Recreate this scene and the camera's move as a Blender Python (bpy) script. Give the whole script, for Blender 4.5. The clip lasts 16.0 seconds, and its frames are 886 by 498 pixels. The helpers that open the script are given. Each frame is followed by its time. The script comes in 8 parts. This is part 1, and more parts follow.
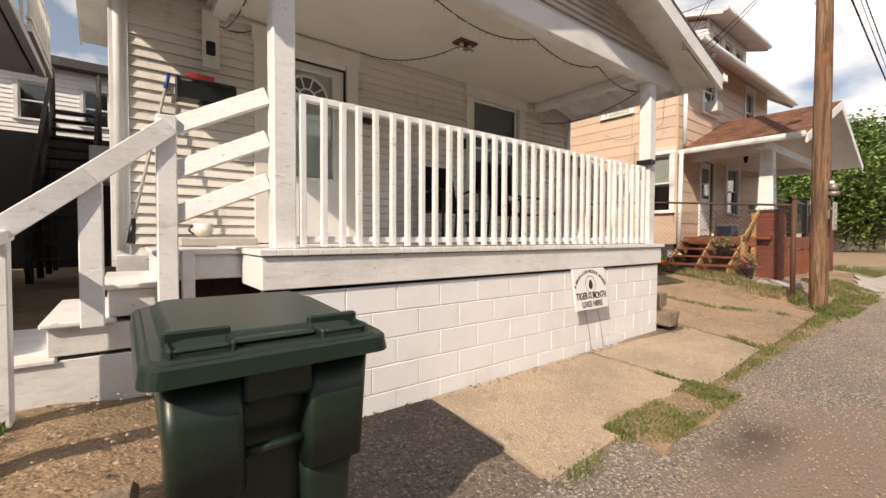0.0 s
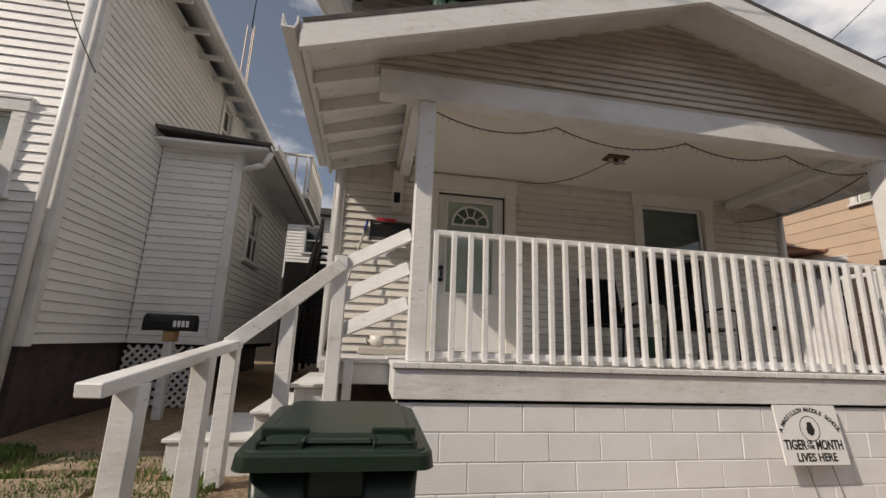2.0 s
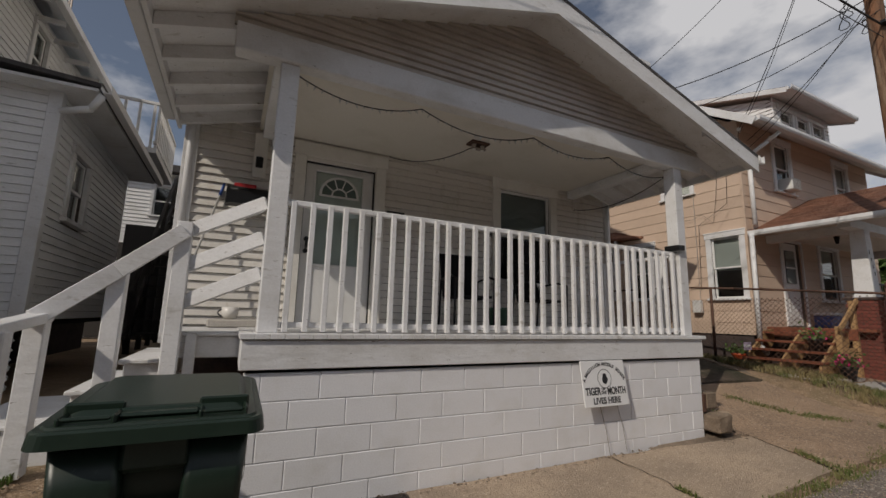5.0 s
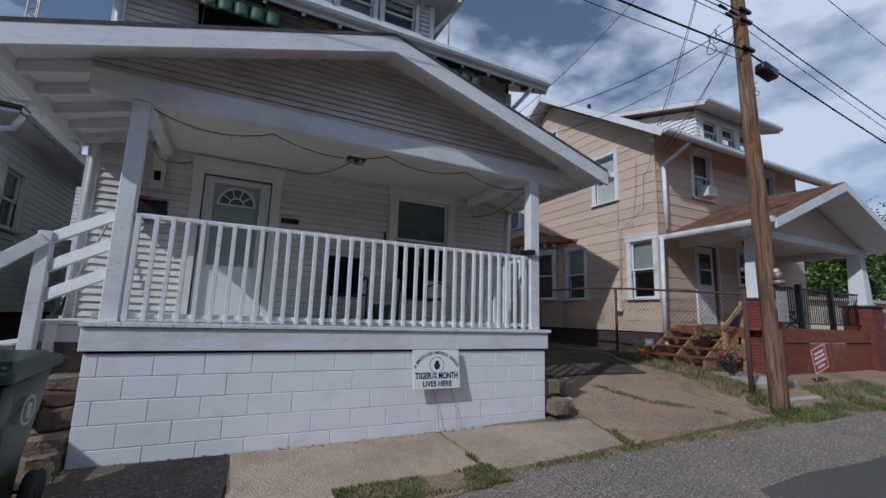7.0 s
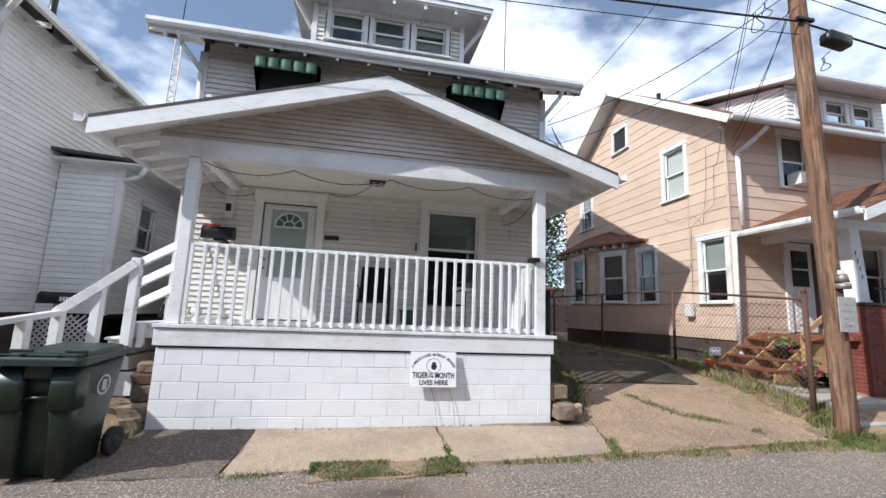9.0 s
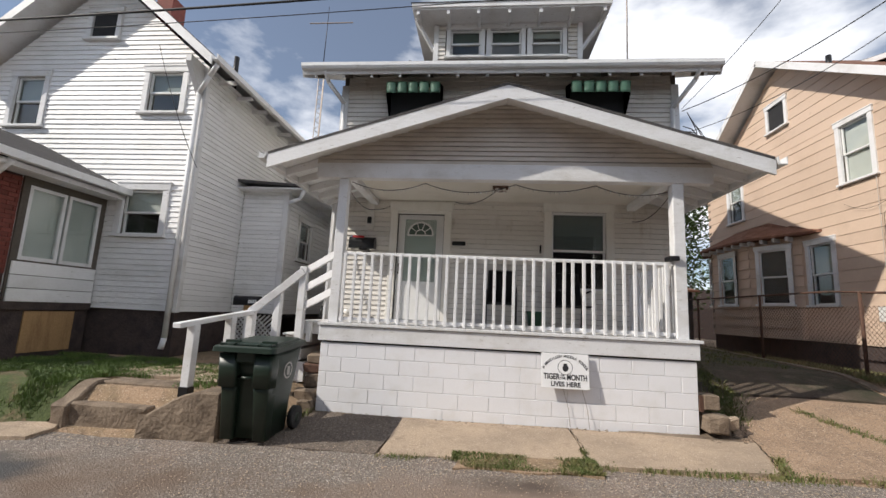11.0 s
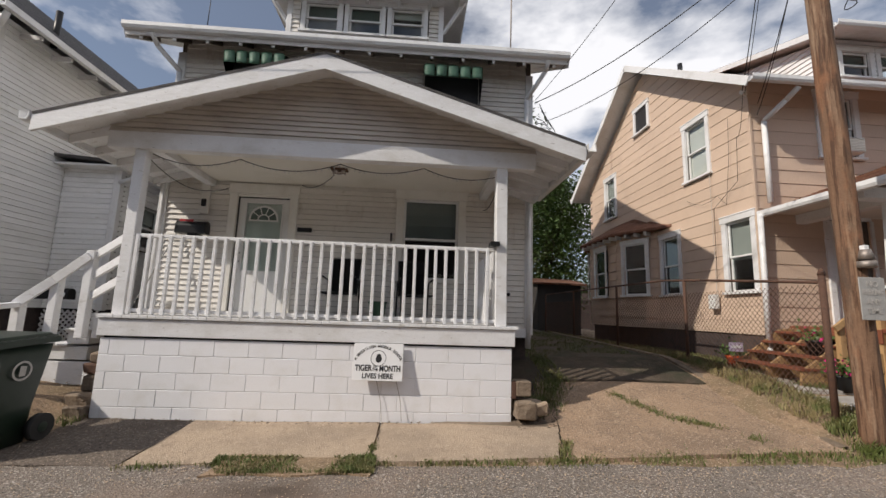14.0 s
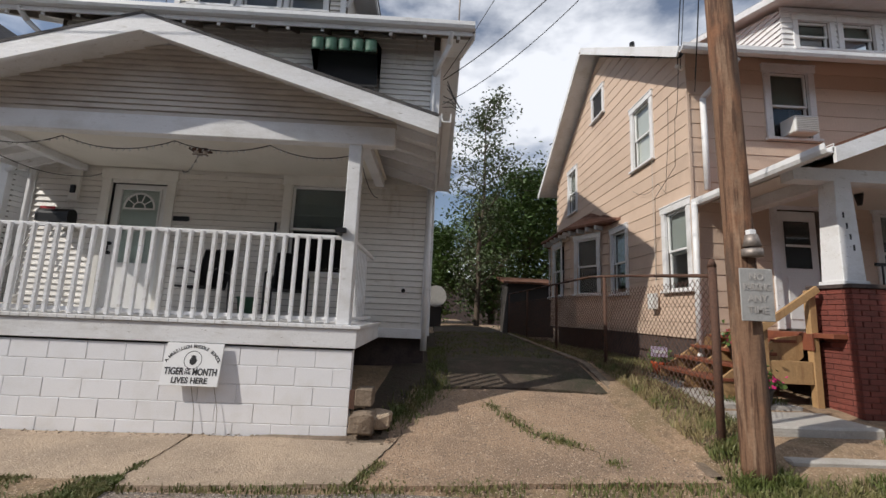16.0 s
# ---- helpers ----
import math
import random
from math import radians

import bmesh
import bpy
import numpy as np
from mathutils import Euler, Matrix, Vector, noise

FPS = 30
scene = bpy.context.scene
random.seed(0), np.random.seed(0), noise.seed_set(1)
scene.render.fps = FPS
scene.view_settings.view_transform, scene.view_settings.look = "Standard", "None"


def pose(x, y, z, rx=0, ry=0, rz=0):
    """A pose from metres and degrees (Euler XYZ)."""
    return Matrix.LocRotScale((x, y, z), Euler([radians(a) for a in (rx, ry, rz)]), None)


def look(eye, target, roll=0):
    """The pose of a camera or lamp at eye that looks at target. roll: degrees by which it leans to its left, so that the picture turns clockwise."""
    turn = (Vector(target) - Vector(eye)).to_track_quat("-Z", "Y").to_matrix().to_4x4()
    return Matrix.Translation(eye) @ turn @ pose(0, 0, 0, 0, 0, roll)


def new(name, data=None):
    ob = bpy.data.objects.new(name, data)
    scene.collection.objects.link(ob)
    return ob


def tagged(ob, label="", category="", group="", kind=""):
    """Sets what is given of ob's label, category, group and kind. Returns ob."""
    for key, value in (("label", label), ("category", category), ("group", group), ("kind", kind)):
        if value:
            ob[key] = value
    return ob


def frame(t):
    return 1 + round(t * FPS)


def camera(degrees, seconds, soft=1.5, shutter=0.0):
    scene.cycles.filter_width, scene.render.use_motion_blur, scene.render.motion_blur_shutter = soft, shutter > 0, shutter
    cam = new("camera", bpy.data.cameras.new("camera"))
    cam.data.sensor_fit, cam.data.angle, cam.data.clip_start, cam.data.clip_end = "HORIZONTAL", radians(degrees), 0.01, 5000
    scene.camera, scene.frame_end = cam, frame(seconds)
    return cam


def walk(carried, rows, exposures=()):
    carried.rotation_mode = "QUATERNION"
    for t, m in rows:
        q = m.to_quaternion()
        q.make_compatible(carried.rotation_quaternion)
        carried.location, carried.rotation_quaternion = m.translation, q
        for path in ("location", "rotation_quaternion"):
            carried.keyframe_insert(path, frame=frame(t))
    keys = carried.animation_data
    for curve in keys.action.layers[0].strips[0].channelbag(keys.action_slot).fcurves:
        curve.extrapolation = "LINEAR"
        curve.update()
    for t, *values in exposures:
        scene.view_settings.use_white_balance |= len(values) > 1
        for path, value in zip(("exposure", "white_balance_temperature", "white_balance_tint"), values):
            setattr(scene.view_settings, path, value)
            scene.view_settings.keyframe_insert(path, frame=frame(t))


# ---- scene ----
cam = camera(93.3, 16.0)
PATH = [
    (0, (-0.699, -2.676, 1.116), (0.519, -1.091, 1.061), 0.2),
    (0.5, (-0.507, -2.796, 1.11), (0.534, -1.09, 1.051), 0.7),
    (1, (-0.297, -2.789, 1.143), (0.675, -1.041, 1.189), 1.1),
    (1.5, (-0.295, -2.902, 1.196), (0.294, -1.026, 1.563), 1.9),
    (2, (-0.239, -3.082, 1.193), (0.09, -1.157, 1.624), 2.1),
    (2.5, (-0.21, -3.081, 1.192), (0.089, -1.148, 1.61), 2.3),
    (3, (-0.315, -2.986, 1.204), (0.151, -1.085, 1.618), 2.6),
    (5.5, (0.088, -3.513, 1.167), (0.973, -1.747, 1.482), 1.4),
    (6, (0.467, -3.895, 1.155), (1.352, -2.129, 1.472), 1.6),
    (6.5, (0.849, -4.131, 1.201), (1.704, -2.352, 1.522), 1.9),
    (7, (1.124, -4.633, 1.175), (1.988, -2.858, 1.495), 1.8),
    (7.5, (1.453, -5.028, 1.15), (2.334, -3.261, 1.466), 1.9),
    (8, (1.828, -5.435, 1.142), (2.88, -3.765, 1.46), 2.1),
    (8.5, (2.045, -5.514, 1.115), (2.789, -3.684, 1.421), 2.0),
    (9, (2.318, -5.582, 1.293), (2.689, -3.64, 1.597), 2.3),
    (9.5, (2.327, -5.772, 1.34), (2.094, -3.805, 1.622), 2.7),
    (11.8, (2.155, -5.775, 1.222), (2.075, -3.8, 1.525), 2.6),
    (12, (2.199, -5.766, 1.221), (2.278, -3.791, 1.526), 2.5),
    (12.5, (2.417, -5.743, 1.189), (2.424, -3.766, 1.49), 1.9),
    (13, (2.785, -5.609, 1.167), (2.687, -3.633, 1.462), 1.9),
    (13.5, (3.193, -5.44, 1.195), (3.174, -3.462, 1.492), 1.9),
    (14, (3.727, -5.35, 1.194), (3.849, -3.376, 1.493), 1.9),
    (14.5, (4.248, -5.158, 1.206), (4.365, -3.184, 1.508), 2.0),
    (15, (4.794, -5.06, 1.209), (4.974, -3.092, 1.515), 2.1),
    (15.5, (5.27, -4.854, 1.226), (5.422, -2.883, 1.53), 2.3),
    (16, (5.783, -4.722, 1.22), (5.837, -2.746, 1.521), 2.4),
]
EXPOSURES = [
    (0.0, 0.05, 7500, 15), (1.0, -0.35, 7400, 15), (2.0, -0.63, 7100, 13), (3.0, -0.65, 7000, 13), (5.5, -1.27, 6400, 11), (6.0, -1.24, 6000, 10), (7.0, -1.07, 5300, 10), (8.0, -0.45, 5300, 11),
    (9.0, 0.15, 5800, 9), (9.5, -0.05, 6000, 9), (12.0, -0.20, 6700, 12), (12.5, -0.23, 6800, 12), (14.0, -0.41, 6600, 12), (16.0, -0.45, 6300, 11),
]
walk(cam, [(t, look(eye, target, roll)) for t, eye, target, roll in PATH], EXPOSURES)

# ---- world, sun, exposure ----
SUN = Vector((1.0, 0.47, -0.83)).normalized()
world = bpy.data.worlds.new("sky")
scene.world = world
world.use_nodes = True
wn, wl = world.node_tree.nodes, world.node_tree.links
wn.clear()
w_out, w_bg = wn.new("ShaderNodeOutputWorld"), wn.new("ShaderNodeBackground")
sky = wn.new("ShaderNodeTexSky")
sky.sky_type, sky.sun_disc = "NISHITA", False
sky.sun_elevation = math.asin(-SUN.z)
sky.sun_rotation = math.atan2(-SUN.x, -SUN.y)
sky.air_density, sky.dust_density, sky.ozone_density = 1.0, 0.5, 2.0
w_tc, w_map = wn.new("ShaderNodeTexCoord"), wn.new("ShaderNodeMapping")
w_map.inputs["Scale"].default_value = (1.0, 1.0, 2.1)
w_map.inputs["Location"].default_value = (0.35, 0.15, 0.2)
w_no = wn.new("ShaderNodeTexNoise")
w_no.inputs["Scale"].default_value, w_no.inputs["Detail"].default_value = 2.3, 9
w_no.inputs["Roughness"].default_value = 0.52
w_ramp = wn.new("ShaderNodeValToRGB")
w_ramp.color_ramp.elements[0].position, w_ramp.color_ramp.elements[1].position = 0.475, 0.595
w_ramp.color_ramp.elements[0].color = (0.1, 0.1, 0.1, 1)
w_mix = wn.new("ShaderNodeMix")
w_mix.data_type = "RGBA"
w_mix.inputs["B"].default_value = (11.4, 11.6, 12.0, 1)
wl.new(w_tc.outputs["Generated"], w_map.inputs["Vector"])
wl.new(w_map.outputs["Vector"], w_no.inputs["Vector"])
# cloud cover thickens towards the east
w_dot, w_cov = wn.new("ShaderNodeVectorMath"), wn.new("ShaderNodeMath")
w_dot.operation, w_cov.operation = "DOT_PRODUCT", "ADD"
w_dot.inputs[1].default_value = (0.11, 0.0, 0.0)
wl.new(w_tc.outputs["Generated"], w_dot.inputs[0])
wl.new(w_dot.outputs["Value"], w_cov.inputs[0])
wl.new(w_no.outputs["Fac"], w_cov.inputs[1])
wl.new(w_cov.outputs[0], w_ramp.inputs["Fac"])
wl.new(w_ramp.outputs["Color"], w_mix.inputs["Factor"])
wl.new(sky.outputs["Color"], w_mix.inputs["A"])
wl.new(w_mix.outputs["Result"], w_bg.inputs["Color"])
w_bg.inputs["Strength"].default_value = 0.112
wl.new(w_bg.outputs["Background"], w_out.inputs["Surface"])

sun_data = bpy.data.lights.new("sun", "SUN")
sun_data.energy, sun_data.angle, sun_data.color = 5.0, radians(0.6), (1.0, 0.93, 0.82)
sun_ob = new("sun", sun_data)
sun_ob.matrix_world = look((-20, -10, 20), Vector((-20, -10, 20)) + SUN)


# ---- materials ----
def mat(name, base, rough=0.6, metal=0.0, vary=(), grain=None, bump=None, rand=0.0, spec=0.5, coat=0.0):
    """vary: rows (scale, low, high, colour, stretch) of noise patches of a second colour; grain: (scale, amount); bump: (scale, strength, stretch)."""
    m = bpy.data.materials.new(name)
    m.use_nodes = True
    n, l = m.node_tree.nodes, m.node_tree.links
    b = n["Principled BSDF"]
    b.inputs["Roughness"].default_value, b.inputs["Metallic"].default_value = rough, metal
    b.inputs["Specular IOR Level"].default_value = spec
    b.inputs["Coat Weight"].default_value = coat
    geo = n.new("ShaderNodeNewGeometry")
    info = n.new("ShaderNodeObjectInfo")

    def scaled(stretch):
        mp = n.new("ShaderNodeMapping")
        mp.inputs["Scale"].default_value = stretch
        l.new(geo.outputs["Position"], mp.inputs["Vector"])
        return mp.outputs["Vector"]

    col = n.new("ShaderNodeRGB")
    col.outputs[0].default_value = (*base, 1)
    out = col.outputs[0]
    for scale, lo, hi, c2, stretch in vary:
        no = n.new("ShaderNodeTexNoise")
        no.inputs["Scale"].default_value, no.inputs["Detail"].default_value, no.inputs["Roughness"].default_value = scale, 6, 0.62
        l.new(scaled(stretch), no.inputs["Vector"])
        mr = n.new("ShaderNodeMapRange")
        mr.inputs["From Min"].default_value, mr.inputs["From Max"].default_value = lo, hi
        l.new(no.outputs["Fac"], mr.inputs["Value"])
        mx = n.new("ShaderNodeMix")
        mx.data_type = "RGBA"
        mx.inputs["B"].default_value = (*c2, 1)
        l.new(mr.outputs["Result"], mx.inputs["Factor"])
        l.new(out, mx.inputs["A"])
        out = mx.outputs["Result"]
    if grain or rand:
        hs = n.new("ShaderNodeHueSaturation")
        val = None
        if grain:
            g = n.new("ShaderNodeTexNoise")
            g.inputs["Scale"].default_value, g.inputs["Detail"].default_value = grain[0], 3
            l.new(geo.outputs["Position"], g.inputs["Vector"])
            mr = n.new("ShaderNodeMapRange")
            mr.inputs["From Min"].default_value, mr.inputs["From Max"].default_value = 0.25, 0.75
            mr.inputs["To Min"].default_value, mr.inputs["To Max"].default_value = 1 - grain[1], 1 + grain[1]
            l.new(g.outputs["Fac"], mr.inputs["Value"])
            val = mr.outputs["Result"]
        if rand:
            mr = n.new("ShaderNodeMapRange")
            mr.inputs["To Min"].default_value, mr.inputs["To Max"].default_value = 1 - rand, 1 + rand
            l.new(info.outputs["Random"], mr.inputs["Value"])
            if val is None:
                val = mr.outputs["Result"]
            else:
                mu = n.new("ShaderNodeMath")
                mu.operation = "MULTIPLY"
                l.new(val, mu.inputs[0])
                l.new(mr.outputs["Result"], mu.inputs[1])
                val = mu.outputs[0]
        l.new(val, hs.inputs["Value"])
        l.new(out, hs.inputs["Color"])
        out = hs.outputs["Color"]
    l.new(out, b.inputs["Base Color"])
    if bump:
        bn = n.new("ShaderNodeTexNoise")
        bn.inputs["Scale"].default_value, bn.inputs["Detail"].default_value = bump[0], 5
        l.new(scaled(bump[2]), bn.inputs["Vector"])
        bp = n.new("ShaderNodeBump")
        bp.inputs["Strength"].default_value, bp.inputs["Distance"].default_value = bump[1], 0.02
        l.new(bn.outputs["Fac"], bp.inputs["Height"])
        l.new(bp.outputs["Normal"], b.inputs["Normal"])
    return m


ONE = (1, 1, 1)
M_WHITE = mat("white_painted_wood", (0.74, 0.74, 0.745), 0.55, vary=[(1.7, 0.48, 0.74, (0.58, 0.565, 0.54), (1, 1, 1.6)), (14, 0.62, 0.74, (0.50, 0.48, 0.45), (0.35, 1, 1)), (48, 0.655, 0.70, (0.26, 0.24, 0.215), (0.18, 1, 1))], grain=(60, 0.05), bump=(26, 0.22, (0.4, 1, 1)))
M_SIDING = mat("white_painted_clapboard", (0.72, 0.69, 0.64), 0.5, vary=[(1.3, 0.5, 0.75, (0.64, 0.61, 0.56), (1, 1, 2)), (22, 0.63, 0.74, (0.5, 0.46, 0.4), (0.3, 0.3, 1)), (5, 0.56, 0.74, (0.54, 0.49, 0.42), (1, 1, 0.3))], grain=(50, 0.05), bump=(30, 0.25, (0.3, 0.3, 1)), rand=0.06)
M_SIDING_L = mat("white_weathered_clapboard", (0.80, 0.80, 0.80), 0.5, vary=[(1.1, 0.52, 0.75, (0.66, 0.66, 0.64), (1, 1, 2)), (18, 0.66, 0.75, (0.5, 0.49, 0.46), (0.2, 0.2, 1)), (30, 0.675, 0.71, (0.22, 0.2, 0.18), (0.25, 0.25, 1))], grain=(50, 0.04), bump=(30, 0.3, (0.3, 0.3, 1)), rand=0.05)
M_BLOCK = mat("white_painted_block", (0.80, 0.80, 0.82), 0.7, vary=[(3, 0.5, 0.8, (0.72, 0.71, 0.70), ONE), (45, 0.67, 0.74, (0.6, 0.58, 0.55), ONE)], grain=(90, 0.05), bump=(95, 0.16, ONE), rand=0.02)
M_MORTAR = mat("painted_mortar", (0.74, 0.74, 0.75), 0.85, vary=[(12, 0.55, 0.75, (0.6, 0.58, 0.55), ONE)], bump=(60, 0.5, ONE))
M_CEIL = mat("white_ceiling_paint", (0.70, 0.66, 0.59), 0.6, vary=[(1.5, 0.5, 0.8, (0.60, 0.56, 0.48), ONE)], grain=(40, 0.03))
M_TAN = mat("tan_lap_siding", (0.60, 0.455, 0.35), 0.6, vary=[(1.2, 0.5, 0.75, (0.53, 0.395, 0.30), ONE), (14, 0.64, 0.76, (0.47, 0.34, 0.25), (1, 0.4, 1))], grain=(60, 0.05), bump=(40, 0.2, (1, 1, 0.3)), rand=0.05)
M_ROOF_D = mat("dark_asphalt_shingle", (0.07, 0.065, 0.065), 0.9, vary=[(6, 0.5, 0.7, (0.12, 0.11, 0.1), ONE)], grain=(150, 0.3), bump=(120, 0.6, ONE))
M_ROOF_B = mat("brown_asphalt_shingle", (0.17, 0.075, 0.045), 0.9, vary=[(5, 0.48, 0.7, (0.28, 0.15, 0.1), ONE)], grain=(120, 0.3), bump=(120, 0.6, ONE), rand=0.25)
M_BRICK = mat("dark_red_brick", (0.20, 0.055, 0.04), 0.8, vary=[(8, 0.5, 0.75, (0.13, 0.04, 0.03), ONE)], grain=(80, 0.15), bump=(70, 0.5, ONE), rand=0.18)
M_BRICKM = mat("dark_mortar", (0.09, 0.05, 0.045), 0.9, grain=(60, 0.2), bump=(60, 0.4, ONE))
M_FOUND = mat("dark_foundation", (0.075, 0.055, 0.05), 0.9, vary=[(5, 0.45, 0.7, (0.04, 0.03, 0.03), ONE)], grain=(40, 0.25), bump=(30, 0.6, ONE))
M_ASPH = mat("worn_asphalt", (0.195, 0.163, 0.136), 0.9, vary=[(0.7, 0.48, 0.62, (0.253, 0.198, 0.16), ONE), (48, 0.54, 0.62, (0.506, 0.451, 0.396), ONE), (40, 0.55, 0.64, (0.0605, 0.055, 0.0495), ONE)], grain=(110, 0.35), bump=(60, 1.0, ONE))
# a damp mud stain with a drying rim on the street below the porch
an, al = M_ASPH.node_tree.nodes, M_ASPH.node_tree.links
a_b = an["Principled BSDF"]
a_old = a_b.inputs["Base Color"].links[0].from_socket
a_geo, a_no = an.new("ShaderNodeNewGeometry"), an.new("ShaderNodeTexNoise")
a_no.inputs["Scale"].default_value, a_no.inputs["Detail"].default_value = 2.2, 5
al.new(a_geo.outputs["Position"], a_no.inputs["Vector"])


def stain(centre, sx, sy, wob, edge, colour, old):
    mp, ln = an.new("ShaderNodeMapping"), an.new("ShaderNodeVectorMath")
    mp.vector_type = "POINT"
    mp.inputs["Scale"].default_value = (1 / sx, 1 / sy, 0)
    mp.inputs["Location"].default_value = (-centre[0] / sx, -centre[1] / sy, 0)
    ln.operation = "LENGTH"
    al.new(a_geo.outputs["Position"], mp.inputs["Vector"])
    al.new(mp.outputs["Vector"], ln.inputs[0])
    ad = an.new("ShaderNodeMath")
    ad.operation = "MULTIPLY_ADD"
    ad.inputs[1].default_value = wob
    al.new(a_no.outputs["Fac"], ad.inputs[0])
    al.new(ln.outputs["Value"], ad.inputs[2])
    mr = an.new("ShaderNodeMapRange")
    mr.inputs["From Min"].default_value, mr.inputs["From Max"].default_value = 1.0 + wob / 2, 1.0 + wob / 2 - edge
    al.new(ad.outputs[0], mr.inputs["Value"])
    mx = an.new("ShaderNodeMix")
    mx.data_type = "RGBA"
    mx.inputs["B"].default_value = (*colour, 1)
    al.new(mr.outputs["Result"], mx.inputs["Factor"])
    al.new(old, mx.inputs["A"])
    return mx.outputs["Result"]


a_new = stain((2.4, -2.3), 1.7, 0.95, 1.6, 0.6, (0.235, 0.175, 0.135), a_old)
a_new = stain((2.5, -1.74), 0.62, 0.24, 2.4, 0.8, (0.10, 0.074, 0.057), a_new)
a_new = stain((-1.2, -2.3), 2.6, 0.8, 2.0, 0.9, (0.165, 0.118, 0.086), a_new)
a_new = stain((-2.6, -2.2), 1.2, 0.5, 1.2, 0.5, (0.07, 0.068, 0.066), a_new)
al.new(a_new, a_b.inputs["Base Color"])
M_NEWASPH = mat("smooth_dark_asphalt", (0.092, 0.084, 0.077), 0.85, vary=[(0.5, 0.45, 0.7, (0.11, 0.104, 0.098), ONE), (2.5, 0.6, 0.72, (0.13, 0.115, 0.10), ONE)], grain=(160, 0.2), bump=(130, 0.5, ONE))
M_CONC = mat("old_concrete", (0.437, 0.336, 0.242), 0.9, vary=[(1.1, 0.45, 0.65, (0.319, 0.248, 0.183), ONE), (8, 0.55, 0.72, (0.295, 0.224, 0.165), ONE), (55, 0.57, 0.66, (0.637, 0.519, 0.401), ONE), (48, 0.58, 0.66, (0.236, 0.177, 0.13), ONE)], grain=(120, 0.22), bump=(60, 0.8, ONE))
M_DRIVE = mat("pebbled_concrete", (0.356, 0.244, 0.16), 0.9, vary=[(0.9, 0.46, 0.64, (0.25, 0.175, 0.119), ONE), (5, 0.55, 0.7, (0.413, 0.294, 0.2), ONE), (42, 0.57, 0.66, (0.575, 0.45, 0.338), ONE), (38, 0.55, 0.64, (0.163, 0.125, 0.0938), ONE)], grain=(110, 0.3), bump=(50, 1.0, ONE))
# Dark soil for slab cracks; also paints the shade on ground beside the house.
M_DARKSOIL = mat("crack_and_shaded_soil", (0.05, 0.038, 0.027), 0.95, vary=[(3, 0.5, 0.65, (0.035, 0.038, 0.018), ONE), (14, 0.58, 0.7, (0.09, 0.068, 0.048), ONE)], grain=(60, 0.3), bump=(30, 1.0, ONE))
# Rear driveway concrete, near-black: the shade between the houses is in its colour.
M_SHADEDRIVE = mat("shade_darkened_concrete", (0.068, 0.0496, 0.0352), 0.92, vary=[(1.1, 0.45, 0.62, (0.036, 0.036, 0.0176), ONE), (5, 0.52, 0.68, (0.104, 0.0784, 0.056), ONE), (42, 0.58, 0.67, (0.144, 0.112, 0.084), ONE)], grain=(90, 0.3), bump=(40, 1.0, ONE))
M_CURB = mat("crumbling_concrete", (0.235, 0.18, 0.13), 0.92, vary=[(3, 0.45, 0.65, (0.12, 0.088, 0.062), ONE)], grain=(80, 0.25), bump=(25, 0.9, ONE))
M_WALKC = mat("pale_concrete", (0.46, 0.43, 0.39), 0.9, vary=[(2, 0.5, 0.7, (0.36, 0.33, 0.29), ONE)], grain=(90, 0.12), bump=(60, 0.4, ONE))
M_DIRT = mat("bare_earth", (0.336, 0.23, 0.146), 0.95, vary=[(1.4, 0.45, 0.6, (0.224, 0.162, 0.0952), ONE), (9, 0.5, 0.7, (0.179, 0.123, 0.0784), ONE), (50, 0.58, 0.66, (0.538, 0.426, 0.314), ONE)], grain=(70, 0.3), bump=(40, 0.9, ONE))
M_GRAVEL = mat("pale_gravel", (0.42, 0.39, 0.35), 0.95, vary=[(40, 0.5, 0.65, (0.6, 0.57, 0.53), ONE), (3, 0.5, 0.7, (0.28, 0.25, 0.21), ONE)], grain=(120, 0.3), bump=(60, 1.0, ONE))
M_GRASS = mat("grass_blades", (0.10, 0.125, 0.03), 0.6, vary=[(4, 0.45, 0.62, (0.19, 0.17, 0.07), ONE)], grain=(20, 0.3))
M_LAWN = mat("lawn_blades", (0.105, 0.165, 0.03), 0.6, vary=[(2.5, 0.45, 0.62, (0.07, 0.115, 0.024), ONE), (6, 0.6, 0.7, (0.16, 0.15, 0.06), ONE)], grain=(20, 0.3))
M_LAWNBED = mat("lawn_soil", (0.065, 0.085, 0.026), 0.95, vary=[(2.2, 0.52, 0.66, (0.16, 0.11, 0.065), ONE), (12, 0.5, 0.7, (0.04, 0.06, 0.018), ONE)], grain=(60, 0.4), bump=(30, 1.0, ONE))
# Darker loose asphalt, with some of the bin's shadow put into its colour.
M_DARKASPH = mat("shade_deepened_loose_asphalt", (0.145, 0.115, 0.092), 0.95, vary=[(38, 0.53, 0.6, (0.27, 0.225, 0.185), ONE), (30, 0.55, 0.62, (0.075, 0.06, 0.05), ONE), (1.5, 0.5, 0.65, (0.11, 0.085, 0.065), ONE)], grain=(110, 0.35), bump=(55, 1.0, ONE))
M_DRYGR = mat("dry_grass_blades", (0.26, 0.21, 0.10), 0.7, vary=[(4, 0.45, 0.6, (0.12, 0.14, 0.04), ONE)], grain=(20, 0.3))
M_LEAF = mat("green_leaves", (0.075, 0.13, 0.03), 0.5, vary=[(1.3, 0.45, 0.65, (0.09, 0.14, 0.03), ONE)], grain=(9, 0.4))
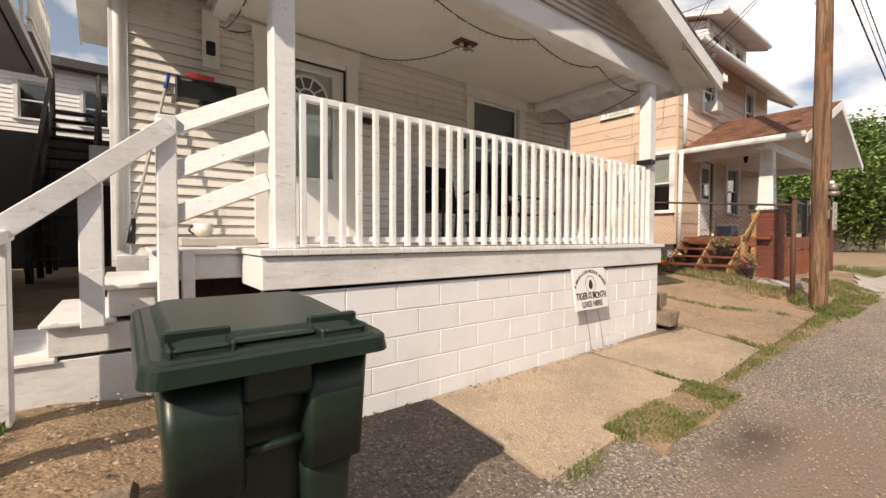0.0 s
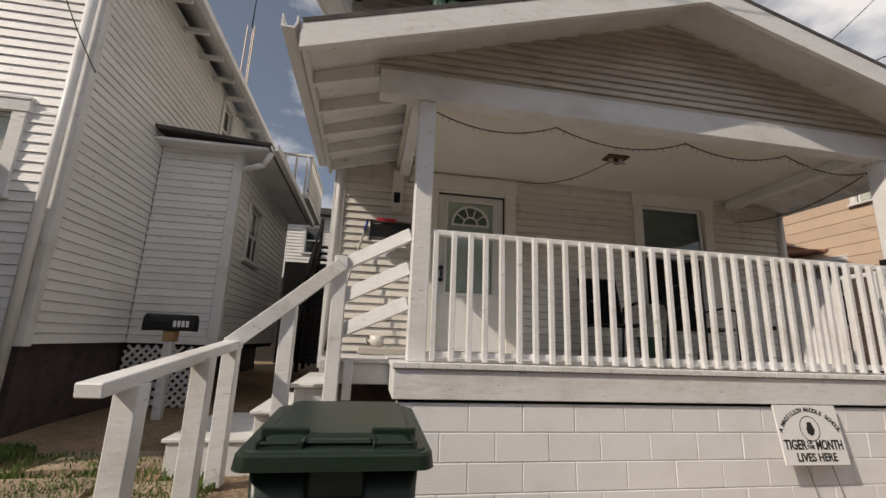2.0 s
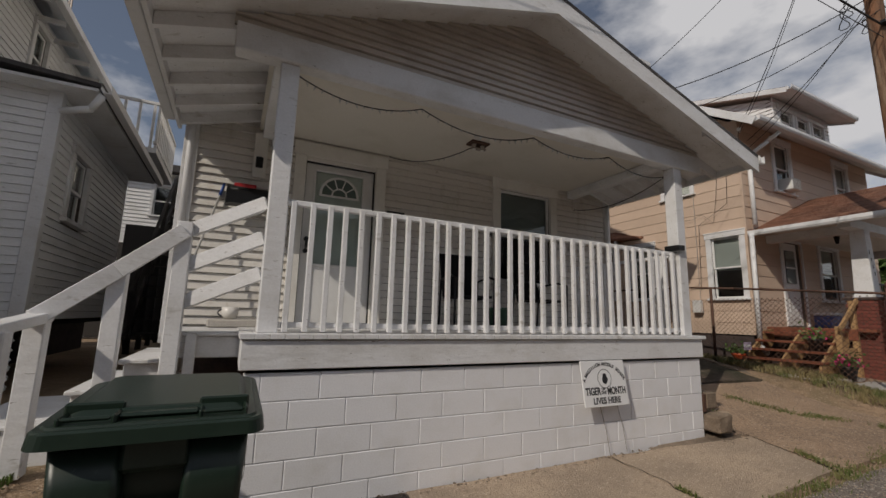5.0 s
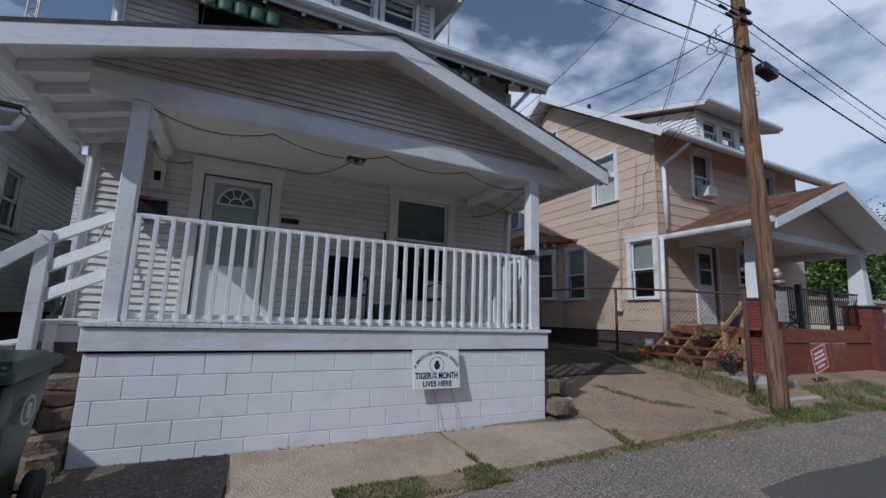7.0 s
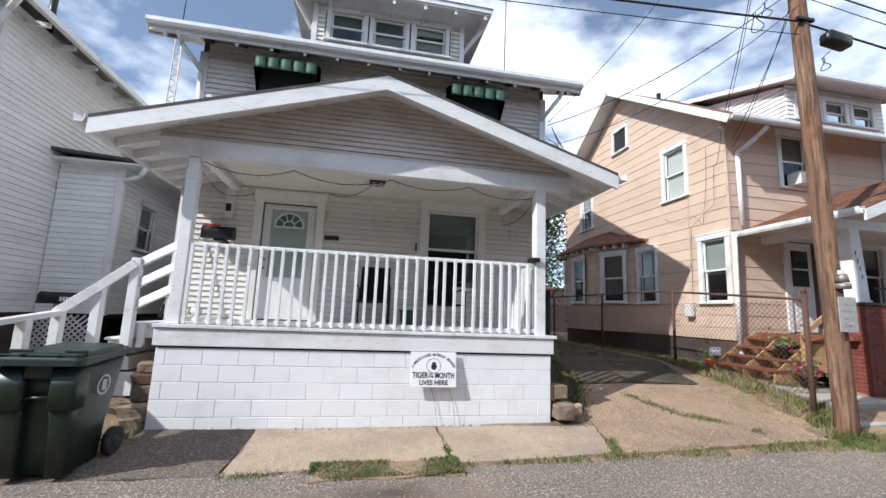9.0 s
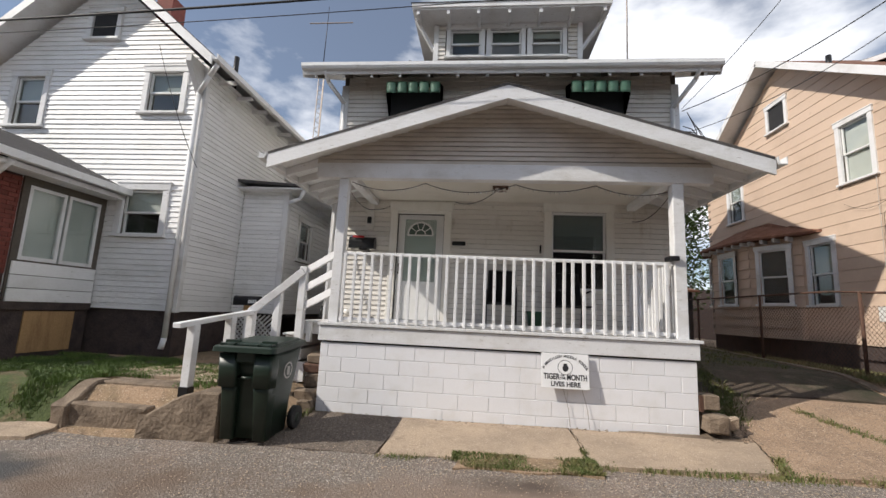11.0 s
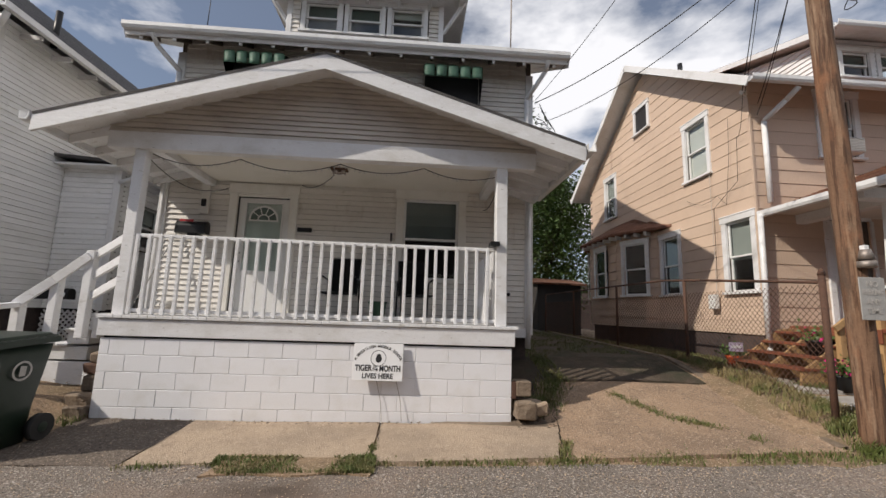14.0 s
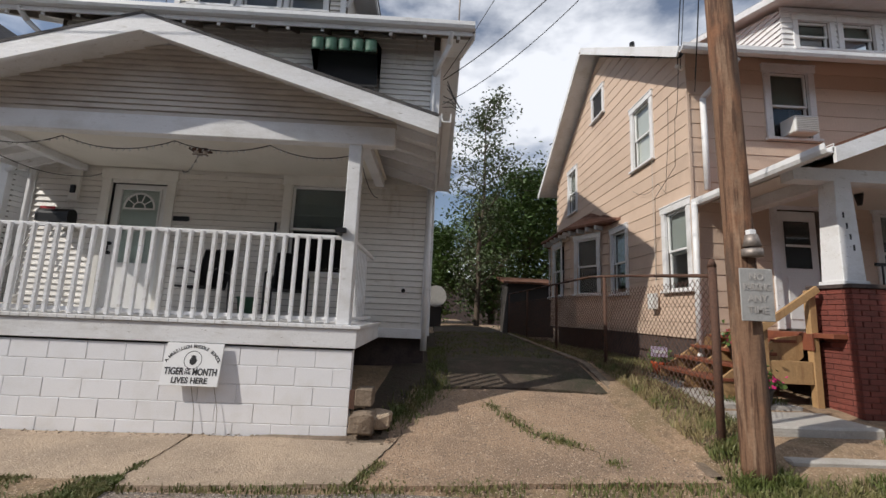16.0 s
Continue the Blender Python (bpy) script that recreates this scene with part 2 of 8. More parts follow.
M_LEAF2 = mat("silvery_leaves", (0.11, 0.14, 0.07), 0.5, vary=[(1.3, 0.45, 0.65, (0.13, 0.16, 0.08), ONE)], grain=(9, 0.35))
M_LEAF3 = mat("bright_tree_leaves", (0.15, 0.225, 0.06), 0.5, vary=[(0.5, 0.45, 0.62, (0.095, 0.155, 0.04), ONE)], grain=(4, 0.4))
# Whitish bulb colour paints the glints on the bulb tips.
M_BULB = mat("glint_white_bulb_glass", (0.6, 0.6, 0.58), 0.12, grain=(30, 0.05))
M_AWNL = mat("pale_green_awning_metal", (0.13, 0.27, 0.19), 0.5, vary=[(8, 0.5, 0.7, (0.20, 0.34, 0.26), ONE)], grain=(30, 0.1))
M_AWND = mat("dark_green_awning_metal", (0.02, 0.07, 0.036), 0.5, vary=[(8, 0.5, 0.7, (0.035, 0.10, 0.06), ONE)], grain=(30, 0.1))
M_BARK = mat("bark", (0.10, 0.075, 0.055), 0.9, grain=(30, 0.3), bump=(20, 0.9, (1, 1, 0.2)))
M_POLE = mat("weathered_pole_wood", (0.19, 0.108, 0.064), 0.85, vary=[(22, 0.47, 0.56, (0.085, 0.042, 0.024), (1, 1, 0.06)), (9, 0.55, 0.66, (0.30, 0.20, 0.13), (1, 1, 0.1)), (2.5, 0.5, 0.65, (0.26, 0.12, 0.06), (1, 1, 0.4)), (3.5, 0.55, 0.65, (0.10, 0.062, 0.042), (1, 1, 0.25))], grain=(50, 0.15), bump=(22, 1.0, (1, 1, 0.06)))
M_NEWWOOD = mat("yellow_pine", (0.42, 0.26, 0.12), 0.7, vary=[(12, 0.5, 0.7, (0.30, 0.17, 0.08), (1, 1, 0.15))], grain=(40, 0.12), bump=(30, 0.3, (1, 1, 0.15)))
M_REDWOOD = mat("red_stained_wood", (0.22, 0.07, 0.035), 0.65, vary=[(6, 0.5, 0.7, (0.15, 0.045, 0.025), ONE)], grain=(40, 0.12), bump=(30, 0.3, ONE))
M_DARKWOOD = mat("dark_grey_and_shaded_wood", (0.05, 0.045, 0.042), 0.85, grain=(40, 0.25), bump=(30, 0.5, (1, 1, 0.2)))
M_BIN = mat("dark_green_plastic", (0.012, 0.024, 0.016), 0.36, vary=[(3, 0.52, 0.75, (0.022, 0.036, 0.026), ONE), (25, 0.68, 0.78, (0.05, 0.06, 0.05), ONE)], grain=(200, 0.08), bump=(220, 0.05, ONE), spec=0.45)
M_TYRE = mat("black_rubber", (0.012, 0.012, 0.012), 0.7, grain=(60, 0.1))
M_BLACK = mat("black_metal", (0.015, 0.015, 0.016), 0.4, metal=0.3, grain=(60, 0.1))
M_RUST = mat("rusty_steel", (0.10, 0.05, 0.032), 0.8, vary=[(20, 0.5, 0.7, (0.06, 0.035, 0.028), ONE)], grain=(60, 0.2), bump=(60, 0.4, ONE))
M_GALV = mat("galvanised_wire", (0.30, 0.26, 0.23), 0.55, metal=0.6, grain=(40, 0.2))
M_WIRE = mat("black_cable", (0.012, 0.012, 0.013), 0.6)
M_DOORPANE = mat("frosted_door_backing", (0.60, 0.64, 0.61), 0.7, vary=[(3, 0.45, 0.7, (0.52, 0.56, 0.53), ONE)], grain=(20, 0.05))
M_DOOR = mat("white_door_paint", (0.74, 0.74, 0.73), 0.4, vary=[(2, 0.55, 0.8, (0.66, 0.65, 0.63), ONE)], grain=(30, 0.02))
M_TRIM = mat("cream_trim_paint", (0.74, 0.72, 0.67), 0.45, vary=[(2.5, 0.5, 0.75, (0.64, 0.61, 0.55), ONE)], grain=(40, 0.04), bump=(40, 0.15, ONE))
# Brown eave boards, darkened in colour to carry the shade under the overhang.
M_EAVE = mat("shade_dark_eave_boards", (0.20, 0.165, 0.135), 0.8, vary=[(4, 0.5, 0.7, (0.12, 0.10, 0.085), (1, 0.3, 1))], grain=(40, 0.15), bump=(30, 0.4, (0.3, 1, 1)))
M_GUTTER = mat("white_aluminium", (0.76, 0.76, 0.76), 0.4, vary=[(4, 0.55, 0.75, (0.6, 0.59, 0.57), ONE)], grain=(30, 0.03))
# Near-black colour stands for the unlit dark inside rooms and gaps.
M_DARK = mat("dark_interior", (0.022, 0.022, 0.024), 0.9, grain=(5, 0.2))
M_BLIND = mat("window_blind", (0.34, 0.36, 0.34), 0.8, vary=[(1.5, 0.4, 0.7, (0.24, 0.26, 0.25), ONE)], grain=(20, 0.05))
M_BLINDG = mat("grey_green_blind", (0.10, 0.135, 0.12), 0.7, vary=[(1.5, 0.4, 0.7, (0.07, 0.10, 0.09), ONE)], grain=(20, 0.05))
# Blue-grey of the porch window's sheet paints the pale reflection in its glass.
M_PANEREFL = mat("pane_reflection_grey", (0.17, 0.20, 0.21), 0.7, vary=[(1.5, 0.4, 0.7, (0.12, 0.15, 0.155), ONE)], grain=(20, 0.05))
M_CURTAIN = mat("pale_curtain", (0.6, 0.6, 0.57), 0.8, grain=(6, 0.1))
M_SIGN = mat("white_sign_board", (0.80, 0.80, 0.80), 0.5, vary=[(6, 0.6, 0.8, (0.66, 0.65, 0.62), ONE)])
M_INK = mat("black_print", (0.02, 0.02, 0.022), 0.5)
M_REDP = mat("red_paint", (0.42, 0.025, 0.03), 0.45, grain=(30, 0.05))
M_ORANGE = mat("orange_red_plastic", (0.50, 0.08, 0.02), 0.45, grain=(30, 0.05))
M_SIGNGREY = mat("faded_metal_sign", (0.42, 0.41, 0.39), 0.55, vary=[(10, 0.5, 0.7, (0.34, 0.33, 0.31), ONE)], grain=(60, 0.08))
M_FADED = mat("faded_sign_letters", (0.47, 0.44, 0.41), 0.6)
M_FLOWER = mat("pink_petals", (0.60, 0.03, 0.18), 0.6, grain=(30, 0.2))
M_BLUE = mat("blue_plastic", (0.03, 0.08, 0.30), 0.4, grain=(20, 0.05))
M_TEAL = mat("teal_fabric", (0.02, 0.16, 0.17), 0.8, grain=(40, 0.1))
M_CERAM = mat("white_ceramic", (0.72, 0.70, 0.66), 0.3, grain=(20, 0.03))
M_CREAMB = mat("cream_block_building", (0.62, 0.52, 0.40), 0.85, vary=[(1, 0.5, 0.7, (0.5, 0.42, 0.33), ONE)], grain=(20, 0.08))
M_AC = mat("white_appliance_metal", (0.7, 0.7, 0.68), 0.45, grain=(30, 0.03))
M_SLING = mat("black_sling_fabric", (0.018, 0.018, 0.02), 0.8, grain=(120, 0.3))
M_OLIVE = mat("dull_green_plastic", (0.04, 0.10, 0.06), 0.5, grain=(20, 0.1))

M_GLASS = bpy.data.materials.new("window_glass")
M_GLASS.use_nodes = True
gn, gl = M_GLASS.node_tree.nodes, M_GLASS.node_tree.links
gn.clear()
g_out, g_mix = gn.new("ShaderNodeOutputMaterial"), gn.new("ShaderNodeMixShader")
g_tr, g_gl = gn.new("ShaderNodeBsdfTransparent"), gn.new("ShaderNodeBsdfGlossy")
g_tr.inputs["Color"].default_value = (0.90, 0.93, 0.92, 1)
g_gl.inputs["Roughness"].default_value = 0.03
g_fr = gn.new("ShaderNodeLayerWeight")
g_fr.inputs["Blend"].default_value = 0.5
g_pw, g_mr = gn.new("ShaderNodeMath"), gn.new("ShaderNodeMapRange")
g_pw.operation, g_pw.inputs[1].default_value = "POWER", 4.0
g_mr.inputs["To Min"].default_value, g_mr.inputs["To Max"].default_value = 0.06, 0.9
gl.new(g_fr.outputs["Facing"], g_pw.inputs[0])
gl.new(g_pw.outputs[0], g_mr.inputs["Value"])
gl.new(g_mr.outputs["Result"], g_mix.inputs[0])
gl.new(g_tr.outputs[0], g_mix.inputs[1])
gl.new(g_gl.outputs[0], g_mix.inputs[2])
gl.new(g_mix.outputs[0], g_out.inputs["Surface"])


# ---- mesh helpers ----
def link_mesh(name, me, material, parent=None, label=""):
    ob = new(name, me)
    if material and not me.materials:
        me.materials.append(material)
    if parent:
        ob.parent = parent
        ob.matrix_parent_inverse = Matrix.Translation(-parent.location)
    if label:
        tagged(ob, label)
    return ob


def part(name, bm, material, parent=None, label=""):
    me = bpy.data.meshes.new(name)
    bmesh.ops.recalc_face_normals(bm, faces=bm.faces[:])
    bm.to_mesh(me)
    bm.free()
    return link_mesh(name, me, material, parent, label)


def root(name, at, label, category, group="", kind=""):
    ob = new(name)
    ob.location = at
    ob.empty_display_size = 0.1
    return tagged(ob, label, category, group, kind)


def add_box(bm, lo, hi, bevel=0.0, m=None):
    x0, y0, z0 = lo
    x1, y1, z1 = hi
    v = [bm.verts.new(p) for p in ((x0, y0, z0), (x1, y0, z0), (x1, y1, z0), (x0, y1, z0), (x0, y0, z1), (x1, y0, z1), (x1, y1, z1), (x0, y1, z1))]
    f = [bm.faces.new([v[i] for i in q]) for q in ((3, 2, 1, 0), (4, 5, 6, 7), (0, 1, 5, 4), (1, 2, 6, 5), (2, 3, 7, 6), (3, 0, 4, 7))]
    if bevel:
        e = {ed for fa in f for ed in fa.edges}
        r = bmesh.ops.bevel(bm, geom=list(e), offset=bevel, segments=1, affect="EDGES")
        v = list({w for fa in r["faces"] for w in fa.verts} | {w for w in v if w.is_valid})
    if m is not None:
        bmesh.ops.transform(bm, matrix=m, verts=v)
    return v


def box(name, lo, hi, material, parent=None, bevel=0.004, label="", m=None):
    bm = bmesh.new()
    lo2, hi2 = [min(a, b) for a, b in zip(lo, hi)], [max(a, b) for a, b in zip(lo, hi)]
    add_box(bm, lo2, hi2, min(bevel, 0.45 * min(b - a for a, b in zip(lo2, hi2))), m)
    return part(name, bm, material, parent, label)


def bar_matrix(p0, p1, up=(0, 0, 1)):
    p0, p1 = Vector(p0), Vector(p1)
    d = (p1 - p0)
    x = d.normalized()
    y = Vector(up).cross(x)
    if y.length < 1e-4:
        y = Vector((0, 1, 0))
    y.normalize()
    z = x.cross(y)
    m = Matrix((x, y, z)).transposed().to_4x4()
    m.translation = p0
    return m, d.length


def bar(name, p0, p1, wide, high, material, parent=None, bevel=0.004, label="", up=(0, 0, 1)):
    """A board from p0 to p1; wide across, high along up."""
    m, n = bar_matrix(p0, p1, up)
    bm = bmesh.new()
    add_box(bm, (0, -wide / 2, -high / 2), (n, wide / 2, high / 2), min(bevel, 0.4 * min(wide, high)), m)
    return part(name, bm, material, parent, label)


def add_tube(bm, p0, p1, r0, r1=None, n=8, caps=True):
    m, ln = bar_matrix(p0, p1, (0, 0, 1) if abs((Vector(p1) - Vector(p0)).normalized().z) < 0.99 else (0, 1, 0))
    r1 = r0 if r1 is None else r1
    a = [bm.verts.new(m @ Vector((0, r0 * math.cos(i * math.tau / n), r0 * math.sin(i * math.tau / n)))) for i in range(n)]
    b = [bm.verts.new(m @ Vector((ln, r1 * math.cos(i * math.tau / n), r1 * math.sin(i * math.tau / n)))) for i in range(n)]
    for i in range(n):
        f = bm.faces.new((a[i], a[(i + 1) % n], b[(i + 1) % n], b[i]))
        f.smooth = n > 5
    if caps:
        bm.faces.new(a[::-1])
        bm.faces.new(b)
    return a, b


def tube(name, p0, p1, r0, material, parent=None, r1=None, n=10, label=""):
    bm = bmesh.new()
    add_tube(bm, p0, p1, r0, r1, n)
    return part(name, bm, material, parent, label)


def cable(name, pts, r, material, parent=None, label="", category="", kind=""):
    cu = bpy.data.curves.new(name, "CURVE")
    cu.dimensions, cu.bevel_depth, cu.bevel_resolution = "3D", r, 1
    s = cu.splines.new("POLY")
    s.points.add(len(pts) - 1)
    for p, q in zip(s.points, pts):
        p.co = (*q, 1)
    cu.materials.append(material)
    ob = new(name, cu)
    if parent:
        ob.parent = parent
        ob.matrix_parent_inverse = Matrix.Translation(-parent.location)
    return tagged(ob, label, category, "", kind)


def sag(p0, p1, drop, n=14):
    p0, p1 = Vector(p0), Vector(p1)
    return [tuple(p0.lerp(p1, i / n) - Vector((0, 0, drop * 4 * (i / n) * (1 - i / n)))) for i in range(n + 1)]


def poly_prism(name, pts, y0, y1, material, parent=None, m=None, label=""):
    """A plate with the outline pts (u, z), from y0 to y1."""
    bm = bmesh.new()
    a = [bm.verts.new((u, y0, z)) for u, z in pts]
    b = [bm.verts.new((u, y1, z)) for u, z in pts]
    bm.faces.new(a)
    bm.faces.new(b[::-1])
    for i in range(len(pts)):
        j = (i + 1) % len(pts)
        bm.faces.new((a[i], b[i], b[j], a[j]))
    if m is not None:
        bmesh.ops.transform(bm, matrix=m, verts=bm.verts[:])
    return part(name, bm, material, parent, label)


def side_matrix(x, facing):
    """Wall-local axes (u along, -y outward, z up) for a wall in the plane x that faces +x or -x."""
    return Matrix.Translation((x, 0, 0)) @ Matrix.Rotation(radians(90 if facing > 0 else -90), 4, "Z")


def wall(name, m, u0, u1, z0, z1, holes, material, parent, thick=0.15):
    """Wall body behind the plane y=0 of its own axes, with openings (ua, ub, za, zb) cut through."""
    bm = bmesh.new()
    us = sorted({u0, u1, *(h[0] for h in holes), *(h[1] for h in holes)})
    for ua, ub in zip(us, us[1:]):
        mid = (ua + ub) / 2
        z = z0
        for h in sorted((h for h in holes if h[0] < mid < h[1]), key=lambda h: h[2]):
            if h[2] > z:
                add_box(bm, (ua, 0.02, z), (ub, thick, h[2]))
            z = max(z, h[3])
        if z < z1:
            add_box(bm, (ua, 0.02, z), (ub, thick, z1))
    bmesh.ops.transform(bm, matrix=m, verts=bm.verts[:])
    return part(name, bm, M_SHEATH, parent)


# Dark body shows through the board slots, painting lap shadow and dirt lines.
M_SHEATH = mat("lap_shade_sheathing", (0.10, 0.085, 0.07), 0.9, grain=(30, 0.2))
PLANKS = {}


def plank(length, expo, m, material, parent, lap=0.02, name="clapboard", ca=0.0, cb=0.0, slot=0.008):
    """One lap board; ca and cb shift its upper corners where a slope cuts its ends."""
    key = (round(length, 2), expo, material.name, lap, round(ca, 3), round(cb, 3))
    me = PLANKS.get(key)
    if me is None:
        me = bpy.data.meshes.new(name)
        n = key[0]
        v = [(0, 0.02, 0), (0, -lap, 0), (0, -lap, 0.005), (ca, 0.004, expo - slot), (ca, 0.02, expo - slot)]
        v += [(n + (cb if i > 2 else 0), y, z) for i, (_, y, z) in enumerate(v)]
        f = [(0, 1, 2, 3, 4), (9, 8, 7, 6, 5), (0, 5, 6, 1), (1, 6, 7, 2), (2, 7, 8, 3), (3, 8, 9, 4)]
        me.from_pydata(v, [], f)
        me.materials.append(material)
        PLANKS[key] = me
    ob = new(name, me)
    ob.parent = parent
    ob.matrix_basis = m
    return ob


def siding(m, u0, u1, z0, z1, expo, holes, material, parent, span=None, lap=0.02, name="clapboard"):
    """Courses of lap boards on a wall; span(z) cuts them under a slope; long runs have butt joints."""
    rnd = random.Random(int(1000 * (u1 + z1)))
    z = z0
    while z < z1 - 0.02:
        e = expo
        a, b = (u0, u1) if span is None else span(z)
        a2, b2 = (u0, u1) if span is None else span(z + e)
        a, b, a2, b2 = max(a, u0), min(b, u1), max(a2, u0), min(b2, u1)
        cuts, trims = [(a, b)], []
        for h in holes:
            if h[2] < z + e - 0.01 and h[3] > z + 0.01:
                nxt = []
                for p, q in cuts:
                    if h[1] <= p or h[0] >= q:
                        nxt.append((p, q))
                        continue
                    for zz, hh in ((z, h[2] - z), (h[3], z + e - h[3])):
                        if hh > 0.03 and min(q, h[1]) - max(p, h[0]) > 0.04:
                            trims.append((max(p, h[0]), min(q, h[1]), zz, round(hh, 3)))
                    if h[0] > p:
                        nxt.append((p, h[0]))
                    if h[1] < q:
                        nxt.append((h[1], q))
                cuts = nxt
        for p, q, zz, hh in trims:
            plank(q - p - 0.002, hh, m @ Matrix.Translation((p, 0, zz)), material, parent, lap, name)
        for p, q in cuts:
            if q - p < 0.04:
                continue
            joints = [p]
            while q - joints[-1] > 5.2:
                joints.append(joints[-1] + rnd.uniform(2.2, 4.4))
            joints.append(q)
            for s, t in zip(joints, joints[1:]):
                ca = a2 - a if s == a else 0.0
                cb = b2 - b if t == b else 0.0
                if t + cb - s - ca < 0.01:
                    continue
                plank(t - s - 0.002, expo, m @ Matrix.Translation((s, rnd.uniform(-0.002, 0.0), z)), material, parent, lap, name, ca, cb, 0.008 if material.name == "weathered_white_clapboard" else 0.005 if material.name == "white_painted_clapboard" else 0.003)
        z += expo


def slope_roof(name, quad, thick, material, parent, label=""):
    """A roof plane: quad of four corners (top surface), with thickness below."""
    q = [Vector(p) for p in quad]
    nrm = (q[1] - q[0]).cross(q[3] - q[0]).normalized()
    if nrm.z < 0:
        nrm = -nrm
    bm = bmesh.new()
    a = [bm.verts.new(p) for p in q]
    b = [bm.verts.new(p - nrm * thick) for p in q]
    bm.faces.new(a)
    bm.faces.new(b[::-1])
    for i in range(len(q)):
        j = (i + 1) % len(q)
        bm.faces.new((a[i], b[i], b[j], a[j]))
    return part(name, bm, material, parent, label)


def window(m, u0, u1, z0, z1, parent, frame_mat, blind=None, casing=0.11, name="window", split=0.5, proud=0.035):
    """A double-hung window in a wall opening: casing, sill, two sashes, panes, and a blind behind the upper part."""
    bm = bmesh.new()
    c = casing
    for lo, hi in (((u0 - c, -proud, z0), (u0, 0.02, z1)), ((u1, -proud, z0), (u1 + c, 0.02, z1)), ((u0 - c - 0.02, -proud - 0.01, z1), (u1 + c + 0.02, 0.02, z1 + c)), ((u0 - c - 0.03, -proud - 0.02, z1 + c), (u1 + c + 0.03, 0.02, z1 + c + 0.03))):
        add_box(bm, lo, hi, 0.004, m)
    w = part(name, bm, frame_mat, parent)
    bm = bmesh.new()
    add_box(bm, (u0 - c - 0.03, -proud - 0.045, z0 - 0.05), (u1 + c + 0.03, 0.04, z0), 0.005, m)
    part("sill", bm, frame_mat, None).parent = w
    zm = z0 + (z1 - z0) * split
    for lo, hi, dy, nm in ((z0, zm + 0.02, 0.05, "lower_sash"), (zm - 0.02, z1, 0.025, "upper_sash")):
        bm = bmesh.new()
        t = 0.04
        for p, q in (((u0, dy, lo), (u0 + t, dy + 0.035, hi)), ((u1 - t, dy, lo), (u1, dy + 0.035, hi)), ((u0 + t, dy, lo), (u1 - t, dy + 0.035, lo + t)), ((u0 + t, dy, hi - t), (u1 - t, dy + 0.035, hi))):
            add_box(bm, p, q, 0.003, m)
        part(nm, bm, M_DOOR, None).parent = w
        bm = bmesh.new()
        add_box(bm, (u0 + t, dy + 0.014, lo + t), (u1 - t, dy + 0.02, hi - t), 0, m)
        g = part("pane", bm, M_GLASS, None)
        g.parent = w
        g.visible_shadow = False
    if blind:
        bm = bmesh.new()
        add_box(bm, (u0 + 0.01, 0.10, z1 - (z1 - z0) * blind[1]), (u1 - 0.01, 0.108, z1), 0, m)
        part("blind", bm, blind[0], None).parent = w
    return w


# ---- ground height ----
def clamp(v, a, b):
    return max(a, min(b, v))


def smooth(v, a, b):
    t = clamp((v - a) / (b - a), 0, 1)
    return t * t * (3 - 2 * t)


def gz(x, y):
    street = -0.24 + 0.014 * (clamp(x, -8, 10) - 2) - 0.012 * clamp(-1.3 - y, 0, 6)
    rise = 0.11 - 0.042 * smooth(x, 0.0, 2.5) + 0.08 * smooth(x, 5.0, 7.0)
    t = clamp((y + 1.3) / 1.3, 0, 1)
    drive = street + rise * t + 0.24 * clamp(y, 0, 2.1) + 0.02 * clamp(y - 2.1, 0, 14)
    left = street + (0.18 - street) * smooth(y, -1.15, -0.75) + 0.08 * smooth(y, -0.4, 2.5)
    right = street + (0.16 - street) * smooth(y, -1.25, -0.35) + (0.12 + 0.14 * smooth(-x, -9.1, -8.6)) * smooth(y, -0.4, 0.6) + 0.12 * smooth(y, 0.6, 2.6)
    far_r = smooth(x, 15.5, 18.0)
    right = right * (1 - far_r) + (street + 0.1 * smooth(y, -1, 3)) * far_r
    z = drive
    wl_ = smooth(-x, 0.05, 0.75)
    z = z * (1 - wl_) + left * wl_
    wr_ = smooth(x, 8.15, 8.75)
    return z * (1 - wr_) + right * wr_


# ---- ground, road, slabs ----
def patch(name, corners, nx, ny, lift, thick, material, label, category, wobble=0.0, seed=1, kind="structure", parent=None):
    """A sheet over the ground between four corners (x, y), with an uneven rim and a skirt."""
    (ax, ay), (bx, by), (cx, cy), (dx, dy) = corners
    bm, rows = bmesh.new(), []
    for j in range(ny + 1):
        row = []
        for i in range(nx + 1):
            u, v = i / nx, j / ny
            x = (ax * (1 - u) + bx * u) * (1 - v) + (dx * (1 - u) + cx * u) * v
            y = (ay * (1 - u) + by * u) * (1 - v) + (dy * (1 - u) + cy * u) * v
            if wobble and (i in (0, nx) or j in (0, ny)):
                x += wobble * noise.noise((x * 2.3, y * 2.3, seed))
                y += wobble * noise.noise((x * 2.3, y * 2.3, seed + 7.7))
            row.append(bm.verts.new((x, y, gz(x, y) + lift + 0.006 * noise.noise((x * 1.3, y * 1.3, 3)))))
        rows.append(row)
    for j in range(ny):
        for i in range(nx):
            bm.faces.new((rows[j][i], rows[j][i + 1], rows[j + 1][i + 1], rows[j + 1][i]))
    rim = rows[0] + [r[-1] for r in rows[1:]] + rows[-1][-2::-1] + [r[0] for r in rows[-2:0:-1]]
    low = [bm.verts.new(v.co - Vector((0, 0, thick))) for v in rim]
    for i in range(len(rim)):
        j = (i + 1) % len(rim)
        bm.faces.new((rim[j], rim[i], low[i], low[j]))
    return tagged(part(name, bm, material, parent), label, category, "", kind)


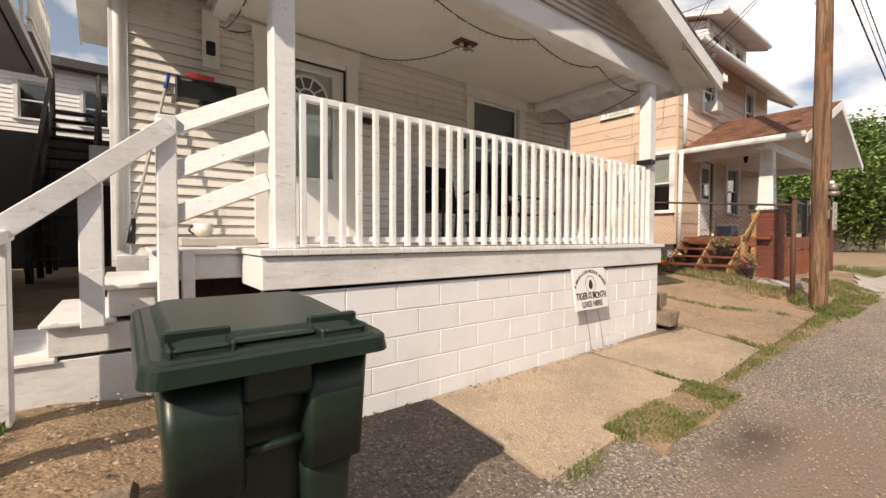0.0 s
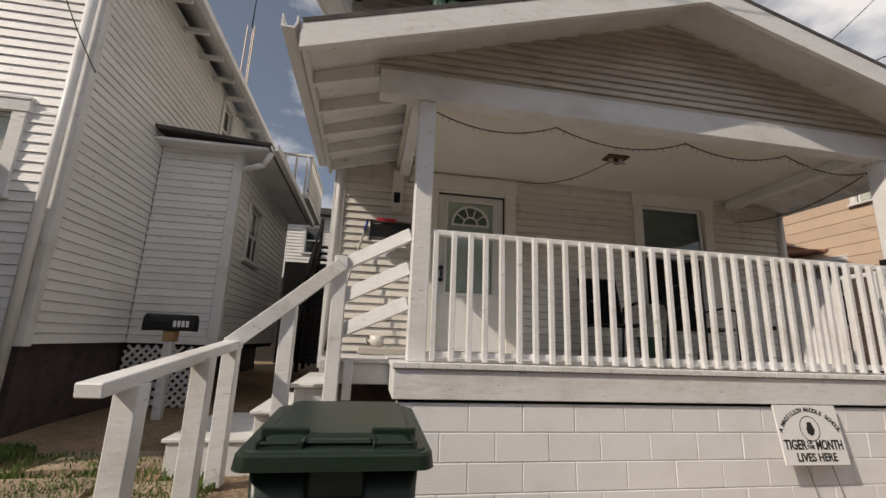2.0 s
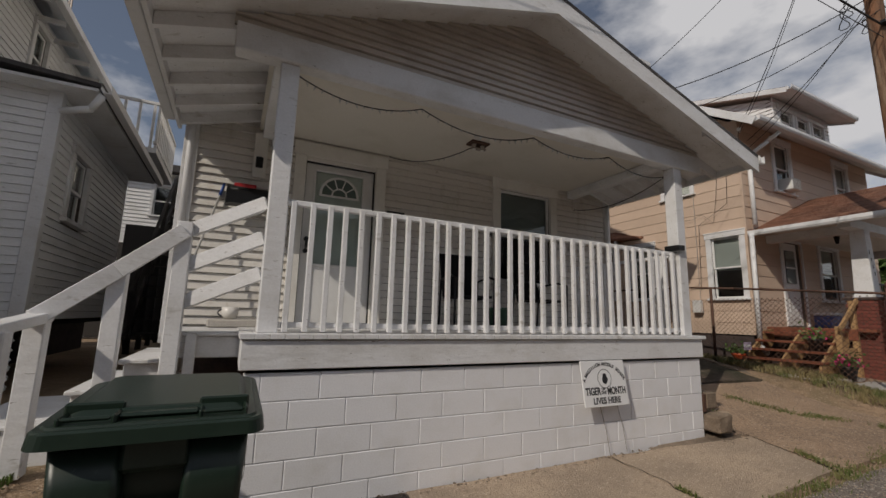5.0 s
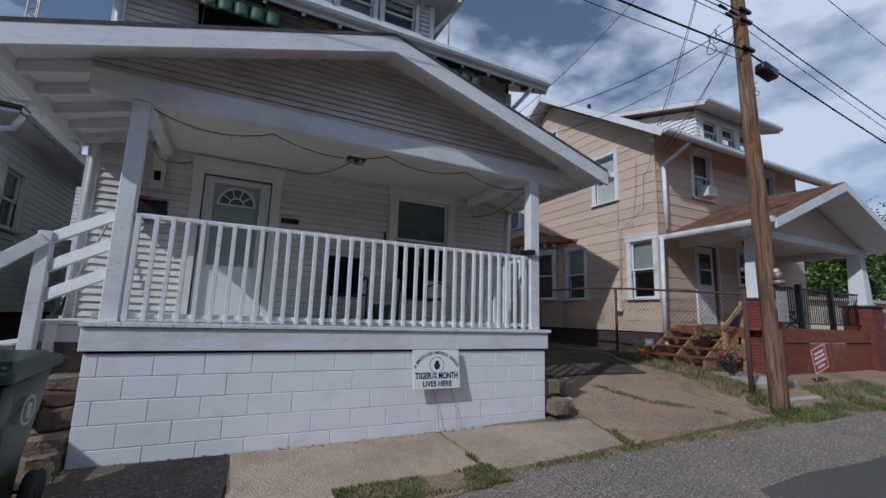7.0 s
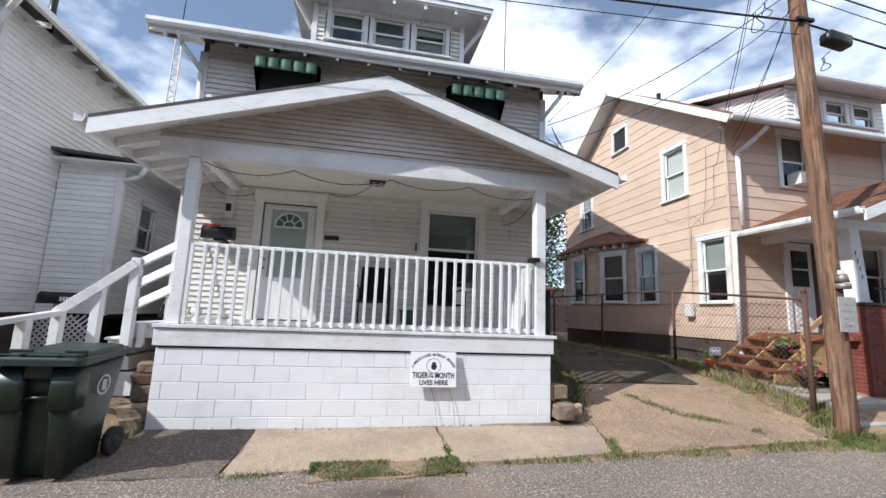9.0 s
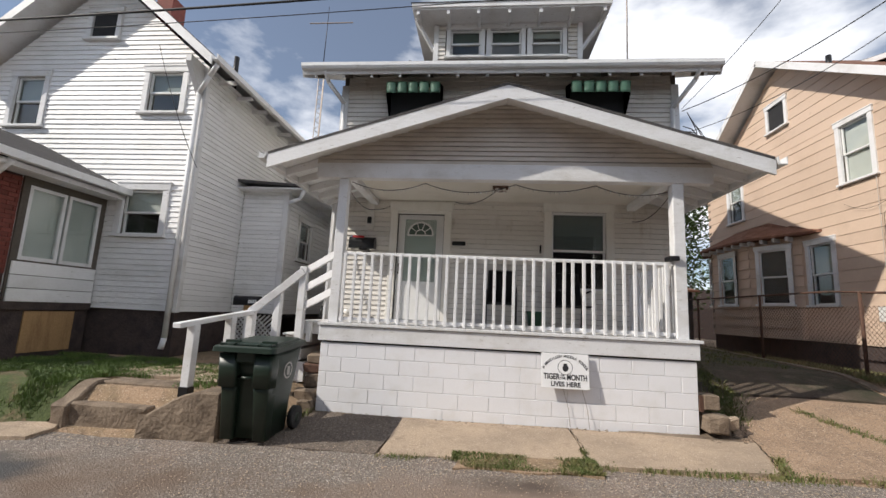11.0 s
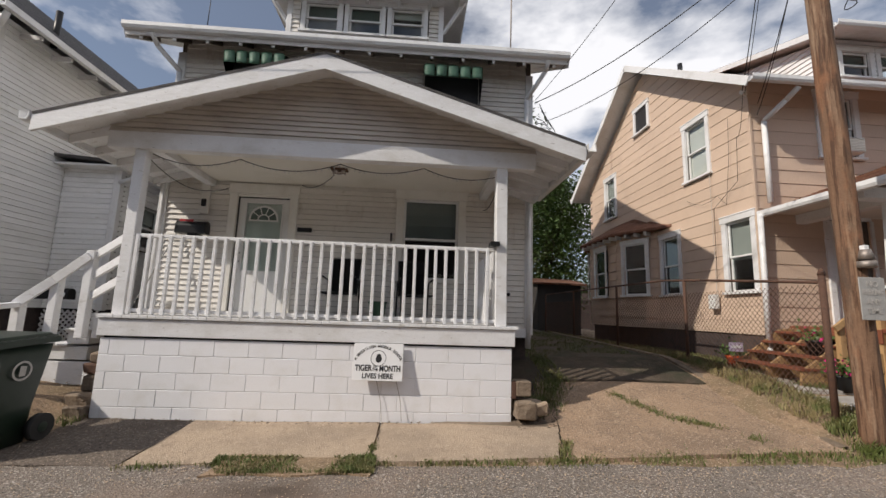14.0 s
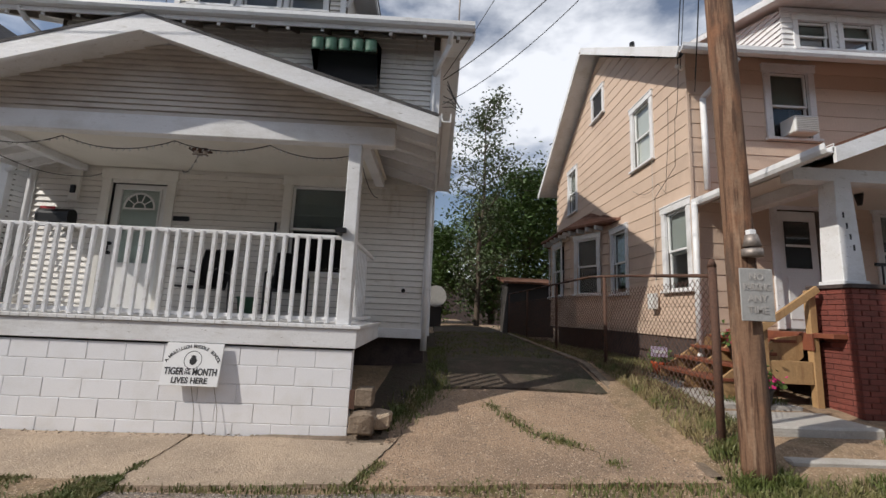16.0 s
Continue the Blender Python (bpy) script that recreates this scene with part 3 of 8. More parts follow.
def ground_sheet():
    xs = [-3000, -600, -150, -60, -30, -18] + [-12 + 0.5 * i for i in range(60)] + [20, 26, 34, 50, 90, 200, 700, 3000]
    ys = [-3000, -600, -150, -60, -30, -16, -12, -9, -7, -5, -4] + [-3 + 0.15 * i for i in range(48)] + [4.5, 5.5, 7, 9, 11, 13, 16, 20, 30, 60, 150, 600, 3000]
    v, f = [], []
    for y in ys:
        for x in xs:
            v.append((x, y, gz(x, y) - (0.03 if abs(x) < 100 and abs(y) < 60 else 0.05)))
    w = len(xs)
    for j in range(len(ys) - 1):
        for i in range(w - 1):
            f.append((j * w + i, j * w + i + 1, (j + 1) * w + i + 1, (j + 1) * w + i))
    me = bpy.data.meshes.new("ground")
    me.from_pydata(v, [], f)
    for p in me.polygons:
        p.use_smooth = True
    return tagged(link_mesh("ground", me, M_DIRT), "bare earth with patchy short grass around the houses", "ground", "", "structure")


ground_sheet()
patch("road", [(-40, -16), (60, -16), (60, -2.6), (-40, -2.9)], 100, 14, 0.0, 0.1, M_ASPH, "worn grey asphalt street with exposed aggregate", "road")
patch("road", [(-14, -2.905), (19, -2.615), (19, -1.35), (-14, -1.12)], 66, 6, 0.002, 0.1, M_ASPH, "crumbling asphalt street edge with loose stones", "road", 0.12, 4)
patch("road", [(-0.62, -1.2), (1.165, -1.25), (1.225, -0.02), (-0.2, -0.02)], 24, 16, 0.008, 0.1, M_DARKASPH, "dark asphalt patch beside the wheelie bin, deepened for the bin's shade", "road", 0.03, 9)
patch("road", [(3.4, -7.0), (60, -16), (60, -2.2), (5.2, -2.45)], 60, 12, 0.014, 0.02, M_NEWASPH, "smooth dark asphalt patch on the street", "road", 0.2, 5)
patch("pavement", [(1.17, -1.22), (3.345, -1.16), (3.365, -0.01), (1.23, -0.01)], 44, 24, 0.012, 0.12, M_CONC, "cracked tan concrete slab below the porch wall", "pavement", 0.025, 2)
patch("pavement", [(3.36, -1.18), (5.19, -1.1), (5.49, -0.2), (3.38, -0.01)], 44, 24, 0.014, 0.12, M_CONC, "stained tan concrete slab below the porch wall", "pavement", 0.025, 3)
patch("pavement", [(3.5, -0.195), (5.45, -0.195), (5.25, 0.5), (5.02, 0.3)], 4, 6, 0.012, 0.1, M_CURB, "broken concrete corner beside the porch", "pavement", 0.05, 13)
patch("driveway", [(5.25, -1.12), (8.32, -1.02), (8.2, 0.95), (5.60, 1.15)], 60, 40, 0.013, 0.12, M_DRIVE, "pebbled concrete driveway slab, cracked and stained", "driveway", 0.03, 6)
patch("driveway", [(5.95, 1.18), (8.19, 0.98), (8.2, 3.4), (5.97, 3.4)], 24, 16, 0.022, 0.12, M_SHADEDRIVE, "concrete driveway slab coloured dark for shade, with grass in its joints", "driveway", 0.04, 8)
patch("driveway", [(5.97, 3.43), (8.2, 3.43), (8.3, 12.5), (6.0, 12.5)], 20, 30, 0.02, 0.12, M_SHADEDRIVE, "concrete driveway running back between two houses", "driveway", 0.06, 10)
patch("pavement", [(16.2, -2.4), (24, -2.6), (24, 2), (15.9, 2)], 24, 14, 0.01, 0.05, M_GRAVEL, "pale crushed gravel beside the brick porch", "pavement", 0.4, 11)
patch("pavement", [(11.5, -2.3), (16.3, -2.4), (16.1, -0.6), (12.4, -0.8)], 24, 14, 0.012, 0.05, M_GRAVEL, "pale crushed gravel at the street edge", "pavement", 0.35, 12)
patch("lawn", [(-8.5, -1.12), (-2.8, -1.12), (-2.85, 1.15), (-8.5, 1.15)], 40, 16, 0.004, 0.05, M_LAWNBED, "green lawn soil under short grass", "lawn", 0.12, 41)
patch("soil", [(5.04, 0.42), (5.6, 0.55), (5.98, 1.2), (5.3, 2.3)], 12, 10, 0.006, 0.05, M_DARKSOIL, "soil beside the porch, coloured dark for shade", "soil", 0.03, 43)
patch("soil", [(5.32, 1.6), (5.98, 1.2), (5.98, 9.0), (5.7, 9.0)], 8, 24, 0.008, 0.05, M_DARKSOIL, "soil along the house, coloured dark for shade", "soil", 0.03, 44)
# cracks and joints in the slabs
def crack(x0, y0, x1, y1, w, seed):
    rn, bm, n = random.Random(seed), bmesh.new(), 26
    pts = []
    for i in range(n + 1):
        t = i / n
        x, y = x0 + (x1 - x0) * t, y0 + (y1 - y0) * t
        k = 0.05 * math.sin(math.pi * t)
        x, y = x + k * noise.noise((t * 5, seed, 0)) * 2, y + k * noise.noise((t * 5, 0, seed)) * 2
        pts.append((x, y, w * rn.uniform(0.5, 1.3)))
    rows = []
    dx, dy = y1 - y0, x0 - x1
    d = math.hypot(dx, dy)
    for x, y, h in pts:
        rows.append([bm.verts.new((x + q * h * dx / d, y + q * h * dy / d, gz(x, y) + 0.018)) for q in (-0.5, 0.5)])
    for a, b in zip(rows, rows[1:]):
        bm.faces.new((a[0], a[1], b[1], b[0]))
    bmesh.ops.solidify(bm, geom=bm.faces[:], thickness=0.004)
    return tagged(part("crack", bm, M_DARKSOIL), "dark soil-filled crack across the concrete", "crack", "", "structure")


for q in ((3.36, -1.15, 3.38, -0.05, 0.009), (5.22, -1.12, 5.5, -0.2, 0.016), (5.5, -0.2, 5.2, 0.1, 0.014), (5.5, -0.2, 5.75, 0.9, 0.01), (6.5, 0.75, 6.95, -0.05, 0.014), (6.95, -0.05, 7.5, -0.5, 0.012), (7.2, 0.9, 8.2, 0.2, 0.006)):
    crack(*q, int(q[0] * 100))
# driveway curb along the fence
for k in range(6):
    y0 = -0.95 + k * 1.6
    bm = bmesh.new()
    pts = []
    for i in range(9):
        y = y0 + 1.58 * i / 8
        x = 8.32 + 0.02 * noise.noise((y, 1, 1))
        pts.append((x, y, gz(8.15, y)))
    for (xa, ya, za), (xb, yb, zb) in zip(pts, pts[1:]):
        v = []
        for x, y, z in ((xa, ya, za), (xb, yb, zb)):
            v.append([bm.verts.new(p) for p in ((x - 0.06, y, z - 0.1), (x - 0.045, y, z + 0.03), (x + 0.055, y, z + 0.04), (x + 0.07, y, z - 0.1))])
        for i in range(4):
            j = (i + 1) % 4
            bm.faces.new((v[0][i], v[0][j], v[1][j], v[1][i]))
    bmesh.ops.remove_doubles(bm, verts=bm.verts[:], dist=0.001)
    tagged(part("curb", bm, M_CURB), "low weathered concrete edging along the driveway", "curb", "driveway edging", "structure")

# ---- the white house with the porch ----
FRONT = Matrix.Translation((0, 2.02, 0))
house = root("white_house", (2.5, 4.5, 0.3), "white clapboard two-storey house with a gabled front porch", "house")
X0, X1, YB, EZ = -0.74, 5.77, 10.4, 5.74
DOOR_H = (0.55, 1.45, 1.06, 3.15)
WIN_H = (3.46, 4.44, 1.75, 3.19)
UP_L, UP_R = (0.42, 1.12, 4.25, 5.45), (3.88, 4.58, 4.25, 5.45)
holes_f = [DOOR_H, WIN_H, UP_L, UP_R]
fw = wall("wall", FRONT, X0, X1, 0.92, EZ + 0.28, holes_f, M_SIDING, house)
LOOSE = lambda h, c=0.10: (h[0] - c, h[1] + c, h[2] - 0.05, h[3] + c)
siding(FRONT, X0 + 0.1, X1 - 0.1, 0.95, EZ + 0.26, 0.094, [LOOSE(h) for h in holes_f], M_SIDING, fw)
MR, ML, MB = side_matrix(X1, 1), side_matrix(X0, -1), Matrix.Translation((0, YB, 0)) @ Matrix.Rotation(math.pi, 4, "Z")
rw = wall("wall", MR, 2.17, YB, 0.92, EZ + 0.1, [], M_SIDING, house)
siding(MR, 2.17, YB, 0.95, EZ + 0.1, 0.094, [], M_SIDING, rw)
lw = wall("wall", ML, -YB, -2.17, 0.92, EZ + 0.1, [], M_SIDING, house)
siding(ML, -YB, -2.17, 0.95, EZ + 0.1, 0.094, [], M_SIDING, lw)
wall("wall", MB, -X1, -X0, 0.92, EZ, [], M_SIDING, house)
box("foundation", (X0 + 0.05, 2.16, -0.2), (X1 - 0.05, YB - 0.05, 0.94), M_FOUND, house)
box("upper_floor", (X0 + 0.2, 2.3, 3.55), (X1 - 0.2, YB - 0.2, 3.65), M_DARK, house)
box("partition", (X0 + 0.2, 4.6, 0.96), (X1 - 0.2, 4.7, EZ), M_DARK, house)
for xa, sx in ((X0, 1), (X1, -1)):
    box("corner_board", (xa - 0.03 * sx, 1.985, 0.85), (xa + 0.11 * sx, 2.12, EZ), M_WHITE, house)
box("skirt_board", (X0, 1.975, 0.80), (X1, 2.055, 0.95), M_WHITE, house)
# main roof: side gables, ridge along x
RX0, RX1, RY0, RYR, RY1, RZ = -1.40, 6.32, 1.50, 6.05, 10.6, 5.84
PEAK = RZ + 0.56 * (RYR - RY0)
slope_roof("roof", [(RX0, RY0, RZ), (RX1, RY0, RZ), (RX1, RYR, PEAK), (RX0, RYR, PEAK)], 0.06, M_ROOF_D, house, "dark shingled main roof")
slope_roof("roof", [(RX1, RY1, RZ), (RX0, RY1, RZ), (RX0, RYR, PEAK), (RX1, RYR, PEAK)], 0.06, M_ROOF_D, house, "dark shingled main roof")
for xg, m, s in ((X1, MR, 1), (X0, ML, -1)):
    tri = [(2.1, EZ + 0.1), (YB, EZ + 0.1), (YB, EZ + 0.12), (RYR, PEAK - 0.12), (2.1, EZ + 0.12)]
    g = poly_prism("gable", [(s * u, z) for u, z in tri], 0.02, 0.15, M_SIDING, house, m)
    siding(m, min(s * 2.1, s * YB), max(s * 2.1, s * YB), EZ + 0.1, PEAK - 0.15, 0.094, [], M_SIDING, g,
           span=lambda z, s=s: tuple(sorted((s * (RY0 + (z + 0.08 - RZ) / 0.56), s * (2 * RYR - RY0 - (z + 0.08 - RZ) / 0.56)))))
for xg in (RX0, RX1):
    for ya in (RY0, RY1):
        bar("rake_board", (xg, ya, RZ - 0.1), (xg, RYR, PEAK - 0.1), 0.035, 0.17, M_WHITE, house)
slope_roof("soffit", [(RX0 + 0.02, RY0 + 0.02, RZ - 0.065), (RX1 - 0.02, RY0 + 0.02, RZ - 0.065), (RX1 - 0.02, 2.2, RZ - 0.065 + 0.56 * 0.68), (RX0 + 0.02, 2.2, RZ - 0.065 + 0.56 * 0.68)], 0.02, M_EAVE, house, "brown boards under the eave, coloured dark for the overhang's shade")
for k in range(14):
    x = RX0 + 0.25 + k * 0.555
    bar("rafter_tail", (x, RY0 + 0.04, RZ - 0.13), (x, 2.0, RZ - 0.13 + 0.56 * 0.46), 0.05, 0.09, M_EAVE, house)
    box("rafter_end", (x - 0.026, RY0 + 0.02, RZ - 0.185), (x + 0.026, RY0 + 0.045, RZ - 0.10), M_WHITE, house, 0.003)
box("fascia", (RX0 + 0.02, RY0 - 0.01, 5.70), (RX1 - 0.02, RY0 + 0.02, 5.85), M_WHITE, house)
for xa, xb in ((RX0 + 0.01, X0), (X1, RX1 - 0.01)):
    for ya in (RY0 + 0.5, RY1):
        za = RZ - 0.07 + (0.28 if ya < 3 else 0)
        slope_roof("roof_deck", [(xa, ya, za), (xb, ya, za), (xb, RYR, PEAK - 0.07), (xa, RYR, PEAK - 0.07)], 0.02, M_WHITE, house)


def gutter(p0, p1, parent, w=0.12, h=0.11):
    m, n = bar_matrix(p0, p1)
    prof = [(-w / 2, h / 2), (-w / 2, -h / 2), (w * 0.3, -h / 2), (w / 2, -h * 0.1), (w / 2, h / 2), (w / 2 - 0.012, h / 2), (w / 2 - 0.014, 0), (w * 0.25, -h / 2 + 0.012), (-w / 2 + 0.01, -h / 2 + 0.012), (-w / 2 + 0.01, h / 2)]
    bm = bmesh.new()
    a = [bm.verts.new(m @ Vector((0, -y, z))) for y, z in prof]
    b = [bm.verts.new(m @ Vector((n, -y, z))) for y, z in prof]
    for i in range(len(prof)):
        j = (i + 1) % len(prof)
        bm.faces.new((a[i], a[j], b[j], b[i]))
    bm.faces.new(a)
    bm.faces.new(b[::-1])
    return part("gutter", bm, M_GUTTER, parent)


def downspout(pts, parent, r=0.042, name="downspout"):
    bm = bmesh.new()
    for p, q in zip(pts, pts[1:]):
        add_tube(bm, p, q, r, r, 8)
    return part(name, bm, M_GUTTER, parent)


gutter((RX0, RY0 - 0.06, 5.83), (RX1, RY0 - 0.06, 5.83), house)
downspout([(5.95, RY0 - 0.03, 5.76), (5.93, 1.62, 5.62), (5.68, 2.0, 5.25), (5.68, 2.0, 3.3)], house)
downspout([(5.72, 2.0, 3.3), (5.72, 2.0, 0.62)], house, 0.05)
downspout([(-0.95, RY0 - 0.03, 5.76), (-0.93, 1.65, 5.62), (-0.70, 2.0, 5.35), (-0.70, 2.0, 1.0)], house)

# dormer
DY, DX0, DX1, DZ = 2.10, 1.05, 4.05, 7.14
DM = Matrix.Translation((0, DY, 0))
dw = [(1.40, 2.02, 6.43, 7.03), (2.22, 2.84, 6.43, 7.03), (3.04, 3.66, 6.43, 7.03)]
dwall = wall("dormer_wall", DM, DX0, DX1, 6.0, DZ, dw, M_SIDING, house)
siding(DM, DX0 + 0.1, DX1 - 0.1, 6.1, DZ, 0.094, [(1.29, 3.77, 6.36, 7.13)], M_SIDING, dwall)
for u in dw:
    window(DM, *u, house, M_WHITE, (M_CURTAIN, 0.25) if u[0] > 3 else (M_BLINDG, 0.4), casing=0.085)
for xa in (DX0, DX1 - 0.1):
    box("corner_board", (xa, DY - 0.03, 6.1), (xa + 0.1, DY + 0.02, DZ), M_WHITE, house)
box("dormer_side", (DX0, DY + 0.15, 6.0), (DX0 + 0.12, 5.6, DZ), M_SIDING, house)
box("dormer_side", (DX1 - 0.12, DY + 0.15, 6.0), (DX1, 5.6, DZ), M_SIDING, house)
box("dormer_soffit", (0.67, 1.62, DZ), (4.47, 5.6, DZ + 0.03), M_WHITE, house)
box("dormer_fascia", (0.65, 1.59, DZ + 0.03), (4.49, 5.6, DZ + 0.13), M_WHITE, house)
bm = bmesh.new()
rv = [bm.verts.new(p) for p in ((0.63, 1.57, DZ + 0.13), (4.51, 1.57, DZ + 0.13), (4.51, 6.2, DZ + 0.13), (0.63, 6.2, DZ + 0.13), (2.0, 3.3, DZ + 0.85), (3.2, 3.3, DZ + 0.85), (3.2, 6.2, DZ + 0.85), (2.0, 6.2, DZ + 0.85))]
for q in ((0, 1, 5, 4), (1, 2, 6, 5), (3, 0, 4, 7), (4, 5, 6, 7), (2, 3, 7, 6), (3, 2, 1, 0)):
    bm.faces.new([rv[i] for i in q])
part("dormer_roof", bm, M_ROOF_D, house)
for k in range(7):
    x = 0.74 + k * 0.6
    box("bracket", (x, 1.63, DZ - 0.09), (x + 0.06, DY, DZ), M_WHITE, house)
for xa, xb in ((DX0, 0.70), (DX1, 4.44)):
    bar("knee_brace", (xa, DY + 0.05, 6.6), (xb, DY - 0.2, DZ - 0.02), 0.05, 0.07, M_WHITE, house)

# front door
for lo, hi in (((0.41, -0.035, 1.05), (0.55, 0.03, 3.15)), ((1.45, -0.035, 1.05), (1.59, 0.03, 3.15)), ((0.39, -0.045, 3.15), (1.61, 0.03, 3.32)), ((0.55, 0.0, 3.10), (1.45, 0.1, 3.15))):
    box("door_casing", lo, hi, M_TRIM, house, 0.004, m=FRONT)
bm = bmesh.new()
YD = 2.08
for lo, hi in (((0.55, 2.05, 1.08), (0.562, 2.08, 3.10)), ((1.438, 2.05, 1.08), (1.45, 2.08, 3.10)), ((0.562, 2.05, 3.085), (1.438, 2.08, 3.10))):
    box("weather_strip", lo, hi, M_BLACK, house, 0)
zs = dict(b=1.08, t=3.10)
gx0, gx1, gz0, gz1 = 0.69, 1.30, 1.80, 3.00
fan_c, fan_z, fan_r = 0.995, 2.70, 0.225
add_box(bm, (0.562, YD, 1.08), (gx0, YD + 0.045, 3.10))
add_box(bm, (gx1, YD, 1.08), (1.44, YD + 0.045, 3.10))
add_box(bm, (gx0, YD, 1.08), (gx1, YD + 0.045, gz0))
add_box(bm, (gx0, YD, gz1), (gx1, YD + 0.045, 3.10))
front_door = part("door", bm, M_DOOR, house, "white steel front door with fan light, closed")
bm = bmesh.new()
for lo, hi in (((gx0 - 0.03, YD - 0.015, gz0 - 0.03), (gx0, YD, gz1 + 0.03)), ((gx1, YD - 0.015, gz0 - 0.03), (gx1 + 0.03, YD, gz1 + 0.03)), ((gx0, YD - 0.015, gz0 - 0.03), (gx1, YD, gz0)), ((gx0, YD - 0.015, gz1), (gx1, YD, gz1 + 0.03))):
    add_box(bm, lo, hi, 0.003)
part("glass_frame", bm, M_DOOR, front_door)
g = box("pane", (gx0, YD + 0.02, gz0), (gx1, YD + 0.026, gz1), M_GLASS, front_door, 0)
g.visible_shadow = False
box("pane_backing", (gx0, YD + 0.03, gz0), (gx1, YD + 0.036, gz1), M_DOORPANE, front_door, 0)
bm = bmesh.new()
ring = [bm.verts.new((fan_c, YD - 0.004, fan_z))] + [bm.verts.new((fan_c + fan_r * math.cos(a), YD - 0.004, fan_z + fan_r * math.sin(a))) for a in [math.pi * i / 16 for i in range(17)]]
for i in range(1, 17):
    bm.faces.new((ring[0], ring[i], ring[i + 1]))
part("fan_light", bm, M_BLINDG, front_door, "half-round fan light of dark glass")
bm = bmesh.new()
for i in range(16):
    a, b = math.pi * i / 16, math.pi * (i + 1) / 16
    for r, t in ((fan_r, 0.03), (0.085, 0.02)):
        p = [(fan_c + q * math.cos(c), YD - 0.012, fan_z + q * math.sin(c)) for c, q in ((a, r), (b, r), (b, r + t), (a, r + t))]
        f0 = [bm.verts.new(w) for w in p]
        f1 = [bm.verts.new((w[0], YD - 0.003, w[2])) for w in p]
        bm.faces.new(f0)
        for k in range(4):
            bm.faces.new((f0[k], f0[(k + 1) % 4], f1[(k + 1) % 4], f1[k]))
for a in (36, 72, 108, 144):
    c, s = math.cos(radians(a)), math.sin(radians(a))
    m, n = bar_matrix((fan_c + 0.09 * c, YD - 0.008, fan_z + 0.09 * s), (fan_c + fan_r * c, YD - 0.008, fan_z + fan_r * s), (0, 1, 0))
    add_box(bm, (0, -0.008, -0.004), (n, 0.008, 0.004), 0, m)
add_box(bm, (fan_c - fan_r - 0.03, YD - 0.012, fan_z - 0.025), (fan_c + fan_r + 0.03, YD - 0.002, fan_z))
part("fan_muntin", bm, M_DOOR, front_door)
for z in (1.95, 2.1):
    tube("lock", (0.62, YD - 0.05, z), (0.62, YD, z), 0.028, M_BLACK, front_door)
bar("handle", (0.62, YD - 0.055, 1.98), (0.62, YD - 0.055, 2.09), 0.03, 0.02, M_BLACK, front_door, up=(0, 1, 0))
# The sheet behind the upper sash stands in for the glass's reflection.
window(FRONT, *WIN_H, house, M_TRIM, (M_PANEREFL, 0.52), casing=0.14, split=0.5)
for u in (UP_L, UP_R):
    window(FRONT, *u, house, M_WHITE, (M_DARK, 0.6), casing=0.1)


def awning(x0, x1):
    """Ribbed metal hood with a scalloped front valance, dark side panels."""
    yt, zt, yf, zf = 1.98, 5.70, 1.50, 5.50
    bm = bmesh.new()
    v = [bm.verts.new(p) for p in ((x0, yt, zt), (x1, yt, zt), (x1, yf, zf), (x0, yf, zf))]
    bm.faces.new(v)
    bmesh.ops.solidify(bm, geom=bm.faces[:], thickness=0.008)
    aw = part("awning", bm, M_AWND, house, "small green scalloped metal awning")
    n = 5
    w = (x1 - x0) / n
    for k in range(n):
        bm = bmesh.new()
        xa, rows = x0 + k * w, []
        for i in range(7):
            u = 0.05 + 0.9 * i / 6
            bulge = 0.045 * math.sin(math.pi * u)
            rows.append([bm.verts.new((xa + w * u, yf - bulge * s - 0.03 * (1 - q), zf + 0.012 - 0.20 * q - (0.03 * math.sin(math.pi * u) if q == 1 else 0)))
                         for q, s in ((0, 0.6), (0.25, 1.0), (0.8, 1.0), (1, 1.5))])
        for ra, rb in zip(rows, rows[1:]):
            for j in range(3):
                bm.faces.new((ra[j], ra[j + 1], rb[j + 1], rb[j])).smooth = True
        bmesh.ops.solidify(bm, geom=bm.faces[:], thickness=0.004)
        part("scallop", bm, M_AWNL, aw)
    for xs in (x0, x1):
        bm = bmesh.new()
        p = [bm.verts.new(q) for q in ((xs, yt, zt), (xs, yf, zf), (xs, yf + 0.02, zf - 0.2), (xs, yt, 4.85))]
        bm.faces.new(p)
        bmesh.ops.solidify(bm, geom=bm.faces[:], thickness=0.008)
        part("side_panel", bm, M_BLACK, aw)
    # Black sheet added behind the valance to fill in the hood's dark inside.
    box("inner_panel", (x0 + 0.03, yt - 0.16, 4.9), (x1 - 0.03, yt - 0.145, zf), M_SLING, aw, 0.0, "black sheet added for the dark inside of the hood")


awning(0.27, 1.31)
awning(3.70, 4.76)

# porch: block wall
pw = box("porch_wall", (0.012, 0.007, -0.45), (4.957, 0.19, 0.765), M_MORTAR, house, 0.0, "white-painted concrete block porch wall")
BLK = {}


def block(x0, x1, z0, z1):
    key = (round(x1 - x0, 3), round(z1 - z0, 3))
    me = BLK.get(key)
    if me is None:
        bm = bmesh.new()
        add_box(bm, (0, 0, 0), (key[0], 0.10, key[1]), 0.004)
        me = bpy.data.meshes.new("block")
        bmesh.ops.recalc_face_normals(bm, faces=bm.faces[:])
        bm.to_mesh(me)
        bm.free()
        me.materials.append(M_BLOCK)
        BLK[key] = me
    ob = new("block", me)
    ob.parent = pw
    ob.location = (x0, random.uniform(-0.002, 0.001), z0)


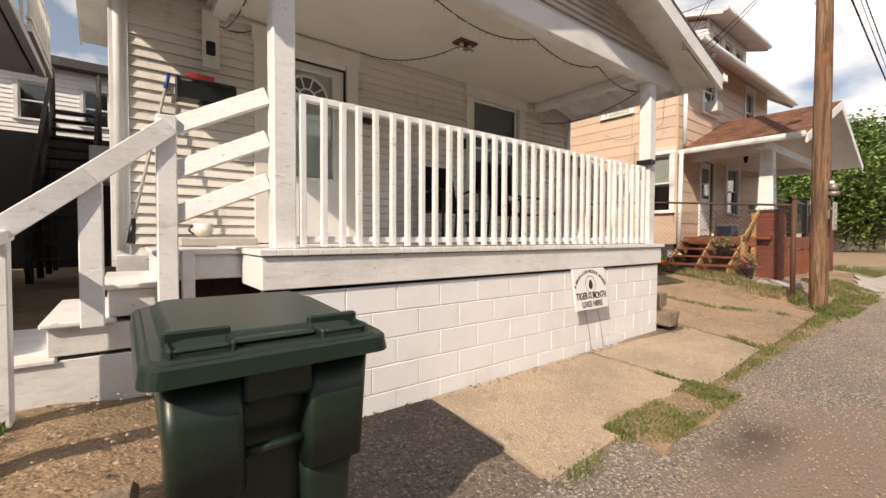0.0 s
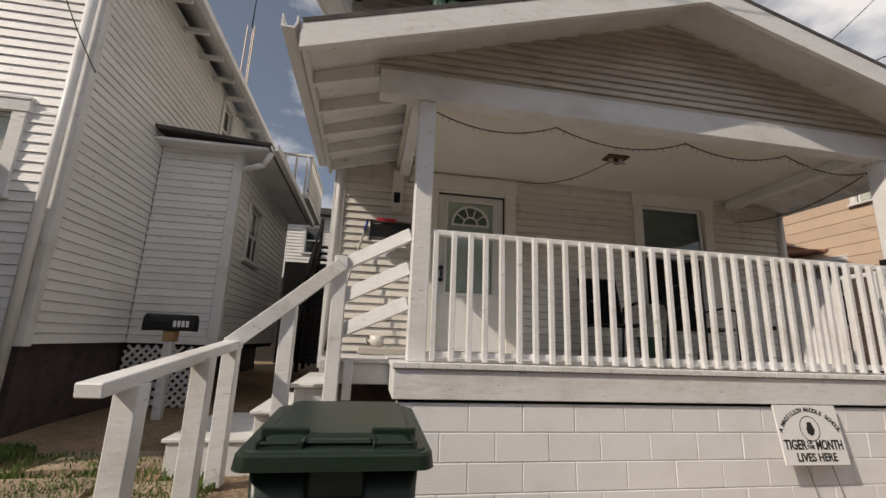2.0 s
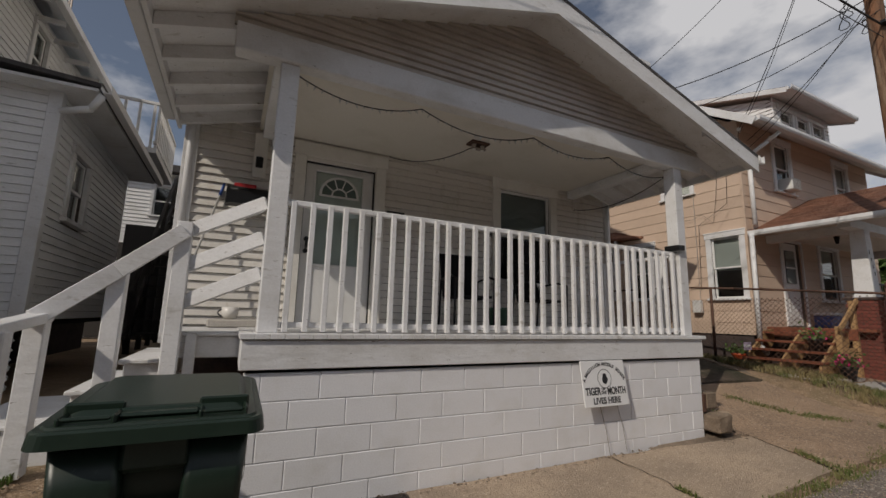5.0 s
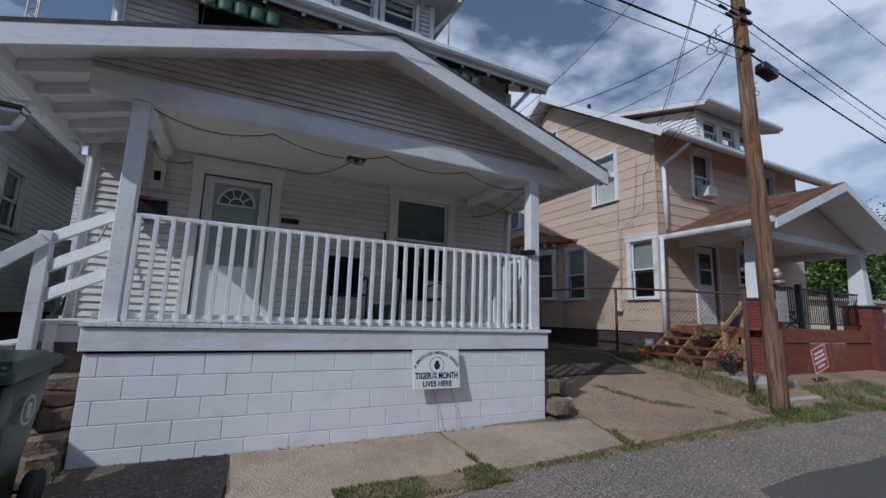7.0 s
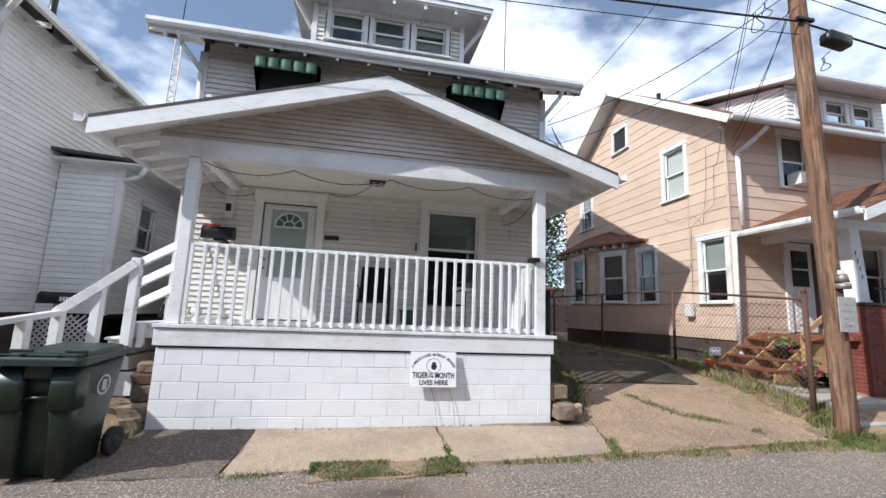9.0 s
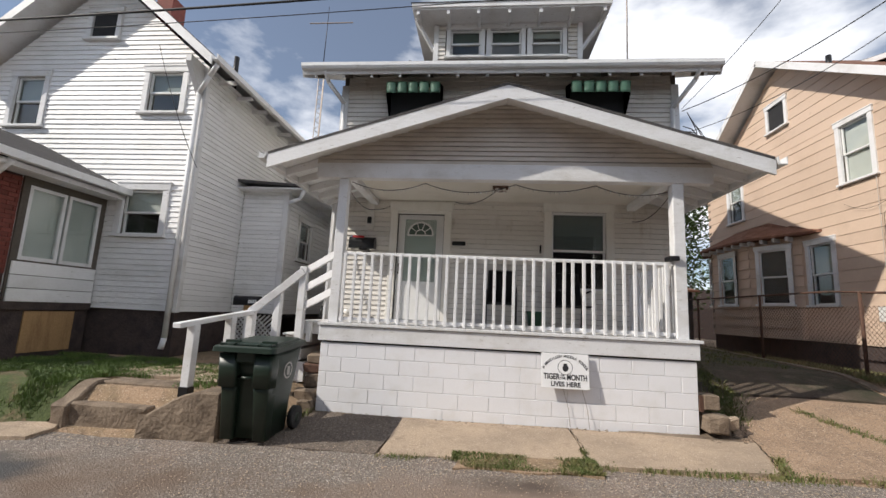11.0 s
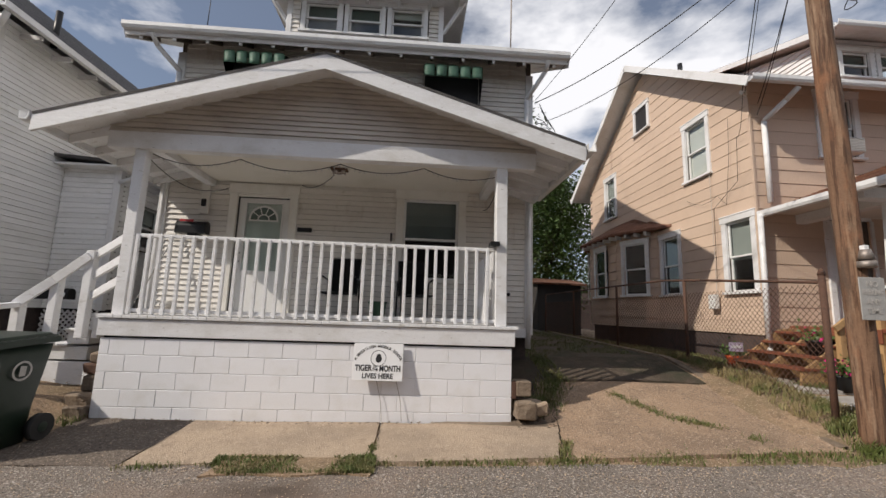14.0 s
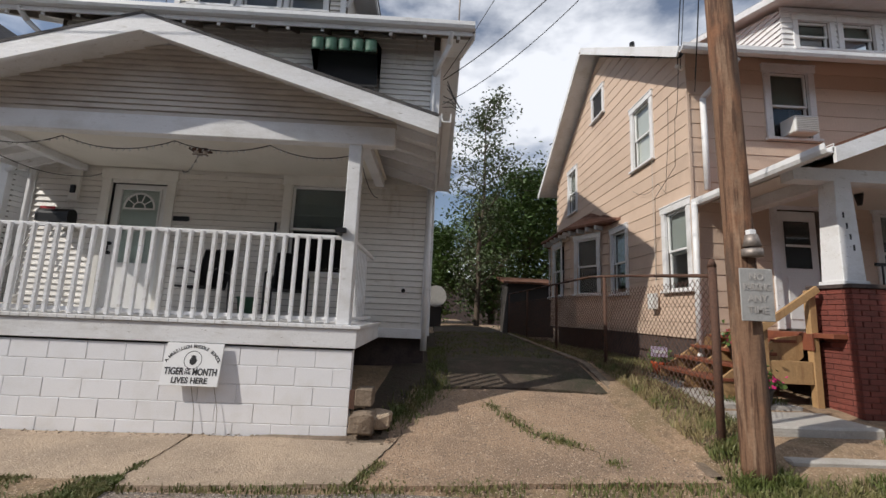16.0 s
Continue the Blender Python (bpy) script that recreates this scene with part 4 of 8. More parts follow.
for r in range(6):
    zt = 0.765 - 0.198 * r
    x, first = 0.0, (0.11, 0.31)[r % 2]
    nx = first
    while x < 4.96:
        e = min(nx, 4.97)
        if e - x > 0.03:
            block(x + (0.003 if x else 0), e - (0.003 if e < 4.97 else 0), zt - 0.192, zt)
        x, nx = nx, nx + 0.406
bm = bmesh.new()
for lo, hi in (((-0.035, -0.03, 0.79), (5.005, 0.02, 0.995)), ((4.97, 0.02, 0.79), (5.005, 1.97, 0.995)), ((-0.035, 0.02, 0.79), (0.0, 0.5, 0.995))):
    add_box(bm, lo, hi, 0.005)
part("fascia_board", bm, M_WHITE, house)
# Black strip paints the shade in the gap between fascia and blocks.
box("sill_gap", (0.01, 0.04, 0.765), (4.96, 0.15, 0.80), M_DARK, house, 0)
fl = box("porch_floor", (-0.02, 0.0, 0.96), (4.99, 1.97, 1.0), M_WHITE, house, 0.0)
for k in range(52):
    x = -0.05 + k * 0.098
    box("floor_board", (x, -0.055, 1.001), (x + 0.095, 1.97, 1.04), M_WHITE, fl, 0.003)


def post(x0, x1, y0, y1, z0, z1, name="post"):
    return box(name, (x0, y0, z0), (x1, y1, z1), M_WHITE, house, 0.008)


post(0.055, 0.195, 0.03, 0.16, 1.04, 3.14, "porch_post")
post(4.755, 4.905, 0.02, 0.17, 1.04, 3.14, "porch_post")
box("post_shoe", (4.68, -0.03, 2.07), (4.80, 0.16, 2.13), M_BLACK, house, 0.004, "black metal clip on the porch post")
rail = box("railing", (0.195, 0.06, 2.005), (4.755, 0.105, 2.05), M_WHITE, house, 0.006, "white painted wooden porch railing")
box("bottom_rail", (0.195, 0.055, 1.075), (4.755, 0.10, 1.12), M_WHITE, rail, 0.006)
bal = None
for k in range(34):
    x = 0.24 + k * 0.1335
    if bal is None:
        bm = bmesh.new()
        add_box(bm, (-0.02, 0.02, 1.05), (0.02, 0.06, 2.03), 0.004)
        bal = part("baluster", bm, M_WHITE, rail)
        bal.location = (x, 0.004, 0)
    else:
        o = new("baluster", bal.data)
        o.parent = rail
        o.location = (x + random.uniform(-0.006, 0.006), 0.004, 0)
        o.rotation_euler = (0, radians(random.uniform(-0.25, 0.25)), 0)
rail2 = box("side_railing", (4.83, 0.17, 2.005), (4.875, 1.97, 2.05), M_WHITE, house, 0.006)
box("bottom_rail", (4.83, 0.17, 1.075), (4.875, 1.97, 1.12), M_WHITE, rail2, 0.006)
for k in range(12):
    o = new("baluster", bal.data)
    o.parent = rail2
    o.matrix_basis = Matrix.Translation((4.81, 0.28 + k * 0.134, 0)) @ Matrix.Rotation(radians(90), 4, "Z")
box("beam", (-0.28, 0.0, 3.14), (5.29, 0.14, 3.37), M_WHITE, house, 0.01, "long white painted porch beam")
box("side_beam", (0.02, 0.14, 3.25), (0.16, 1.99, 3.35), M_WHITE, house)
box("side_beam", (4.81, 0.14, 3.23), (4.95, 1.99, 3.35), M_WHITE, house)
box("porch_ceiling", (-0.02, 0.14, 3.355), (4.99, 2.0, 3.375), M_CEIL, house, 0)
# porch roof
PX0, PX1, PXC, PZE, PZP, PY0 = -0.84, 5.80, 2.48, 3.36, 4.385, -0.42
for xe in (PX0, PX1):
    slope_roof("porch_roof", [(xe, PY0 - 0.02, PZE), (PXC, PY0 - 0.02, PZP), (PXC, 2.08, PZP), (xe, 2.08, PZE)], 0.035, M_ROOF_D, house, "dark shingled porch roof")
    off = Vector((0, 0, -0.045))
    slope_roof("roof_deck", [Vector((xe, PY0, PZE)) + off, Vector((PXC, PY0, PZP)) + off, Vector((PXC, 2.08, PZP)) + off, Vector((xe, 2.08, PZE)) + off], 0.02, M_WHITE, house)
    poly_prism("rake_board", [(xe, PZE - 0.02), (PXC, PZP - 0.02), (PXC, PZP - 0.23), (xe, PZE - 0.23)], PY0 - 0.015, PY0 + 0.025, M_WHITE, house)
    s = 1 if xe < PXC else -1
    box("eave_board", (xe - 0.012, PY0, PZE - 0.15), (xe + 0.025, 2.06, PZE - 0.01), M_WHITE, house)
    for k in range(6):
        y = PY0 + 0.06 + k * 0.44
        poly_prism("rafter_tail", [(xe + 0.03 * s, PZE - 0.06), (xe + 0.95 * s, PZE - 0.06 + 0.31 * 0.92), (xe + 0.95 * s, PZE - 0.2 + 0.31 * 0.92), (xe + 0.03 * s, PZE - 0.17)], y, y + 0.05, M_WHITE, house)
for xe, s in ((PX0, -1), (PX1, 1)):
    gutter(*(((xe + 0.075 * s, 1.97, PZE - 0.05), (xe + 0.075 * s, PY0 - 0.03, PZE - 0.05))[::s]), house, 0.11, 0.1)
poly_prism("gable_wall", [(-0.3, 3.37), (5.29, 3.37), (PXC + 0.05, 4.30), (PXC - 0.05, 4.30)], 0.062, 0.12, M_SHEATH, house)
GW = Matrix.Translation((0, 0.045, 0))
M_GABLE = mat("weathered_white_clapboard", (0.60, 0.55, 0.49), 0.55, vary=[(1.6, 0.45, 0.7, (0.46, 0.41, 0.36), (1, 1, 2)), (22, 0.64, 0.74, (0.36, 0.31, 0.26), (0.3, 0.3, 1))], grain=(50, 0.05), bump=(30, 0.2, (0.3, 0.3, 1)), rand=0.06)
gparent = [o for o in house.children if o.name.startswith("gable_wall")][0]
siding(GW, -0.3, 5.3, 3.37, 4.30, 0.072, [], M_GABLE, gparent,
       span=lambda z: (PXC - (4.335 - z) / 0.3175, PXC + (4.335 - z) / 0.3175))

# side steps with handrail
for k, (xa, zt) in enumerate(((-1.62, 0.43), (-1.04, 0.63), (-0.77, 0.83), (-0.52, 1.03))):
    box("step", (xa, 0.52, 0.1 if k == 0 else zt - 0.2), (0.0 if k == 3 else -0.5, 1.6, zt - 0.035), M_WHITE, house, 0.006)
    box("tread", (xa - 0.03, 0.48, zt - 0.033), (-0.001 if k == 3 else (-1.0, -0.73, -0.48)[k], 1.62, zt), M_WHITE, house, 0.008)
box("stringer", (-1.62, 0.50, 0.12), (-0.42, 0.52, 0.41), M_WHITE, house, 0.003)
P = [(-1.25, -0.91, 0.2, 0.96), (-1.19, -0.26, 0.18, 1.05), (-1.19, 0.25, 0.18, 1.165), (-0.83, 0.31, 0.62, 1.48), (-0.48, 0.34, 0.72, 1.835)]
srail = bar("stair_rail", (-1.29, -1.16, 0.955), (-1.175, 0.27, 1.125), 0.11, 0.06, M_WHITE, house, 0.006, "white painted wooden stair rail")
for k, (x, y, z0, z1) in enumerate(P):
    w = 0.052
    box("post", (x - w, y - w, z0), (x + w, y + w, z1), M_WHITE, srail, 0.006)
box("post_base", (-1.31, -0.97, 0.12), (-1.19, -0.85, 0.24), M_BLACK, srail, 0.004)
box("post_base", (-1.25, -0.32, 0.10), (-1.13, -0.20, 0.24), M_BLACK, srail, 0.004)
bar("rail_board", (-1.19, 0.19, 1.12), (-0.83, 0.25, 1.44), 0.04, 0.11, M_WHITE, srail)
bar("rail_board", (-0.83, 0.25, 1.44), (-0.47, 0.28, 1.765), 0.04, 0.11, M_WHITE, srail)
for dz in (0, -0.27, -0.54):
    bar("rail_board", (-0.45, 0.36, 1.78 + dz), (0.05, 0.13, 2.01 + dz), 0.04, 0.105, M_WHITE, srail)
box("skirt_post", (-0.40, 0.40, 0.72), (-0.33, 0.47, 1.02), M_WHITE, house)


# ---- the tan house ----
tan = root("tan_house", (13.5, 6.5, 0.4), "tan lap-sided two-storey house with white trim and brick porch", "house")
TX, TY, TX1, TY1, TZ0, TZE = 10.16, 2.03, 16.9, 9.57, 0.97, 5.9
TL, TF = side_matrix(TX, -1), Matrix.Translation((0, TY, 0))
t_side = [(-2.83, -2.18, 1.79, 3.22), (-3.96, -3.25, 4.48, 5.80), (-8.27, -7.62, 4.48, 5.80), (-5.12, -4.45, 1.82, 3.26)]
t_att = (-6.19, -5.56, 6.65, 7.34)
tw = wall("wall", TL, -TY1, -TY - 0.02, TZ0, TZE, t_side, M_TAN, tan)
siding(TL, -TY1, -TY - 0.02, TZ0, TZE, 0.265, [LOOSE(h) for h in t_side], M_TAN, tw, lap=0.007, name="lap_board")
TYR, TPK = 5.80, 8.53
tg = poly_prism("gable", [(-TY, TZE), (-TYR, TPK - 0.15), (-TY1 + 0.1, TZE)], 0.02, 0.15, M_TAN, tan, TL)
siding(TL, -TY1, -TY, TZE, TPK - 0.12, 0.265, [LOOSE(t_att)], M_TAN, tg,
       span=lambda z: (-TYR - (TPK - 0.13 - z) / 0.665, -TYR + (TPK - 0.13 - z) / 0.665), lap=0.007, name="lap_board")
t_front = [(11.60, 12.32, 1.2, 3.2), (13.4, 14.3, 1.85, 3.2), (11.67, 12.36, 4.48, 5.73), (14.8, 15.5, 4.48, 5.73)]
tf = wall("wall", TF, TX + 0.02, TX1 - 0.02, TZ0, TZE + 0.08, t_front, M_TAN, tan)
siding(TF, TX + 0.0, TX1, TZ0, TZE + 0.07, 0.265, [LOOSE(h) for h in t_front], M_TAN, tf, lap=0.007, name="lap_board")
wall("wall", side_matrix(TX1, 1), TY + 0.15, TY1, TZ0, TZE, [], M_TAN, tan)
wall("wall", Matrix.Translation((0, TY1, 0)) @ Matrix.Rotation(math.pi, 4, "Z"), -TX1, -TX, TZ0, TZE, [], M_TAN, tan)
poly_prism("gable", [(TY, TZE), (TYR, TPK - 0.15), (TY1 - 0.1, TZE)], 0.02, 0.15, M_TAN, tan, side_matrix(TX1, 1))
box("foundation", (TX + 0.03, TY + 0.05, -0.2), (TX1 - 0.03, TY1 - 0.05, 1.0), M_FOUND, tan)
box("upper_floor", (TX + 0.2, TY + 0.2, 3.75), (TX1 - 0.2, TY1 - 0.2, 3.85), M_DARK, tan)
box("attic_floor", (TX + 0.2, TY + 0.2, 5.95), (TX1 - 0.2, TY1 - 0.2, 6.05), M_DARK, tan)
box("partition", (TX + 2.0, TY + 0.2, 1.0), (TX + 2.1, TY1 - 0.2, TZE), M_DARK, tan)
box("partition", (TX + 0.2, TY + 2.2, 1.0), (TX1 - 0.2, TY + 2.3, TZE), M_DARK, tan)
window(TL, *t_side[0], tan, M_WHITE, (M_BLIND, 0.55), casing=0.12)
window(TL, *t_side[1], tan, M_WHITE, (M_CURTAIN, 0.95), casing=0.11)
window(TL, *t_side[2], tan, M_WHITE, (M_BLIND, 0.5), casing=0.11)
window(TL, *t_side[3], tan, M_WHITE, (M_BLIND, 0.5), casing=0.11)
window(Matrix.Translation((-0.01, 0, 0)) @ TL, *t_att, tan, M_WHITE, (M_BLIND, 0.5), casing=0.10)
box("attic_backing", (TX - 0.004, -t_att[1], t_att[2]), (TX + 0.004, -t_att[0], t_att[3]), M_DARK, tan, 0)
window(TF, *t_front[1], tan, M_WHITE, (M_BLIND, 0.35), casing=0.12)
window(TF, *t_front[2], tan, M_WHITE, (M_BLINDG, 0.5), casing=0.12)
window(TF, *t_front[3], tan, M_WHITE, (M_BLIND, 0.5), casing=0.12)
box("corner_trim", (TX - 0.022, TY - 0.022, TZ0), (TX + 0.03, TY + 0.03, TZE), M_TAN, tan)
# roof
tx0, tx1, ty0, ty1, tze = 9.65, 17.3, 1.40, 10.2, 5.66
for ya in (ty0, ty1):
    slope_roof("roof", [(tx0, ya, tze), (tx1, ya, tze), (tx1, TYR, TPK + 0.1), (tx0, TYR, TPK + 0.1)], 0.05, M_ROOF_B, tan, "brown shingled main roof")
    slope_roof("roof_deck", [(tx0 + 0.02, ya, tze - 0.056), (tx1 - 0.02, ya, tze - 0.056), (tx1 - 0.02, TYR, TPK + 0.044), (tx0 + 0.02, TYR, TPK + 0.044)], 0.02, M_WHITE, tan)
    for xa in (tx0, tx1):
        bar("rake_board", (xa, ya, tze - 0.08), (xa, TYR, TPK + 0.02), 0.04, 0.17, M_WHITE, tan)
gutter((tx0, ty0 - 0.06, 5.62), (tx1, ty0 - 0.06, 5.62), tan)
downspout([(10.64, ty0, 5.54), (10.57, 1.62, 5.38), (10.38, 1.94, 5.1), (10.38, 1.94, 3.45)], tan, 0.05)
downspout([(10.11, 1.90, 3.2), (10.11, 1.93, 0.75), (9.98, 1.75, 0.6)], tan, 0.05)
tube("vent_pipe", (10.35, 4.3, 7.3), (10.35, 4.3, 7.8), 0.06, M_BLACK, tan)
# bay window
bay_pts = [(TX, 5.33), (9.60, 6.50), (9.60, 8.37), (TX, 9.4)]
bm = bmesh.new()
for z0_, z1_ in ((TZ0, 3.5),):
    lo = [bm.verts.new((x, y, z0_)) for x, y in bay_pts]
    hi = [bm.verts.new((x, y, z1_)) for x, y in bay_pts]
    for i in range(3):
        bm.faces.new((lo[i], lo[i + 1], hi[i + 1], hi[i]))
    bm.faces.new(lo[::-1])
    bm.faces.new(hi)
bay = part("bay", bm, M_TAN, tan, "three-sided bay with double-hung windows")
for (xa, ya), (xb, yb), cuts in ((bay_pts[1], bay_pts[0], 1), (bay_pts[2], bay_pts[1], 1), (bay_pts[3], bay_pts[2], 1)):
    n = math.hypot(xb - xa, yb - ya)
    # axes with u along the face and -y outward
    ang = math.atan2(yb - ya, xb - xa)
    fm = Matrix.Translation((xa, ya, 0)) @ Matrix.Rotation(ang, 4, "Z")
    siding(fm, 0.01, n - 0.01, TZ0, 3.48, 0.265, [(n / 2 - 0.44, n / 2 + 0.44, 1.78, 3.40)], M_TAN, bay, lap=0.03, name="lap_board")
    w = 0.34
    bm = bmesh.new()
    add_box(bm, (n / 2 - w, -0.012, 1.84), (n / 2 + w, -0.004, 3.26), 0, fm)
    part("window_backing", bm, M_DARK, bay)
    window(Matrix.Translation(fm.to_3x3() @ Vector((0, -0.11, 0))) @ fm, n / 2 - w, n / 2 + w, 1.84, 3.26, bay, M_WHITE, None, casing=0.10, proud=0.0)
bm = bmesh.new()
ro = [(TX, 4.69), (9.32, 6.30), (9.32, 8.57), (TX, 10.0)]
ri = [(TX, 6.5), (TX - 0.03, 7.0), (TX - 0.03, 7.5), (TX, 8.0)]
lo = [bm.verts.new((x, y, 3.60)) for x, y in ro]
hi = [bm.verts.new((x, y, 4.13)) for x, y in ri]
un = [bm.verts.new((x, y, 3.54)) for x, y in ro]
for i in range(3):
    bm.faces.new((lo[i], lo[i + 1], hi[i + 1], hi[i]))
    bm.faces.new((un[i], un[i + 1], lo[i + 1], lo[i]))
bm.faces.new(un[::-1])
part("bay_roof", bm, M_ROOF_B, tan, "brown shingled bay roof")
for k in range(6):
    box("bracket", (9.36, 6.45 + k * 0.40, 3.44), (9.60, 6.51 + k * 0.40, 3.54), M_WHITE, tan)
for k in range(4):
    x, y = 9.66 + 0.13 * k, 6.35 - 0.28 * k
    bar("bracket", (x, y, 3.49), (x - 0.22, y - 0.11, 3.49), 0.06, 0.1, M_WHITE, tan)
# dormer
TDM = Matrix.Translation((0, 2.1, 0))
tdw = [(12.35, 12.95, 6.28, 6.84), (13.2, 13.8, 6.28, 6.84), (14.05, 14.65, 6.28, 6.84)]
td = wall("dormer_wall", TDM, 12.05, 15.0, 5.9, 7.06, tdw, M_SIDING_L, tan)
siding(TDM, 12.05, 15.0, 6.02, 7.06, 0.11, [LOOSE(h) for h in tdw], M_SIDING_L, td)
tds = side_matrix(12.05, -1)
ts = poly_prism("dormer_side", [(-2.1, 5.9), (-2.1, 7.06), (-5.1, 7.89)], 0.02, 0.12, M_SIDING_L, tan, tds)
siding(tds, -5.1, -2.1, 6.02, 7.84, 0.11, [], M_SIDING_L, ts, span=lambda z: (-2.1 - clamp((z - 5.95) / 0.665, 0, 3), -2.1 - clamp((z - 7.06) / 0.277, 0, 3)))
for h in tdw:
    window(TDM, *h, tan, M_WHITE, (M_BLINDG, 0.4), casing=0.1)
slope_roof("dormer_roof", [(11.76, 1.6, 7.09), (15.3, 1.6, 7.09), (15.3, 5.8, 8.39), (11.76, 5.8, 8.39)], 0.06, M_ROOF_D, tan)
slope_roof("dormer_deck", [(11.78, 1.62, 7.025), (15.3, 1.62, 7.025), (15.3, 5.8, 8.32), (11.78, 5.8, 8.32)], 0.03, M_WHITE, tan)
gutter((11.7, 1.56, 7.04), (15.3, 1.56, 7.04), tan)
for xa in (11.76, 15.35):
    bar("rake_board", (xa, 1.6, 7.01), (xa, 5.8, 8.31), 0.03, 0.13, M_WHITE, tan)
# window air conditioner
ac = box("air_conditioner", (11.84, 1.77, 4.5), (12.27, 2.08, 4.80), M_AC, tan, 0.015, "white window air conditioner")
for k in range(8):
    box("slat", (11.87, 1.76, 4.53 + k * 0.032), (12.24, 1.775, 4.545 + k * 0.032), M_SIGNGREY, ac, 0)
# entrance
for lo, hi in (((11.48, -0.035, 1.18), (11.60, 0.03, 3.2)), ((12.5, -0.035, 1.18), (12.44, 0.03, 3.2)), ((11.46, -0.04, 3.2), (12.46, 0.03, 3.34))):
    box("door_casing", lo, hi, M_WHITE, tan, 0.004, m=TF)
td_ = box("door", (11.61, TY + 0.03, 1.2), (12.31, TY + 0.07, 3.18), M_DOOR, tan, 0.003, "white storm door with an upper glass pane")
box("pane_frame", (11.74, TY + 0.015, 2.2), (12.18, TY + 0.03, 3.0), M_BLACK, td_, 0.003)
g = box("pane", (11.76, TY + 0.008, 2.22), (12.16, TY + 0.014, 2.98), M_GLASS, td_, 0)
box("pane_divider", (11.74, TY + 0.0, 2.56), (12.18, TY + 0.014, 2.6), M_DOOR, td_, 0.002)
box("lower_panel", (11.74, TY + 0.018, 1.35), (12.18, TY + 0.03, 2.05), M_DOOR, td_, 0.006)
# porch
PD = 1.16
box("porch_deck", (10.65, 0.24, PD - 0.06), (15.9, TY, PD), M_REDWOOD, tan, 0.004, "red stained porch deck")
box("deck_fascia", (11.385, 0.2, PD - 0.30), (15.4, 0.25, PD - 0.02), M_REDWOOD, tan)
box("deck_fascia", (10.62, 0.5, PD - 0.22), (10.65, TY, PD - 0.01), M_REDWOOD, tan)


def brick_pier(x0, x1, y0, y1, z0, z1, parent, name="brick_pier"):
    core = box(name, (x0 + 0.012, y0 + 0.012, z0), (x1 - 0.012, y1 - 0.012, z1), M_BRICKM, parent, 0, "dark red brick porch pier")
    h, n = 0.066, int((z1 - z0) / 0.066)
    cache = {}

    def brick(lo, hi):
        key = tuple(round(b - a, 2) for a, b in zip(lo, hi))
        me = cache.get(key)
        if me is None:
            bm = bmesh.new()
            add_box(bm, (0, 0, 0), key, 0.004)
            me = bpy.data.meshes.new("brick")
            bmesh.ops.recalc_face_normals(bm, faces=bm.faces[:])
            bm.to_mesh(me)
            bm.free()
            me.materials.append(M_BRICK)
            cache[key] = me
        o = new("brick", me)
        o.parent = core
        o.location = lo

    for r in range(n):
        z = z0 + r * h
        for face in range(3):
            if face == 0:
                a, b = x0, x1
            else:
                a, b = y0 + 0.02, y1
            u, nxt = a, a + (0.10 if r % 2 else 0.205)
            while u < b - 0.02:
                e = min(nxt, b)
                if face == 0:
                    brick((u + 0.004, y0, z + 0.004), (e - 0.004, y0 + 0.018, z + h - 0.004))
                elif face == 1:
                    brick((x0, u + 0.004, z + 0.004), (x0 + 0.018, e - 0.004, z + h - 0.004))
                elif r * 2 > n:
                    brick((x1 - 0.018, u + 0.004, z + 0.004), (x1, e - 0.004, z + h - 0.004))
                u, nxt = e, e + 0.21
    box("pier_cap", (x0 - 0.03, y0 - 0.03, z1), (x1 + 0.03, y1 + 0.03, z1 + 0.05), M_FOUND, core, 0.006)
    return core


brick_pier(10.83, 11.38, 0.14, 0.70, 0.0, 1.72, tan)
brick_pier(15.4, 16.05, 0.1, 0.70, -0.1, 1.74, tan)


def taper_column(xc, yc, z0, z1, wb, wt, parent):
    bm = bmesh.new()
    a = [bm.verts.new((xc + sx * wb / 2, yc + sy * wb / 2, z0)) for sx, sy in ((-1, -1), (1, -1), (1, 1), (-1, 1))]
    b = [bm.verts.new((xc + sx * wt / 2, yc + sy * wt / 2, z1)) for sx, sy in ((-1, -1), (1, -1), (1, 1), (-1, 1))]
    bm.faces.new(a[::-1])
    bm.faces.new(b)
    for i in range(4):
        bm.faces.new((a[i], a[(i + 1) % 4], b[(i + 1) % 4], b[i]))
    bmesh.ops.bevel(bm, geom=bm.edges[:], offset=0.008, segments=1, affect="EDGES")
    c = part("column", bm, M_WHITE, parent, "white tapered porch column")
    box("base", (xc - wb / 2 - 0.02, yc - wb / 2 - 0.02, z0), (xc + wb / 2 + 0.02, yc + wb / 2 + 0.02, z0 + 0.05), M_WHITE, c)
    return c


